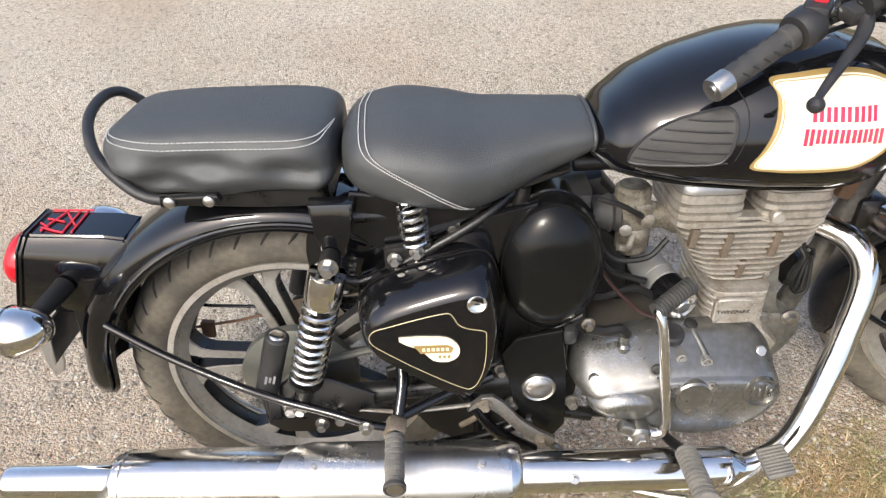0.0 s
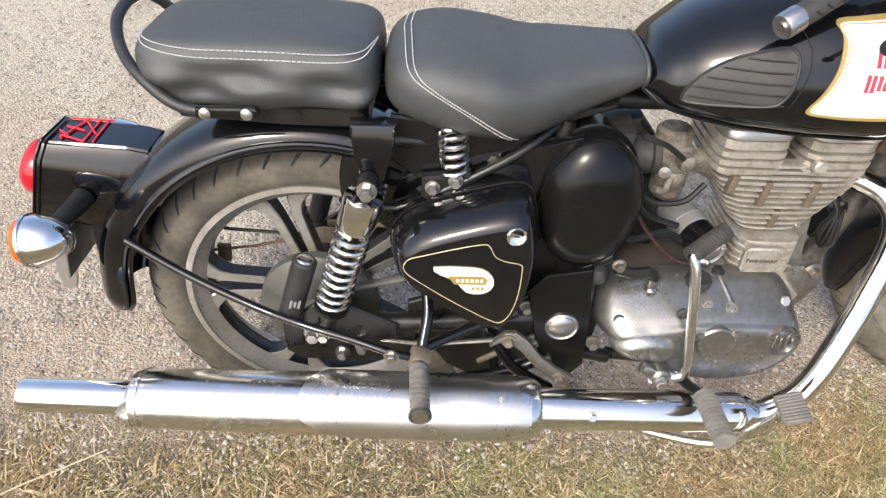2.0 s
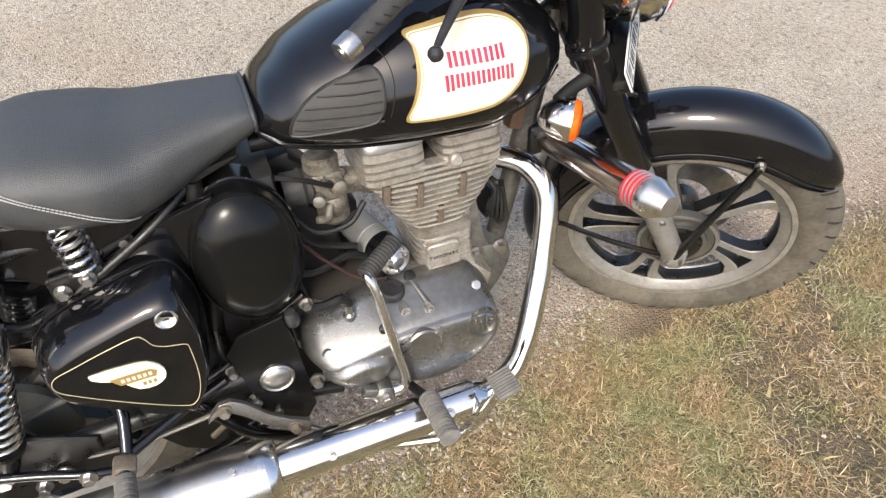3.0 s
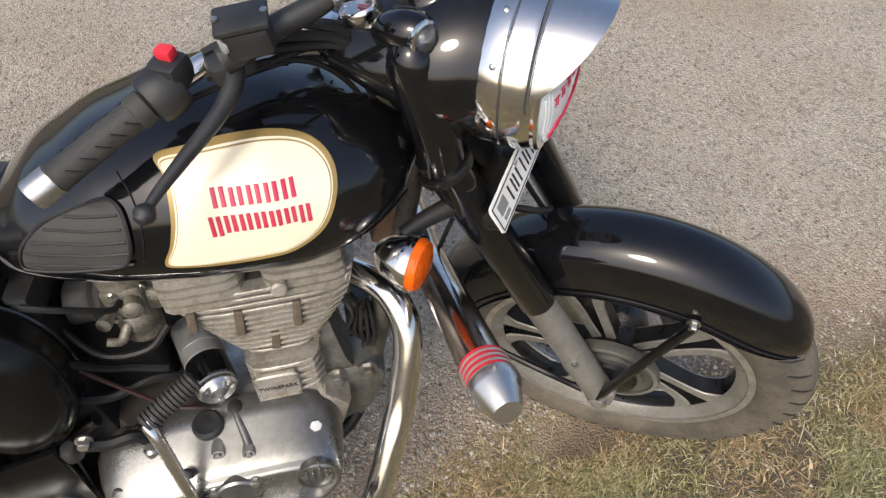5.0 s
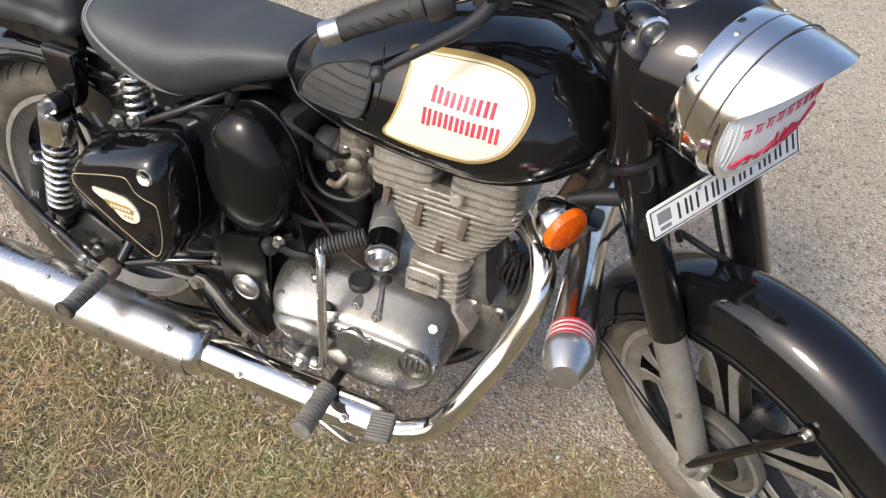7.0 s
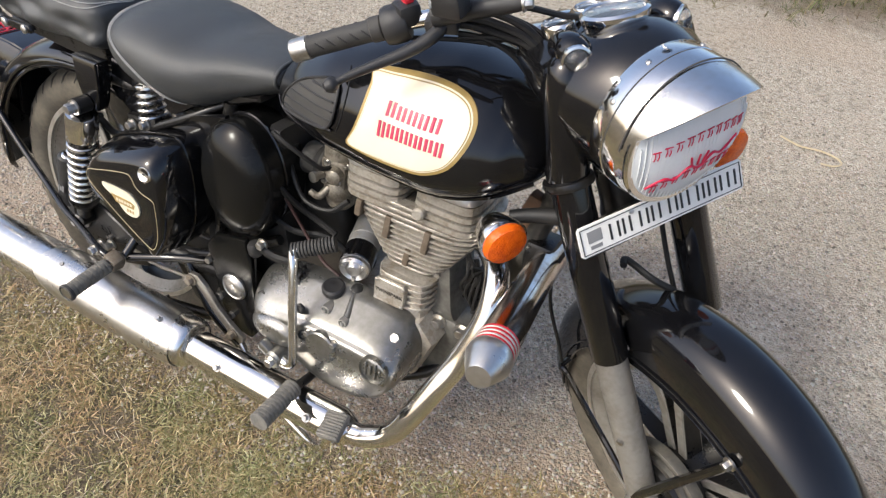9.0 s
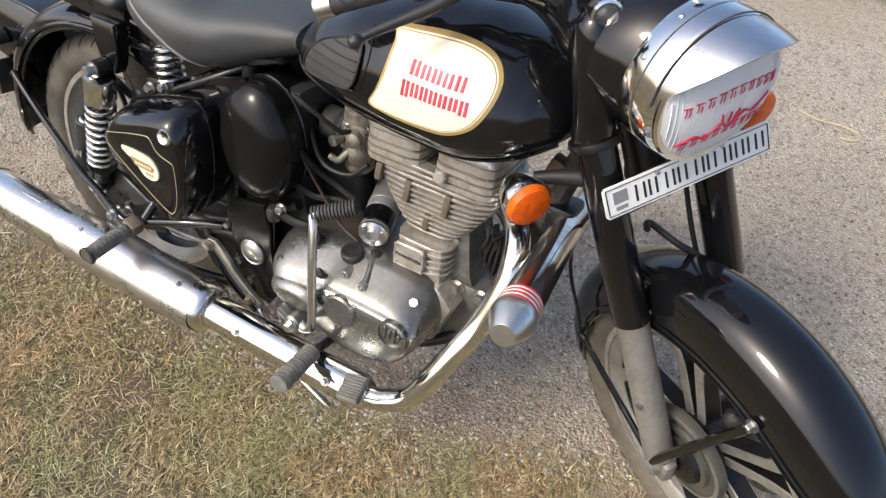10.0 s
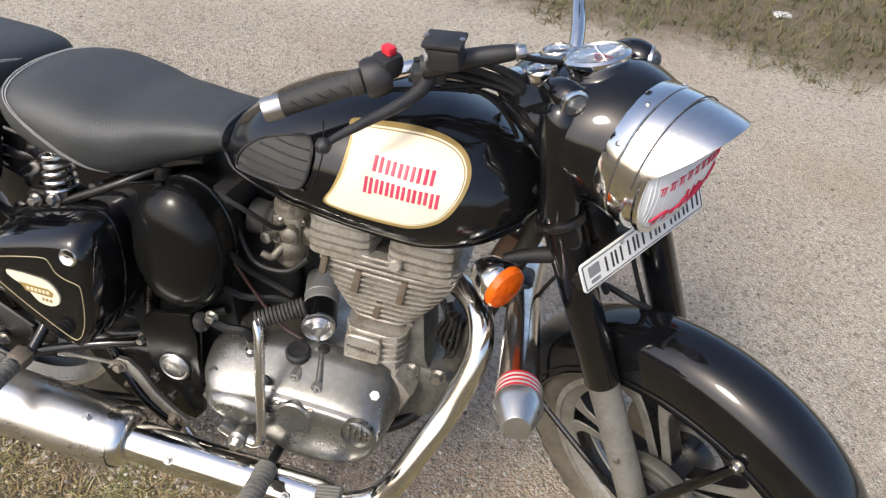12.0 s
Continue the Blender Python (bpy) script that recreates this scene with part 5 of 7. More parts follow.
# -- rear shocks and seat springs --
def coil(a, b, r, wire, turns, n=14):
    a, b = Vector(a), Vector(b)
    m = axis(a, b - a)
    length = (b - a).length
    steps = int(turns * n)
    return tube([m @ Vector((r * math.cos(2 * math.pi * k / n), r * math.sin(2 * math.pi * k / n), length * k / steps)) for k in range(steps + 1)], wire, 8, smooth=False)
for s in (-1, 1):
    top_, low = Vector((0.113, s * 0.168, 0.650)), Vector((0.024, s * 0.160, 0.352))
    d = low - top_
    shock = part("rear_shock", lathe([(0.010, 0.03), (0.011, 0.06), (0.011, 0.27), (0.016, 0.275), (0.016, 0.300)], top_, d, 16), M["paint_dull"], bike, "chrome sprung rear shock absorber")
    part("shock_cover", lathe([(0.020, 0.018), (0.0285, 0.020), (0.030, 0.026), (0.0300, 0.072), (0.0285, 0.078), (0.024, 0.080)], top_, d, 26), M["chrome"], shock, "chrome top cover")
    part("shock_spring", coil(along(top_, low, 0.26), along(top_, low, 0.80), 0.0255, 0.0046, 9.5), M["chrome_worn"], shock, "bare steel coil spring")
    part("spring_seat", lathe([(0.012, 0.250), (0.030, 0.252), (0.030, 0.258), (0.020, 0.264), (0.014, 0.285)], top_, d, 22), M["paint_dull"], shock)
    for end in (top_, low):
        part("shock_eye", lathe([(0.016, -0.014), (0.016, 0.014)], end, (0, 1, 0), 16), M["paint_dull"], shock)
    part("shock_bolt", bolt(top_ + Vector((0, s * 0.012, 0)), (0, s, 0), 0.0105, 0.016), M["steel"], shock, "bright top bolt")
    part("shock_bolt", bolt(low + Vector((0, s * 0.012, 0)), (0, s, 0), 0.0095, 0.014), M["steel"], shock)
    res = part("reservoir", lathe([(0.006, -0.006), (0.018, -0.003), (0.0205, 0.0), (0.0205, 0.13), (0.016, 0.135)], (0.002, s * 0.150, 0.492), (-0.035, 0, -0.11), 22), M["plastic"], shock, "black gas canister")
    part("reservoir_cap", lathe([(0.008, -0.007), (0.012, -0.0062), (0.014, -0.004)], (0.002, s * 0.150, 0.492), (-0.035, 0, -0.11), 18), M["chrome_worn"], shock)
    part("seat_spring", coil((0.240, s * 0.118, 0.648), (0.236, s * 0.112, 0.722), 0.0195, 0.0042, 5.2), M["chrome_worn"], bike, "chrome coil spring under the seat")
    for k, h in ((0, 0.018), (1, 0.012), (2, 0.018)):
        part("canister_mark", block((0.004, 0.0012, h), (-0.026 + 0.007 * k, s * 0.1712, 0.415), Euler((0, 0.31, 0)).to_matrix(), 0), M["greyink"], shock, "pale unreadable mark")
    part("canister_strap", slab([(-0.045, 0.30), (-0.030, 0.385), (-0.012, 0.380), (-0.020, 0.30)], s * 0.146, s * 0.156, 0.002, 1), M["paint_dull"], shock)

# -- rear hub, chain side, brake rod --
part("drum", lathe([(0.112, 0.0), (0.112, 0.018), (0.104, 0.025), (0.075, 0.030), (0.070, 0.034), (0.030, 0.038), (0.018, 0.050)], (-0.002, -0.040, 0.315), (0, -1, 0), 36), M["drum"], rear_wheel, "dusky dark brake drum")
part("sprocket", lathe([(0.030, -0.002), (0.082, -0.002), (0.085, 0.0), (0.082, 0.002), (0.030, 0.002)], (-0.002, 0.075, 0.315), (0, 1, 0), 38), M["rustmetal"], rear_wheel)
for z in (0.41, 0.245):
    part("chain_run", slab([(0.0, z - 0.006), (0.0, z + 0.006), (0.50, 0.36 + (z - 0.328) * 0.55 + 0.006), (0.50, 0.36 + (z - 0.328) * 0.55 - 0.006)], 0.070, 0.080, 0.002, 1), M["rustmetal"], rear_wheel)
part("brake_arm", slab([(0.03, 0.36), (0.045, 0.37), (0.075, 0.29), (0.06, 0.284)], -0.092, -0.100, 0.002, 1), M["steel"], rear_wheel)
part("torque_arm", tube([(0.02, -0.105, 0.385), (0.15, -0.118, 0.430), (0.17, -0.118, 0.435)], 0.007, 8), M["drum"], bike, "dusky torque arm")
for p in ((0.049, -0.150, 0.285), (0.085, -0.150, 0.30)):
    part("swing_bolt", bolt(p, (0, -1, 0), 0.009, 0.014), M["steel"], bike, "dusty bolt")
link = part("brake_rod", tube([(0.06, -0.115, 0.286), (0.20, -0.145, 0.300), (0.325, -0.152, 0.322)], 0.0042, 8, smooth=False), M["dullsteel"], bike, "dull steel brake rod")
part("brake_crank", skin([[(x + 0.004 * a, -0.158 + 0.006 * b, z + h * a) for a, b in ((-1, -0.7), (-0.8, -1), (0.8, -1), (1, -0.7), (1, 0.7), (0.8, 1), (-0.8, 1), (-1, 0.7))] for x, z, h in ((0.318, 0.322, 0.008), (0.335, 0.336, 0.012), (0.355, 0.336, 0.013), (0.375, 0.318, 0.014), (0.405, 0.276, 0.013), (0.438, 0.246, 0.012), (0.470, 0.224, 0.013))]), M["dullsteel"], link, "flat dull steel lever")
for p in ((0.345, -0.164, 0.334), (0.447, -0.164, 0.238)):
    part("brake_crank_bolt", bolt(p, (0, -1, 0), 0.009, 0.01), M["rustmetal"], link)
far_rod = part("far_side_rod", tube([(-0.250, 0.070, 0.404), (-0.194, 0.070, 0.393), (-0.091, 0.070, 0.386), (-0.03, 0.072, 0.382)], 0.0035, 8, smooth=False), M["paint_dull"], bike, "thin dark rods with a rusty brown block")
part("rod", tube([(-0.258, 0.070, 0.336), (-0.150, 0.070, 0.352), (-0.078, 0.070, 0.370), (-0.03, 0.072, 0.380)], 0.0030, 8, smooth=False), M["rust"], far_rod)
part("rod_block", block((0.026, 0.012, 0.040), (-0.213, 0.066, 0.337), Euler((0, 0.1, 0)).to_matrix(), 0.002), M["rust"], far_rod, "rusty brown block")
part("side_stay", tube([(0.20, -0.13, 0.42), (0.203, -0.160, 0.39), (0.194, -0.20, 0.345)], 0.0100, 12), M["paint"], bike, "black foot rest bracket")

part("axle_plate", slab([(-0.060, 0.335), (-0.058, 0.262), (-0.030, 0.240), (0.09, 0.236), (0.170, 0.262), (0.185, 0.325)], -0.124, -0.131, 0.003, 1), M["paint_dull"], frame_part, "black plate at the rear axle")
# added black sheet in place of the shade on the rear tyre
part("tyre_blocker", slab([(0.19, 0.25), (0.20, 0.33), (0.30, 0.36), (0.352, 0.34), (0.352, 0.17), (0.30, 0.13), (0.24, 0.17)], -0.066, -0.072, 0.003, 1), M["hose"], frame_part, "added black plate hiding the rear tyre")
part("stay_branch", tube([(0.195, -0.196, 0.342), (0.24, -0.172, 0.348), (0.29, -0.150, 0.356), (0.36, -0.132, 0.372)], 0.0095, 12), M["paint"], bike, "black tube from the foot rest to the frame")
part("stand_tube", tube([(0.292, -0.128, 0.352), (0.330, -0.134, 0.292), (0.366, -0.138, 0.235), (0.440, -0.138, 0.180)], 0.0105, 12), M["paint"], stand, "glossy black stand tube")
# added black plate, keeps the space behind the stand dark
part("stand_filler", slab([(0.285, 0.345), (0.395, 0.385), (0.400, 0.240), (0.362, 0.226), (0.318, 0.292)], -0.108, -0.118, 0.004, 1), M["hose"], stand)

part("plate_holder", slab([(-0.480, 0.500), (-0.448, 0.500), (-0.454, 0.420), (-0.462, 0.346), (-0.470, 0.324), (-0.484, 0.315), (-0.494, 0.322), (-0.496, 0.345), (-0.490, 0.420)], -0.027, -0.033, 0.002, 1), M["dullalu"], bike, "bare metal plate holder under the tail lamp")

# -- foot rests --
def ribbed(p, q, r, n, material, parent, label):
    p, q = Vector(p), Vector(q)
    length = (q - p).length
    prof = [(r * 0.5, 0)]
    for k in range(n):
        a, b = length * (k + 0.12) / n, length * (k + 0.88) / n
        prof += [(r * 0.80, a - 0.0006), (r, a + 0.0006), (r, b - 0.0006), (r * 0.80, b + 0.0006)]
    prof.append((r * 0.5, length))
    return part("rubber", lathe(prof, p, q - p, 18), material, parent, label, None, 15)
pass_peg = part("pillion_peg", tube([(0.190, -0.205, 0.345), (0.190, -0.24, 0.345)], 0.014, 12, smooth=False), M["steel"], bike, "folded out pillion foot rest with ribbed rubber")
part("peg_bracket", block((0.034, 0.030, 0.034), (0.190, -0.222, 0.345), Euler((0.1, 0.4, 0)).to_matrix(), 0.006), M["rustmetal"], pass_peg)
ribbed((0.190, -0.240, 0.344), (0.195, -0.332, 0.338), 0.0160, 9, M["pegrubber"], pass_peg, "ribbed grey rubber")
part("peg_end", lathe([(0.0185, 0), (0.0185, 0.006), (0.016, 0.008), (0.014, 0.006), (0.0, 0.006)], (0.195, -0.331, 0.338), (0.05, -1, -0.06), 20), M["rubber"], pass_peg)
part("peg_cap", lathe([(0.0135, 0), (0.0, 0.002)], (0.1955, -0.3378, 0.3375), (0.05, -1, -0.06), 18), M["steel"], pass_peg)
rider_peg = part("rider_peg", tube([(0.660, -0.15, 0.250), (0.668, -0.20, 0.268), (0.677, -0.250, 0.295)], 0.009, 10), M["paint_dull"], bike, "rider foot rest with ribbed rubber block")
ribbed((0.676, -0.246, 0.295), (0.679, -0.344, 0.297), 0.0185, 12, M["pegrubber"], rider_peg, "grey worn ribbed rubber")
pedal = part("brake_pedal", tube([(0.47, -0.165, 0.222), (0.55, -0.195, 0.165), (0.66, -0.225, 0.150), (0.74, -0.255, 0.175), (0.785, -0.280, 0.270), (0.795, -0.285, 0.305)], 0.0085, 10), M["chrome_worn"], bike, "chrome brake pedal with rubber pad")
pad_m = Matrix.Translation((0.800, -0.292, 0.320)) @ Euler((0.35, -0.25, 0.05)).to_matrix().to_4x4()
part("pedal_pad", block((0.044, 0.050, 0.014), (0, 0, 0), None, 0.004), M["pegrubber"], pedal, "grey ribbed rubber pad", pad_m)
for k in range(9):
    part("pad_rib", block((0.041, 0.003, 0.004), (0, -0.021 + k * 0.0052, 0.008), None, 0.001, 1), M["pegrubber"], pedal, "", pad_m)

# -- kick starter, starter motor, carburettor --
kick = part("kick_lever", tube([(0.606, -0.205, 0.306), (0.626, -0.212, 0.302), (0.643, -0.214, 0.308), (0.648, -0.213, 0.328), (0.643, -0.206, 0.372), (0.636, -0.196, 0.435), (0.626, -0.180, 0.510), (0.619, -0.171, 0.534), (0.626, -0.165, 0.539)], [0.013, 0.011, 0.0095, 0.0088, 0.0085, 0.0085, 0.0085, 0.0085, 0.008], 14), M["chrome_worn"], bike, "folded chrome kick start lever")
ribbed((0.614, -0.168, 0.533), (0.680, -0.128, 0.556), 0.0150, 13, M["rubber"], kick, "ribbed black rubber pedal")
part("kick_boss", merge(lathe([(0.020, 0.0), (0.020, 0.03), (0.015, 0.034), (0.0, 0.034)], (0.606, -0.19, 0.303), (0, -1, 0), 18), block((0.05, 0.02, 0.022), (0.592, -0.212, 0.312), Euler((0, 0.5, 0)).to_matrix(), 0.006)), M["alu"], kick)
part("kick_bolt", bolt((0.606, -0.224, 0.303), (0, -1, 0), 0.010, 0.010), M["steel"], kick)
ST_D = Vector((0.30, -0.90, -0.14)).normalized()
ST = Vector((0.690, -0.086, 0.478)) - ST_D * 0.13
starter = part("starter_motor", lathe([(0.018, 0.0), (0.0315, 0.003), (0.0315, 0.075), (0.0300, 0.076), (0.0300, 0.122), (0.026, 0.126), (0.0, 0.126)], ST, ST_D, 32), M["greypaint"], bike, "grey and black starter motor")
part("starter_ring", lathe([(0.0316, 0.050), (0.0325, 0.051), (0.0325, 0.055), (0.0316, 0.056)], ST, ST_D, 32), M["greypaint"], starter)
part("starter_band", lathe([(0.0301, 0.077), (0.0318, 0.079), (0.0318, 0.119), (0.0301, 0.121)], ST, ST_D, 32), M["paint"], starter, "glossy black band")
part("starter_face", lathe([(0.0285, 0.124), (0.0290, 0.130), (0.025, 0.135), (0.017, 0.130), (0.012, 0.137), (0.0, 0.138)], ST, ST_D, 30), M["satin"], starter, "chrome end face")
face_m = axis(ST + ST_D * 0.130, ST_D)
for a in (30, 150, 270):
    part("starter_screw", bolt(face_m @ Vector((0.021 * math.cos(radians(a)), 0.021 * math.sin(radians(a)), 0.0)), ST_D, 0.0045, 0.006), M["steel"], starter)
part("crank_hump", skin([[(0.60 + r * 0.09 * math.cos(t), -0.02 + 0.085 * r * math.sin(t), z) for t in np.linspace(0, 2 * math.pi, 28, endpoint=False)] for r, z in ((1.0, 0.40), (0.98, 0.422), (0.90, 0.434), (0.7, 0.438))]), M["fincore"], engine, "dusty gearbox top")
CARB = Matrix.Translation((0.030, -0.012, -0.018))
carb = part("carburettor", merge(block((0.055, 0.06, 0.06), (0.575, 0.0, 0.645), None, 0.008), lathe([(0.025, 0), (0.028, 0.01), (0.028, 0.045), (0.020, 0.055)], (0.578, -0.005, 0.625), (0, 0, -1), 18), lathe([(0.030, 0), (0.030, 0.02), (0.024, 0.026)], (0.572, 0.0, 0.672), (0, 0, 1), 18), lathe([(0.014, 0), (0.014, 0.02), (0.008, 0.024)], (0.585, -0.028, 0.652), (0.2, -1, 0), 12)), M["carbmetal"], bike, "dusty cast carburettor", CARB)
part("intake_pipe", lathe([(0.024, 0), (0.022, 0.03), (0.028, 0.05), (0.028, 0.06)], (0.598, 0.0, 0.64), (1, 0, -0.15), 18), M["carbmetal"], carb, "", CARB)
part("air_hose", lathe([(0.030, 0), (0.034, 0.004), (0.030, 0.012), (0.034, 0.018), (0.030, 0.026), (0.032, 0.05)], (0.552, 0.0, 0.645), (-1, 0, 0), 20), M["rubber"], carb, "", CARB)
for k, p in enumerate(((0.565, -0.030, 0.668), (0.590, -0.032, 0.635), (0.560, -0.031, 0.63), (0.60, -0.02, 0.667))):
    part("carb_screw", bolt(p, (0, -1, 0), 0.0045, 0.006), M["steel"], carb, "", CARB)
part("carb_elbow", tube([(0.600, -0.045, 0.600), (0.590, -0.060, 0.585), (0.572, -0.064, 0.590)], [0.008, 0.007, 0.006], 10), M["carbmetal"], carb)
part("choke_knob", lathe([(0.007, 0), (0.007, 0.014), (0.010, 0.016), (0.010, 0.024), (0.0, 0.025)], (0.585, -0.045, 0.622), (-0.2, -1, 0.1), 14), M["steel"], carb)
part("float_bowl", lathe([(0.026, 0.0), (0.028, 0.006), (0.0265, 0.026), (0.018, 0.036), (0.008, 0.038), (0.008, 0.044), (0.0, 0.044)], (0.607, -0.022, 0.606), (0.05, -0.15, -1), 20), M["carbmetal"], carb)
cable([(0.52, -0.10, 0.705), (0.56, -0.10, 0.690), (0.60, -0.075, 0.655), (0.605, -0.05, 0.645)], 0.0045)
cable([(0.53, -0.10, 0.60), (0.555, -0.075, 0.555), (0.585, -0.06, 0.530), (0.63, -0.06, 0.515)], 0.006)
cable([(0.535, -0.09, 0.575), (0.57, -0.085, 0.52), (0.62, -0.09, 0.470), (0.665, -0.095, 0.455)], 0.0032, None, M["darkred"], "dark red wire")
cable([(0.50, -0.09, 0.52), (0.55, -0.08, 0.500), (0.61, -0.06, 0.500), (0.66, -0.05, 0.47)], 0.007)
cable([(0.52, -0.06, 0.64), (0.56, -0.07, 0.575), (0.62, -0.07, 0.570), (0.655, -0.06, 0.60)], 0.005)
cable([(0.515, -0.138, 0.478), (0.545, -0.135, 0.468), (0.575, -0.131, 0.468), (0.586, -0.128, 0.452)], 0.009, None, M["hose"], "rubber breather hose")
# two added black blocks darken the gap between air box and cylinder
part("carb_backing", slab([(0.49, 0.42), (0.49, 0.66), (0.56, 0.675), (0.62, 0.60), (0.66, 0.54), (0.66, 0.42)], 0.03, 0.09, 0.012, 2), M["hose"], bike, "added black backing behind the carburettor")
part("engine_filler", slab([(0.48, 0.42), (0.49, 0.62), (0.55, 0.625), (0.58, 0.575), (0.61, 0.52), (0.62, 0.42)], -0.010, 0.07, 0.016, 3), M["hose"], bike, "added dark filler block behind the engine")
part("oil_union", lathe([(0.012, 0), (0.012, 0.01), (0.008, 0.014), (0.008, 0.022), (0.011, 0.024), (0.011, 0.034)], (0.586, -0.126, 0.418), (0, 0, 1), 14), M["alu"], engine)
part("valve_cap", lathe([(0.012, 0), (0.014, 0.004), (0.014, 0.022), (0.009, 0.03), (0.0, 0.031)], (0.490, -0.125, 0.445), (0.0, -0.2, 1), 14), M["plastic"], bike, "dusty brake switch")
cable([(0.488, -0.126, 0.44), (0.486, -0.130, 0.35), (0.478, -0.135, 0.26)], 0.002)
part("filler_plug", lathe([(0.022, 0), (0.022, 0.010), (0.018, 0.014), (0.010, 0.013), (0.0, 0.016)], (0.668, -0.116, 0.437), (0, -0.22, 1), 24), M["plastic"], engine, "black oil filler plug")
part("sight_knob", lathe([(0.009, 0), (0.009, 0.008), (0.011, 0.010), (0.011, 0.016), (0.006, 0.019), (0.0, 0.019)], (0.706, -0.094, 0.434), (0.1, -0.3, 1), 14), M["hose"], engine)
# case details: sunk holes, screws, round covers
for p, r in (((0.533, -0.1560, 0.384), 0.010), ((0.536, -0.1690, 0.347), 0.010), ((0.633, -0.168, 0.412), 0.009), ((0.655, -0.188, 0.372), 0.010)):
    part("case_hole", lathe([(r, 0.0), (r * 1.1, 0.006), (r * 0.85, 0.0075), (r * 0.8, 0.002), (0, 0.002)], p, (0, -1, 0.1), 16), M["shadow"], engine)
for p in ((0.720, -0.158, 0.414), (0.678, -0.152, 0.420), (0.792, -0.160, 0.397), (0.838, -0.168, 0.352), (0.590, -0.176, 0.318)):
    part("case_screw", merge(lathe([(0.011, -0.030), (0.0095, 0.002), (0.0088, 0.005), (0.006, 0.005), (0.0055, 0.002)], p, (0, -1, 0.10), 16), bolt(Vector(p) + Vector((0, -0.002, 0)), (0, -1, 0.10), 0.0042, 0.005, False)), M["dullalu"], engine)
insp = part("inspection_cover", lathe([(0.034, -0.006), (0.034, 0.006), (0.031, 0.009), (0.026, 0.008), (0.0, 0.009)], (0.695, -0.187, 0.364), (0, -1, 0.05), 32), M["alu"], engine, "round inspection cover")
for a in (38, 148, 265):
    part("cover_screw", bolt((0.695 + 0.036 * math.cos(radians(a)), -0.187, 0.364 + 0.036 * math.sin(radians(a))), (0, -1, 0.05), 0.006, 0.008), M["steel"], engine)
part("emblem_ring", lathe([(0.0300, -0.004), (0.0300, 0.0055), (0.0270, 0.0055), (0.0270, -0.004)], (0.808, -0.1870, 0.370), (0.03, -1, 0.05), 32, True), M["alu"], engine, "raised round emblem")
for dx, h in ((-0.014, 0.032), (-0.004, 0.020), (0.006, 0.034), (0.015, 0.018)):
    part("emblem_bar", block((0.0035, 0.006, h), (0.808 + dx, -0.1905, 0.370), None, 0.001, 1), M["alu"], engine)
part("case_swell", domed([(0.520, 0.345), (0.540, 0.368), (0.580, 0.380), (0.625, 0.376), (0.650, 0.356), (0.648, 0.330), (0.62, 0.312), (0.575, 0.312), (0.535, 0.324)], -0.166, -0.203, 0.62, 9, 5, 1.7), M["alu"], engine, "smooth swelling on the timing cover", None, 60)
part("bright_plug", bolt((0.818, -0.134, 0.413), (0.1, -0.8, 0.6), 0.0095, 0.007, False), M["dullalu"], engine, "bright hexagon plug")
part("front_case", domed([(0.800, 0.405), (0.828, 0.424), (0.866, 0.426), (0.905, 0.420), (0.932, 0.406), (0.938, 0.380), (0.920, 0.335), (0.886, 0.292), (0.840, 0.268), (0.80, 0.29)], 0.02, -0.046, 0.10, 8, 4, 2.6), M["casting"], engine, "dull grey front lobe of the engine case", None, 60)
part("cylinder_wall", domed([(0.792, 0.41), (0.792, 0.50), (0.800, 0.560), (0.838, 0.566), (0.862, 0.552), (0.872, 0.50), (0.882, 0.44), (0.886, 0.41)], 0.045, -0.045, 0.12, 6, 3, 2.6), M["casting"], engine, "smooth grimy front wall of the cylinder", None, 60)
part("barrel_screw", bolt((0.842, -0.044, 0.513), (0.2, -1, 0.1), 0.0055, 0.006), M["steel"], engine)
for p in ((0.858, -0.046, 0.412), (0.908, -0.046, 0.414)):
    part("mount_bolt", bolt(p, (0, -1, 0), 0.011, 0.014), M["steel"], engine)
part("exhaust_clamp", lathe([(0.030, 0), (0.036, 0.004), (0.036, 0.014), (0.030, 0.018)], (0.872, -0.002, 0.604), (1, -0.3, -0.1), 22), M["fin"], header)
part("rusty_bracket", block((0.028, 0.03, 0.08), (0.968, 0.0, 0.675), Euler((0, 0.3, 0)).to_matrix(), 0.006), M["rust"], frame_part, "rusty bracket on the down tube")
cable([(0.90, -0.02, 0.56), (0.915, -0.035, 0.53), (0.90, -0.03, 0.49), (0.925, -0.02, 0.46)], 0.005)
cable([(0.885, -0.03, 0.57), (0.90, -0.05, 0.545), (0.89, -0.045, 0.51), (0.905, -0.03, 0.47)], 0.003, None, M["hose"], "frayed wire")

# dark clutter between cylinder and header
part("regulator", merge(block((0.022, 0.07, 0.06), (0.905, 0.005, 0.500), Euler((0, 0.25, 0)).to_matrix(), 0.004), *[block((0.016, 0.072, 0.004), (0.922, 0.005, 0.478 + 0.011 * k), Euler((0, 0.25, 0)).to_matrix(), 0.001, 1) for k in range(5)]), M["paint_dull"], bike, "black finned voltage regulator")
for k in range(5):
    cable([(0.880 + 0.008 * k, -0.03 - 0.006 * k, 0.590 - 0.01 * k), (0.900 + 0.006 * k, -0.045 + 0.004 * k, 0.545), (0.888 + 0.010 * k, -0.04, 0.505 - 0.008 * k), (0.915, -0.02 - 0.004 * k, 0.455)], 0.0035)
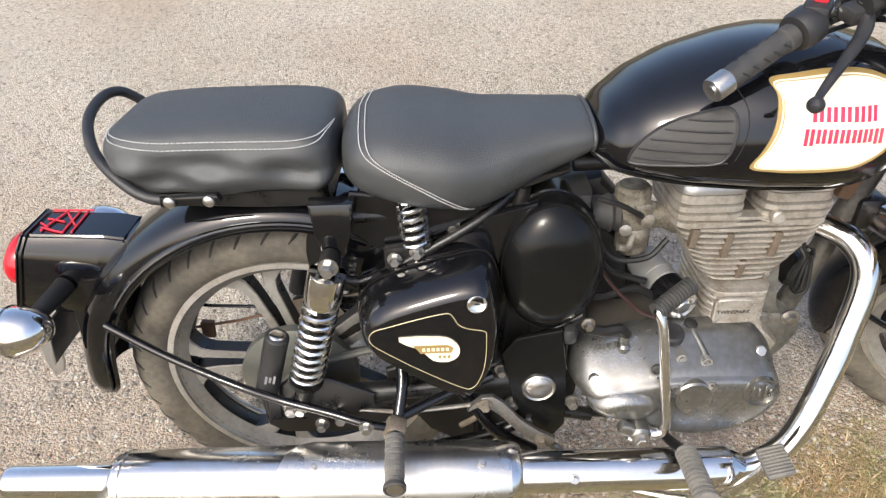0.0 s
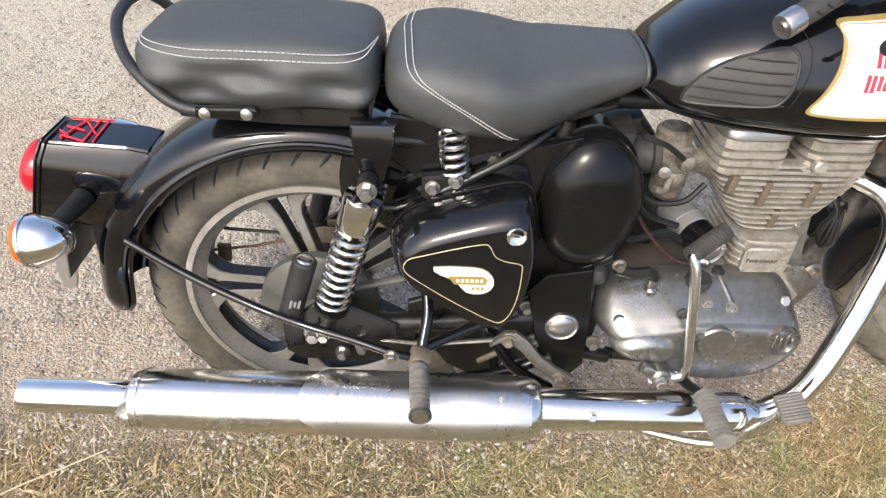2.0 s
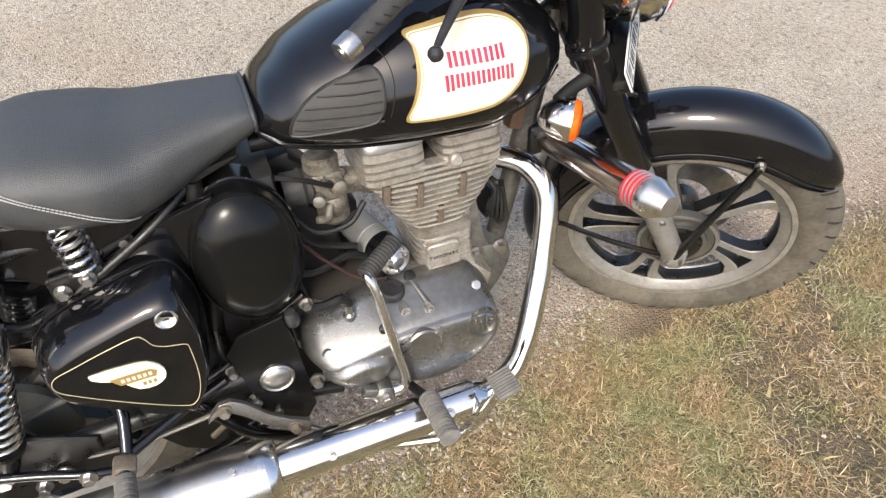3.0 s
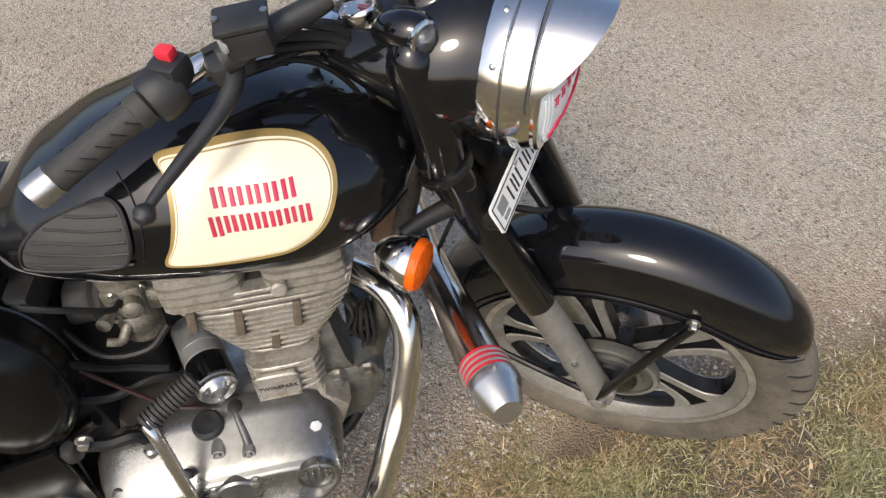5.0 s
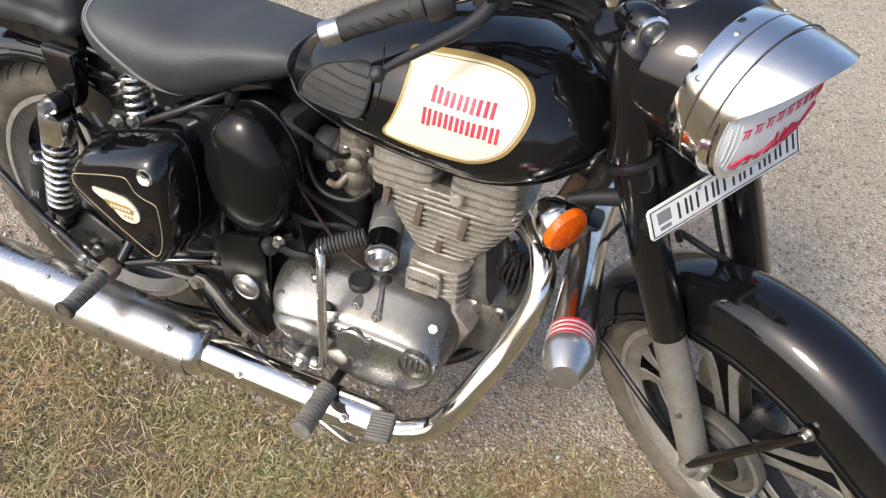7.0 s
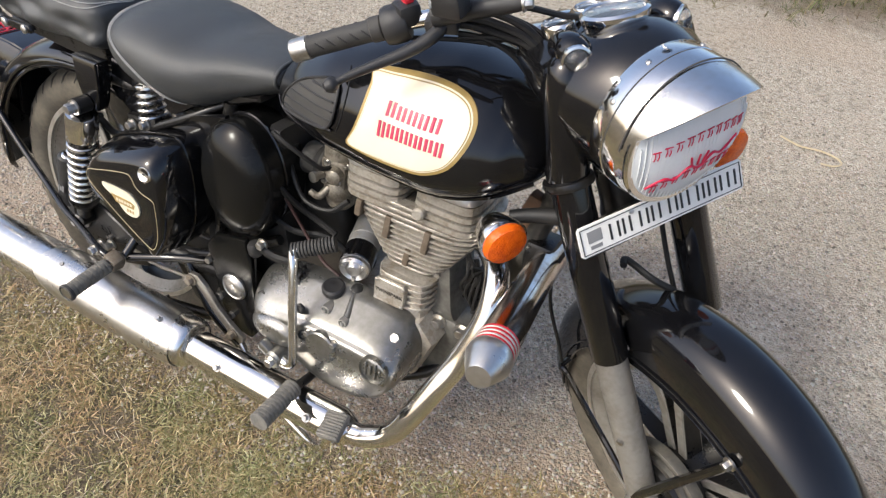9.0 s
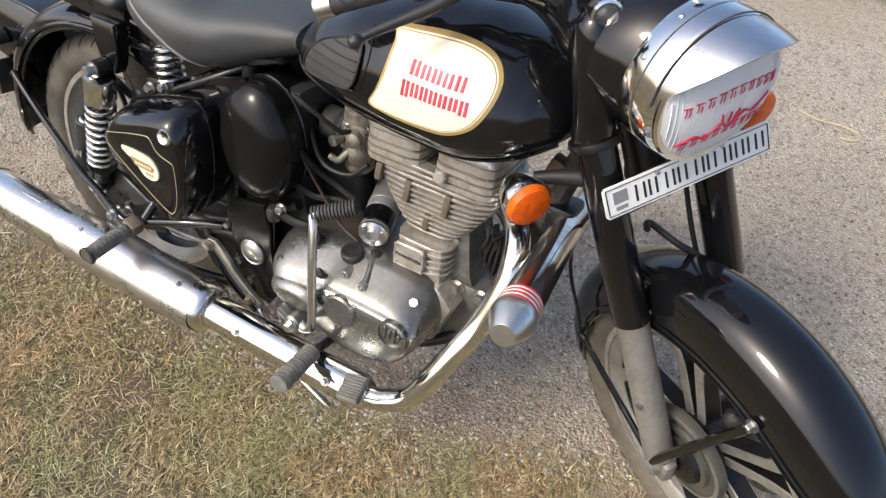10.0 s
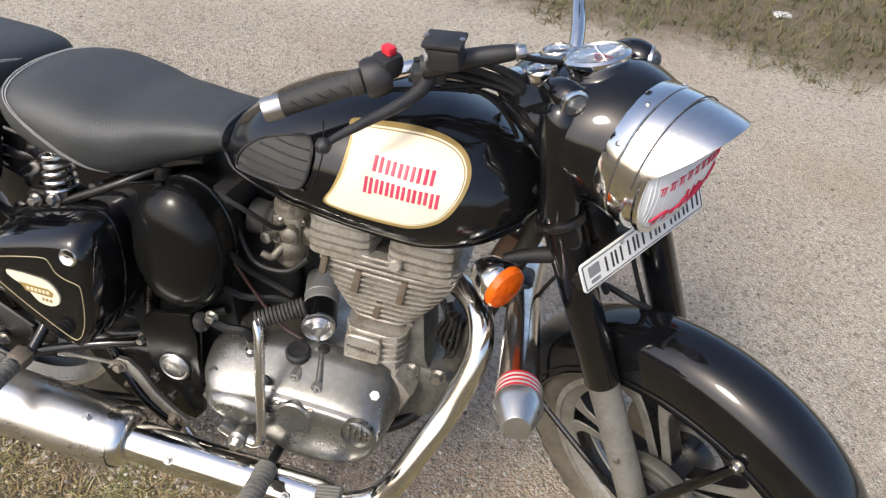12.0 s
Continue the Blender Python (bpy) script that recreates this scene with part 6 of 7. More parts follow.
# -- leg guard --
guard = part("leg_guard", tube([(1.020, 0.14, 0.600), (1.021, 0.0, 0.606), (1.028, -0.12, 0.618), (1.040, -0.255, 0.630), (1.042, -0.262, 0.631)], [0.027, 0.027, 0.028, 0.029, 0.029], 22), M["brown"], bike, "brown tinted chrome leg guard with red rings")
gd = Vector((0.09, -1, 0.09)).normalized()
g0 = Vector((1.040, -0.258, 0.630))
for k in range(4):
    part("red_ring", lathe([(0.0285, -0.0024), (0.0305, -0.0014), (0.0305, 0.0014), (0.0285, 0.0024)], g0 + gd * (0.004 + 0.0085 * k), gd, 28), M["redplastic"], guard, "bright red plastic ring")
    part("pale_ring", lathe([(0.0285, -0.0022), (0.0315, -0.0008), (0.0315, 0.0008), (0.0285, 0.0022)], g0 + gd * (0.0083 + 0.0085 * k), gd, 28), M["dullalu"], guard)
part("end_cap", lathe([(0.0295, 0.034), (0.0322, 0.036), (0.0322, 0.046), (0.0310, 0.049), (0.0180, 0.079), (0.0168, 0.0805), (0.0, 0.081)], g0, gd, 32), M["satin"], guard, "dull silver conical end cap")
part("guard_clamp", block((0.05, 0.06, 0.06), (1.005, 0.0, 0.612), None, 0.010), M["paint_dull"], guard)

# -- seat seams --
def seat_profile(stations, x):
    """Top, bottom and half width of a cushion at x, on the same smooth curve as its skin."""
    fine = glide([(s[0], s[1], s[2]) for s in stations], 8)
    wide = glide([(s[3], 0, 0) for s in stations], 8)
    return between([(v.x, v.y) for v in fine], x), between([(v.x, v.z) for v in fine], x), between([(v.x, w.x) for v, w in zip(fine, wide)], x)
def on_cushion(stations, x, ang, power, belly, off=0.0022):
    t, b, w = seat_profile(stations, x)
    zc = b + belly * (t - b)
    ca, sa = math.cos(ang), math.sin(ang)
    r = (abs(ca) ** power + abs(sa) ** power) ** (-1 / power)
    return Vector((x, (w + off) * r * ca, zc + ((t - zc + off) if sa > 0 else (zc - b + off)) * r * sa))
def seam(pts, parent, r=0.0009):
    """A row of single stitches along a line."""
    fine = glide(pts, 30)
    out = []
    k = 0
    while k + 3 < len(fine):
        out.append(tube([fine[k], fine[k + 3]], r, 4, smooth=False))
        k += 4
    return part("stitching", merge(*out), M["thread"], parent, "pale stitching")
for shift in (0.0, 0.010):
    line = []
    for x, a in ((0.160, 90), (0.163, 110), (0.166, 130), (0.170, 146), (0.180, 158), (0.200, 168), (0.225, 178), (0.255, 188), (0.285, 200), (0.312, 214), (0.330, 232)):
        line.append(on_cushion(SEAT, x + shift, radians(a), 2.5, 0.55))
    seam(line, rider_seat)
    seam([Vector((p.x, -p.y, p.z)) for p in line], rider_seat)
def pill_edge(dz):
    """The stitched edge round the top of the pillion seat, rising at its corners."""
    pts = []
    for x, lift in ((0.123, 40), (0.119, 22), (0.108, 8), (0.085, 2), (0.05, 0), (0.0, 0), (-0.06, 0), (-0.12, 0), (-0.165, 3), (-0.195, 10), (-0.210, 24), (-0.2165, 44)):
        pts.append(on_cushion(PILL, x, radians(144 - lift + dz * 1200 * (1 - lift / 90)), 4.0, 0.45))
    return pts
for dz in (0.0, 0.006):
    seam(pill_edge(dz), pillion_seat)
front_line = [on_cushion(SEAT, 0.514, radians(a), 2.5, 0.55) for a in (20, 50, 90, 130, 160, 190, 215)]
part("piping", tube(front_line, 0.0035, 8, 4), M["vinyl"], rider_seat, "black vinyl piping")
part("seat_pan", slab([(0.15, 0.700), (0.17, 0.725), (0.40, 0.728), (0.48, 0.752), (0.48, 0.74), (0.36, 0.70), (0.30, 0.69)], -0.085, 0.085, 0.004, 1), M["paint_dull"], rider_seat)
part("pillion_base", slab([(-0.17, 0.712), (-0.18, 0.735), (0.11, 0.738), (0.11, 0.70), (0.0, 0.705)], -0.09, 0.09, 0.006, 1), M["paint_dull"], pillion_seat)

# -- grab rail and rear stays --
rail = part("grab_rail", tube([(-0.055, -0.128, 0.744), (-0.115, -0.128, 0.742), (-0.160, -0.122, 0.750), (-0.205, -0.100, 0.776), (-0.243, -0.060, 0.800), (-0.268, 0.0, 0.824), (-0.270, 0.065, 0.836), (-0.253, 0.100, 0.832), (-0.225, 0.122, 0.800), (-0.18, 0.128, 0.765), (-0.12, 0.128, 0.744), (-0.055, 0.128, 0.744)], 0.0085, 14, 6), M["plastic"], bike, "black tubular grab rail behind the pillion seat")
for s in (-1, 1):
    part("rail_plate", slab([(-0.128, 0.736), (-0.126, 0.752), (-0.042, 0.754), (-0.036, 0.745), (-0.042, 0.738)], s * 0.126, s * 0.140, 0.003, 2), M["paint"], rail)
    for x in (-0.112, -0.054):
        part("rail_bolt", lathe([(0.009, 0), (0.0085, 0.004), (0.005, 0.006), (0.0, 0.006)], (x, s * 0.139, 0.745), (0, s, 0), 14), M["steel"], rail, "bright round bolt head")
part("stay_rod", tube([(-0.305, -0.104, 0.492), (-0.200, -0.130, 0.437), (-0.084, -0.160, 0.395), (0.000, -0.188, 0.383), (0.08, -0.206, 0.370), (0.144, -0.222, 0.358), (0.185, -0.222, 0.346)], 0.0075, 10, 5), M["paint"], bike, "thin glossy black stay from mudguard to foot rest")
part("stay_bolt", bolt((0.144, -0.228, 0.358), (0, -1, 0), 0.009, 0.010), M["steel"], bike, "dusty stay bolt")

# -- tail --
def tail_ring(x_top, z_top, x_low, z_low, w):
    """A chamfered upright section of the tail housing; its foot may stand further back than its head."""
    def at(u, y):
        return Vector((x_top + (x_low - x_top) * u, y, z_top + (z_low - z_top) * u))
    return [at(0.17, w), at(0.0, w * 0.72), at(0.0, -w * 0.72), at(0.17, -w), at(0.90, -w), at(1.0, -w * 0.85), at(1.0, w * 0.85), at(0.90, w)]
tb = skin([tail_ring(-0.255, 0.624, -0.30, 0.450, 0.055), tail_ring(-0.29, 0.632, -0.34, 0.470, 0.058), tail_ring(-0.418, 0.640, -0.474, 0.492, 0.058), tail_ring(-0.419, 0.645, -0.477, 0.487, 0.063), tail_ring(-0.426, 0.645, -0.484, 0.488, 0.063)])
bmesh.ops.bevel(tb, geom=tb.edges[:], offset=0.004, segments=2, affect="EDGES")
tail = part("tail_housing", tb, M["paint"], bike, "glossy black tail lamp housing with red painted marks")
TAIL, TAIL_D = Vector((-0.452, 0, 0.566)), Vector((-0.93, 0, 0.36)).normalized()
part("tail_lens", lathe([(0.050, 0.0), (0.052, 0.005), (0.050, 0.022), (0.041, 0.033), (0.022, 0.039), (0.0, 0.040)], TAIL, TAIL_D, 30), M["redlens"], tail, "red round tail lamp")
for (a0, b0), (a1, b1) in (((0.345, -0.034), (0.348, 0.040)), ((0.358, -0.036), (0.402, -0.020)), ((0.360, -0.036), (0.362, 0.040)), ((0.372, 0.0), (0.405, 0.010)), ((0.340, 0.041), (0.410, 0.038)), ((0.398, -0.03), (0.382, 0.040)), ((0.390, -0.02), (0.410, -0.005)), ((0.350, -0.010), (0.380, 0.030))):
    p0, p1 = Vector((-a0, b0, 0.6345 + (a0 - 0.29) * 0.0625)), Vector((-a1, b1, 0.6345 + (a1 - 0.29) * 0.0625))
    part("painted_mark", tube([p0, (p0 + p1) / 2, p1], 0.0019, 5, smooth=False), M["redplastic"], tail, "red painted stroke")
for s in (-1, 1):
    indicator((-0.412, s * 0.165, 0.534), (-1, s * 0.03, -0.08), None, [(-0.395, s * 0.135, 0.537), (-0.385, s * 0.110, 0.543), (-0.375, s * 0.060, 0.548)], "chrome rear indicator with orange lens", 1.18)
part("plate_hanger", slab([(-0.385, 0.50), (-0.350, 0.47), (-0.372, 0.36), (-0.400, 0.365)], -0.055, 0.055, 0.004, 1), M["paint_dull"], bike, "black number plate hanger")
rear_plate = part("rear_plate", block((0.006, 0.15, 0.095), (-0.440, 0.0, 0.425), Euler((0, 0.20, 0)).to_matrix(), 0.002), M["plastic"], bike, "rear number plate with pale rim")
for y in (-0.075, 0.075):
    part("plate_rim", block((0.008, 0.005, 0.097), (-0.440, y, 0.425), Euler((0, 0.20, 0)).to_matrix(), 0.002), M["dullalu"], rear_plate)

# -- side box trim --
def on_box(x, z, y=-0.2235):
    return Vector((x, y, z))
STRIPE = [(0.168, 0.535), (0.172, 0.556), (0.200, 0.566), (0.240, 0.578), (0.283, 0.588), (0.294, 0.582), (0.302, 0.566), (0.318, 0.557), (0.340, 0.552), (0.344, 0.540), (0.342, 0.490), (0.334, 0.455), (0.322, 0.435), (0.305, 0.436), (0.250, 0.470), (0.195, 0.510)]
part("pinstripe", tube([on_box(x, z, -0.2226) for x, z in STRIPE], 0.0007, 5, 4, loop=True), M["stripe"], toolbox, "thin gold pinstripe")
badge = part("badge", slab([(0.211, 0.545), (0.272, 0.545), (0.292, 0.538), (0.303, 0.522), (0.300, 0.504), (0.284, 0.494), (0.262, 0.497), (0.250, 0.512), (0.240, 0.524), (0.222, 0.530)], -0.2215, -0.2255, 0.0008, 1, 2), M["cream"], toolbox, "cream and gold winged badge")
part("badge_bar", slab([(0.232, 0.530), (0.285, 0.530), (0.294, 0.524), (0.290, 0.514), (0.243, 0.514), (0.238, 0.522)], -0.2255, -0.2264, 0.0004, 1), M["gold"], badge, "gold bar across the badge")
for k in range(6):
    part("badge_mark", block((0.0045, 0.0008, 0.006), (0.248 + 0.0072 * k, -0.2266, 0.522), None, 0), M["cream"], badge)
for k in range(3):
    part("badge_mark", block((0.004, 0.0008, 0.006), (0.272 + 0.007 * k, -0.2258, 0.506), None, 0), M["gold"], badge)
lock_ = part("lock", lathe([(0.028, -0.012), (0.027, 0.0), (0.023, 0.003), (0.017, 0.003)], (0.328, -0.212, 0.600), (0.1, -1, 0.25), 28), M["paint"], toolbox, "chrome key lock in a round recess")
part("lock_barrel", lathe([(0.0155, 0.0), (0.0155, 0.006), (0.0125, 0.009), (0.009, 0.0075), (0.0, 0.0075)], (0.330, -0.2155, 0.602), (0.1, -1, 0.25), 24), M["chrome_worn"], toolbox)
part("key_slot", block((0.008, 0.001, 0.002), (0.3305, -0.2235, 0.604), None, 0), M["ink"], toolbox)
part("box_seam", tube([(x, -0.150, z) for x, z in [(a * 0.98 + 0.26 * 0.02, b * 0.995 + 0.003) for a, b in BOX]], 0.0022, 6, 3, loop=True), M["paint"], toolbox)
part("air_seam", tube(air_ring(-0.085, 1.01)[::2], 0.003, 6, 2, loop=True), M["paint"], air_box)

# -- silencer trim --
def on_pipe(x, a, r=0.0572):
    zc = between([(-0.30, 0.241), (-0.15, 0.238), (0.05, 0.234), (0.22, 0.230), (0.35, 0.228), (0.40, 0.226)], x)
    return Vector((x, -0.2283 - r * math.sin(radians(a)), zc + r * math.cos(radians(a))))
COVER_EDGE = [(0, -0.004), (20, -0.012), (45, -0.022), (68, -0.012), (90, 0.015), (110, 0.055), (132, 0.092), (160, 0.110), (200, 0.115), (270, 0.09), (330, 0.02), (360, -0.004)]
rings = []
for k in range(9):
    u = k / 8
    ring = []
    for j in range(64):
        a = 360 * j / 64
        x = between(COVER_EDGE, a) * (1 - u) + 0.384 * u
        ring.append(on_pipe(x, a, (0.0555, 0.0592, 0.0592, 0.0592, 0.0592, 0.0592, 0.0590, 0.0585, 0.0540)[k]))
    rings.append(ring)
rings[1] = [on_pipe(between(COVER_EDGE, 360 * j / 64) + 0.002, 360 * j / 64, 0.0592) for j in range(64)]
part("silencer_cover", skin(rings, caps=False), M["satin"], muffler, "satin chrome front cover with curved edge", None, 50)
for x, z, y in ((0.255, 0.212, -0.2795), (0.05, 0.285, -0.250), (0.335, 0.283, -0.250)):
    part("cover_screw", bolt((x, y, z), (0, y + 0.2288, z - 0.2335), 0.0055, 0.005), M["steel"], muffler)
for x in (0.493, 0.712):
    part("cover_screw", bolt((x, -0.2555, 0.243), (0, -0.8, 0.5), 0.006, 0.006), M["steel"], shield)
part("silencer_step", lathe([(0.050, -0.003), (0.0535, -0.002), (0.0535, 0.002), (0.050, 0.003)], (-0.288, -0.230, 0.241), (-1, 0, 0.02), 30), M["chrome_worn"], muffler)
part("tip_bore", lathe([(0.025, 0.0), (0.025, 0.004), (0.0, 0.0045)], (-0.4945, -0.230, 0.246), (-1, 0, 0.02), 22), M["shadow"], muffler)
# -- side stand on the far side --
part("side_stand", tube([(0.50, 0.11, 0.27), (0.51, 0.17, 0.15), (0.515, 0.222, 0.045), (0.53, 0.230, 0.040)], 0.011, 10), M["paint_dull"], bike, "black side stand")

# ---- loose stones and grass ----
def island_material(name, ramp_rows, rough=0.85, patchy=False):
    m = bpy.data.materials.new(name)
    m.use_nodes = True
    n, l = m.node_tree.nodes, m.node_tree.links
    p = n["Principled BSDF"]
    p.inputs["Roughness"].default_value, p.inputs["Specular IOR Level"].default_value = rough, 0.3
    g, r = n.new("ShaderNodeNewGeometry"), n.new("ShaderNodeValToRGB")
    while len(r.color_ramp.elements) < len(ramp_rows):
        r.color_ramp.elements.new(0.5)
    for e, (pos, col) in zip(r.color_ramp.elements, ramp_rows):
        e.position, e.color = pos, (*col, 1)
    l.new(g.outputs["Random Per Island"], r.inputs[0])
    t, mix = n.new("ShaderNodeTexNoise"), n.new("ShaderNodeMix")
    t.inputs["Scale"].default_value, t.inputs["Detail"].default_value = 180, 3
    mix.data_type, mix.blend_type = "RGBA", "MULTIPLY"
    mix.inputs["Factor"].default_value = 0.5
    l.new(g.outputs["Position"], t.inputs["Vector"])
    l.new(r.outputs[0], mix.inputs["A"])
    l.new(t.outputs["Color"], mix.inputs["B"])
    colour = mix.outputs["Result"]
    if patchy:
        wide, span_, tint, both = n.new("ShaderNodeTexNoise"), n.new("ShaderNodeMapRange"), n.new("ShaderNodeMix"), n.new("ShaderNodeMix")
        wide.inputs["Scale"].default_value, wide.inputs["Detail"].default_value = 4.5, 4
        span_.inputs["From Min"].default_value, span_.inputs["From Max"].default_value = 0.42, 0.62
        tint.data_type = both.data_type = "RGBA"
        both.blend_type, both.inputs["Factor"].default_value = "MULTIPLY", 1.0
        tint.inputs["A"].default_value, tint.inputs["B"].default_value = (1.16, 1.02, 0.88, 1), (0.92, 1.03, 0.82, 1)
        l.new(g.outputs["Position"], wide.inputs["Vector"])
        l.new(wide.outputs["Fac"], span_.inputs["Value"])
        l.new(span_.outputs[0], tint.inputs["Factor"])
        l.new(colour, both.inputs["A"])
        l.new(tint.outputs["Result"], both.inputs["B"])
        colour = both.outputs["Result"]
    l.new(colour, p.inputs["Base Color"])
    return m

def scatter(name, verts, faces, material, label, category):
    mesh = bpy.data.meshes.new(name)
    mesh.from_pydata(verts.reshape(-1, 3).tolist(), [], faces.tolist())
    mesh.materials.append(material)
    return tagged(new(name, mesh), label, category, kind="stuff")

rng = np.random.default_rng(4)
def clear_of_wheels(x, y):
    """False on the two spots where the tyres stand."""
    return ((x - 0.0) ** 2 + ((y + 0.02) * 2.0) ** 2 > 0.012) & ((x - 1.33) ** 2 + ((y + 0.02) * 2.0) ** 2 > 0.012)
def heights(x, y):
    return np.array([ground_height(a, b) for a, b in zip(x, y)])
EDGE_X = np.linspace(-3, 5, 400)
EDGE_Y = np.array([edge_of_grass(x) for x in EDGE_X])

def stones(count, x0, x1, y0, y1, lo, hi, keep):
    x, y = rng.uniform(x0, x1, count), rng.uniform(y0, y1, count)
    edge = np.interp(x, EDGE_X, EDGE_Y)
    k = (clear_of_wheels(x, y)) & (rng.random(count) < keep(x, y, edge))
    x, y = x[k], y[k]
    n = len(x)
    base = np.array([(1, 0, 0), (-1, 0, 0), (0, 1, 0), (0, -1, 0), (0, 0, 1), (0, 0, -1), (0.6, 0.6, 0.45), (-0.6, 0.55, 0.5), (-0.5, -0.65, 0.45), (0.6, -0.55, 0.5)])
    tri = np.array([(0, 6, 9), (6, 0, 2), (6, 2, 7), (7, 2, 1), (7, 1, 8), (8, 1, 3), (8, 3, 9), (9, 3, 0), (6, 4, 9), (7, 4, 6), (8, 4, 7), (9, 4, 8)])
    size = lo + (hi - lo) * rng.random(n) ** 2.6
    jig = 1 + rng.uniform(-0.25, 0.25, (n, len(base), 1))
    squash = np.stack([rng.uniform(0.8, 1.25, n), rng.uniform(0.7, 1.0, n), rng.uniform(0.45, 0.75, n)], -1)
    v = base[None] * jig * squash[:, None] * size[:, None, None]
    a = rng.uniform(0, 2 * math.pi, n)
    c, s = np.cos(a)[:, None], np.sin(a)[:, None]
    v = np.stack([v[..., 0] * c - v[..., 1] * s, v[..., 0] * s + v[..., 1] * c, v[..., 2]], -1)
    v += np.stack([x, y, heights(x, y) + size * 0.25], -1)[:, None]
    f = (tri[None] + (np.arange(n) * len(base))[:, None, None]).reshape(-1, 3)
    return v, f

STONE = island_material("pebble_colours", [(0.0, (0.14, 0.119, 0.092)), (0.20, (0.58, 0.515, 0.42)), (0.40, (0.35, 0.285, 0.215)), (0.58, (0.66, 0.60, 0.50)), (0.74, (0.18, 0.152, 0.118)), (0.90, (0.74, 0.69, 0.60)), (1.0, (0.47, 0.355, 0.26))], 0.8)
scatter("gravel", *stones(300000, -2.2, 3.6, -0.5, 2.8, 0.0022, 0.0062, lambda x, y, e: np.clip(1.0 - (e - y) * 6.0, 0.03, 1) * np.clip(1.45 - np.hypot((x - 0.6) * 0.9, y - 0.3) * 0.66, 0.03, 1)), STONE, "loose gravel of mixed grey and tan stones", "gravel")
scatter("pebbles", *stones(900, -2.2, 3.4, -0.8, 2.6, 0.005, 0.010, lambda x, y, e: np.clip(0.7 - (e - y) * 4.0, 0.03, 0.7)), STONE, "scattered larger pebbles", "pebbles")

def blades(count, x0, x1, y0, y1, keep, lo, hi, tilt, width=0.0016, near=False):
    """Thin bent blades, each two triangles and a tip, most of them lying over."""
    cx, cy = rng.uniform(x0, x1, count // 6), rng.uniform(y0, y1, count // 6)
    if near:
        half = len(cx) * 3 // 4
        cx[:half], cy[:half] = rng.uniform(-1.3, 2.7, half), 0.05 - np.abs(rng.normal(0, 0.62, half))
    x = np.repeat(cx, 6) + rng.normal(0, 0.012, len(cx) * 6)
    y = np.repeat(cy, 6) + rng.normal(0, 0.012, len(cx) * 6)
    edge = np.interp(x, EDGE_X, EDGE_Y)
    k = clear_of_wheels(x, y) & (rng.random(len(x)) < keep(x, y, edge))
    x, y = x[k], y[k]
    n = len(x)
    length = lo + (hi - lo) * rng.random(n) ** 2
    a = rng.uniform(0, 2 * math.pi, n)
    lean = np.radians(rng.uniform(*tilt, n))
    d = np.stack([np.cos(a) * np.sin(lean), np.sin(a) * np.sin(lean), np.cos(lean)], -1)
    side = np.stack([-np.sin(a), np.cos(a), np.zeros(n)], -1) * (width * rng.uniform(0.6, 1.3, n))[:, None]
    o = np.stack([x, y, heights(x, y) - 0.001], -1)
    bend = np.stack([np.cos(a), np.sin(a), np.full(n, -0.55)], -1) * (length * 0.28)[:, None]
    mid = o + d * (length * 0.55)[:, None]
    tip = o + d * length[:, None] + bend
    tip[:, 2] = np.maximum(tip[:, 2], o[:, 2] + 0.003)
    v = np.stack([o - side, o + side, mid + side * 0.8, mid - side * 0.8, tip], 1)
    f = np.array([(0, 1, 2), (0, 2, 3), (3, 2, 4)])
    f = (f[None] + (np.arange(n) * 5)[:, None, None]).reshape(-1, 3)
    return v, f

GRASS = island_material("dry_grass_colours", [(0.0, (0.60, 0.505, 0.330)), (0.20, (0.335, 0.265, 0.152)), (0.38, (0.172, 0.161, 0.072)), (0.54, (0.435, 0.337, 0.195)), (0.68, (0.116, 0.127, 0.048)), (0.82, (0.745, 0.64, 0.44)), (1.0, (0.232, 0.156, 0.086))], 0.75, True)
def turf(x, y, e):
    patch = np.array([0.62 + 0.9 * noise.noise((a * 2.3, b * 2.3, 7)) + 0.5 * noise.noise((a * 7, b * 7, 2)) for a, b in zip(x, y)])
    away = np.hypot((x - 0.7) * 0.80, y + 0.35)
    return np.clip((e - y + 0.05) * 5.0, 0.0, 1) * np.clip(patch, 0.16, 1) * np.clip(2.1 - away * 1.1, 0.05, 1)
scatter("dry_grass", *blades(520000, -2.6, 4.2, -2.2, 0.05, turf, 0.009, 0.036, (40, 88), 0.0013, True), GRASS, "short trampled dry grass with green tufts", "grass")
def meadow(x, y, e):
    return np.clip((e - y) * 2.0, 0, 1) * np.clip(np.hypot(x - 0.7, y + 0.4) - 0.7, 0.0, 1) * np.clip(1.6 - np.hypot(x - 0.7, y) * 0.22, 0.0, 1)
scatter("verge_turf", *blades(150000, -6.0, 7.5, -6.0, 0.0, meadow, 0.02, 0.06, (40, 86), 0.004), GRASS, "dry trampled turf spreading away from the yard", "grass")
scatter("dead_leaves", *blades(9000, -1.5, 2.9, -1.05, 0.25, lambda x, y, e: np.clip((e - y + 0.2) * 2, 0, 0.8), 0.014, 0.075, (76, 89), 0.0012), island_material("straw_colours", [(0.0, (0.62, 0.52, 0.36)), (0.5, (0.76, 0.67, 0.49)), (1.0, (0.42, 0.30, 0.18))], 0.7), "scattered pale straw", "straw")

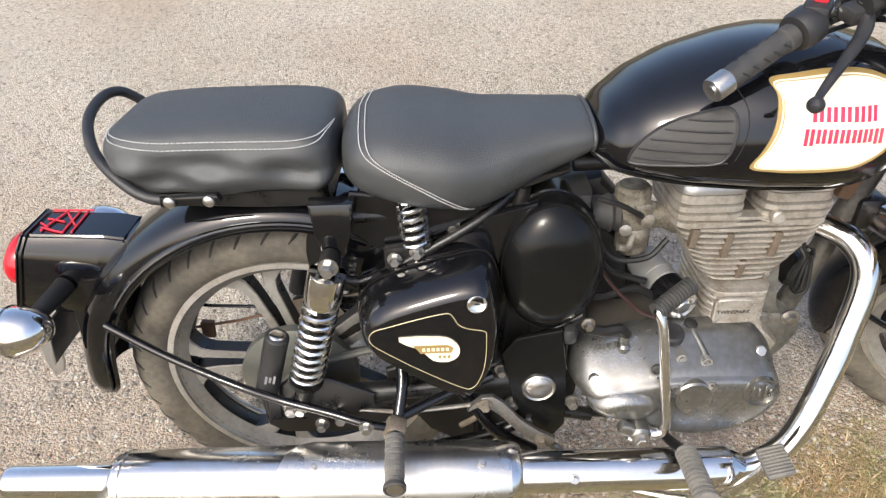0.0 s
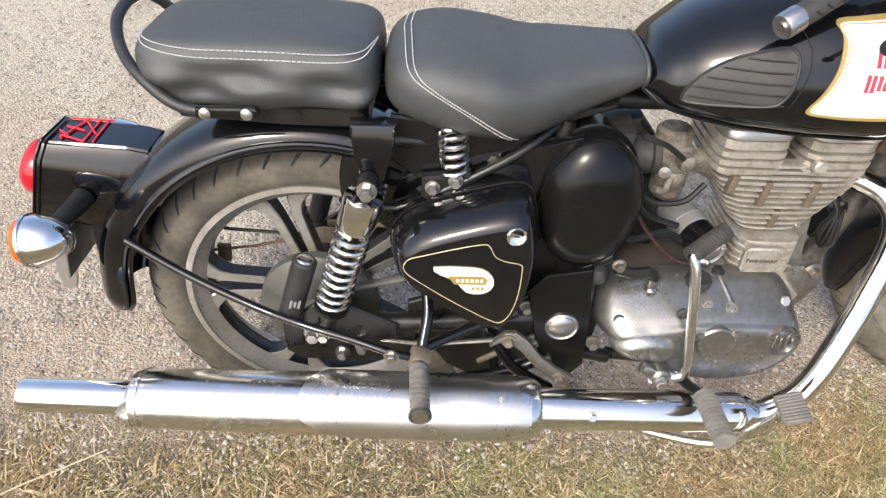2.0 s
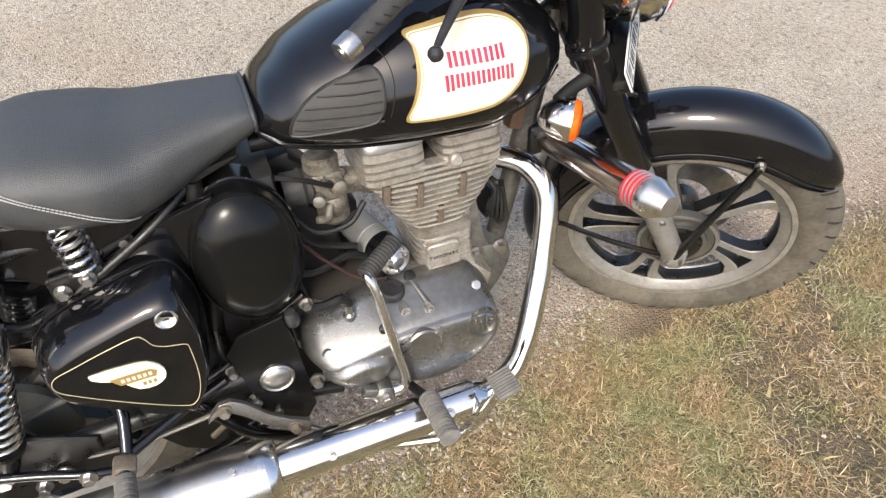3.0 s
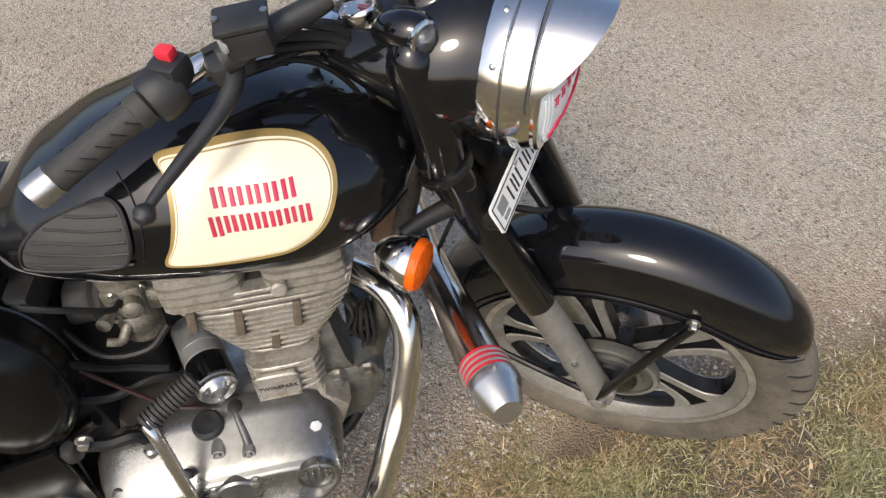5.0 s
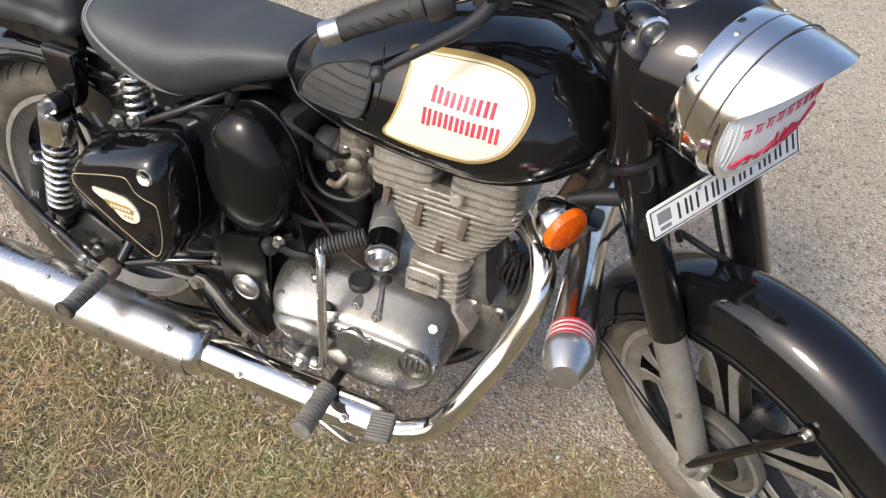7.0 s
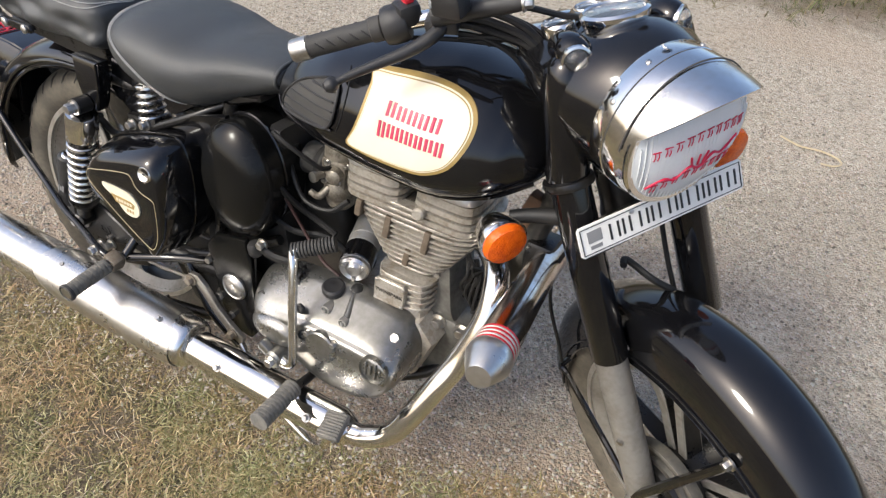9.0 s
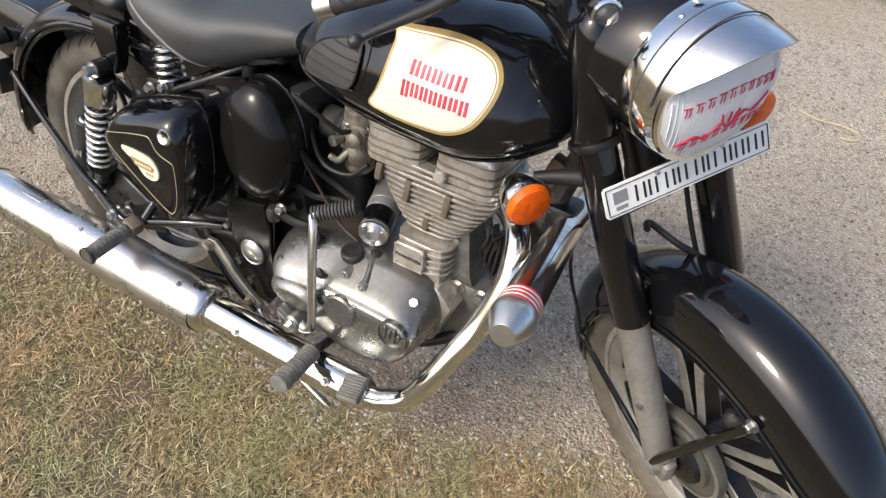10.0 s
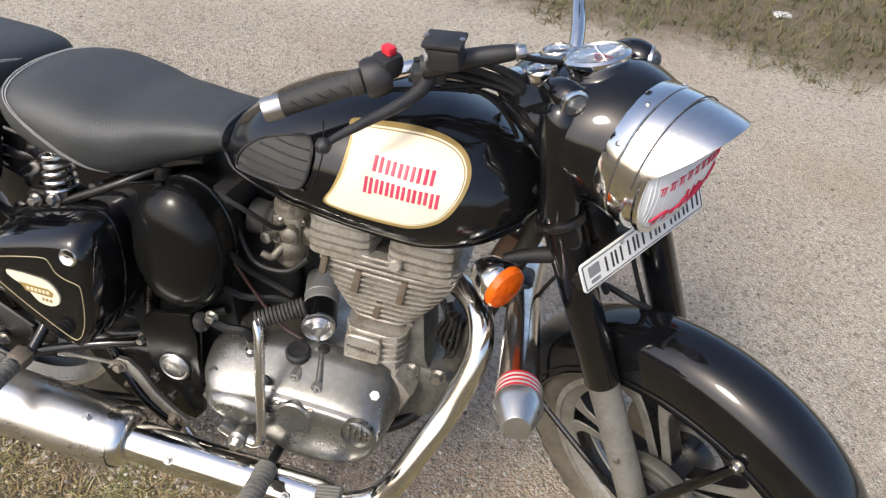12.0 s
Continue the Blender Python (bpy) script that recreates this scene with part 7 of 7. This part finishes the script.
# far verge: rough tufts and leafy weeds along the other side of the yard
def far(x, y, e):
    line = 2.72 - 0.08 * (x - 0.6) + 0.12 * np.sin(x * 5.1) + 0.08 * np.sin(x * 13)
    return np.clip((y - line) * 2.5, 0, 1)
scatter("verge_grass", *blades(60000, -1.5, 6.0, 2.6, 6.5, far, 0.03, 0.13, (20, 80), 0.003), island_material("verge_colours", [(0.0, (0.13, 0.15, 0.05)), (0.3, (0.22, 0.18, 0.09)), (0.6, (0.10, 0.125, 0.045)), (0.85, (0.32, 0.25, 0.13)), (1.0, (0.17, 0.12, 0.07))], 0.8), "rough dark verge grass and weeds", "grass")
def litter(x, y, size, turn):
    bm = bmesh.new()
    pts = [(-1, -0.7), (0.9, -0.8), (1.1, 0.5), (0.1, 0.9), (-0.9, 0.6)]
    top = [bm.verts.new((a * size, b * size, 0.006 + 0.012 * ((a * b) % 0.7))) for a, b in pts]
    low = [bm.verts.new((a * size, b * size, 0.0)) for a, b in pts]
    bm.faces.new(top)
    bm.faces.new(low[::-1])
    for i in range(5):
        bm.faces.new((low[i], low[(i + 1) % 5], top[(i + 1) % 5], top[i]))
    ob = obj("litter", bm, M["white"], None, "", Matrix.Translation((x, y, ground_height(x, y) + 0.004)) @ Matrix.Rotation(turn, 4, "Z"))
    return tagged(ob, "crumpled pale scrap of paper on the verge", "litter", "verge litter")
litter(2.12, 3.52, 0.05, 0.4)
litter(2.78, 3.45, 0.07, 1.2)

def stalk(points):
    ob = obj("straw_stalk", tube(points, 0.0016, 6, 4), M["straw"])
    return tagged(ob, "long pale dry straw lying on the turf", "straw")
stalk([(-0.709, -0.328, 0.012), (-0.622, -0.267, 0.014), (-0.537, -0.221, 0.013), (-0.460, -0.178, 0.012)])
stalk([(-0.640, -0.345, 0.010), (-0.606, -0.318, 0.012), (-0.575, -0.300, 0.010)])

def cord(points):
    ob = obj("cord", tube([(x, y, ground_height(x, y) + 0.006) for x, y in points], 0.0035, 8, 6), M["straw"])
    return tagged(ob, "short frayed pale cord lying on the gravel", "cord")
cord([(1.36, 1.69), (1.43, 1.66), (1.50, 1.665), (1.555, 1.65), (1.575, 1.62), (1.55, 1.590), (1.51, 1.585)])
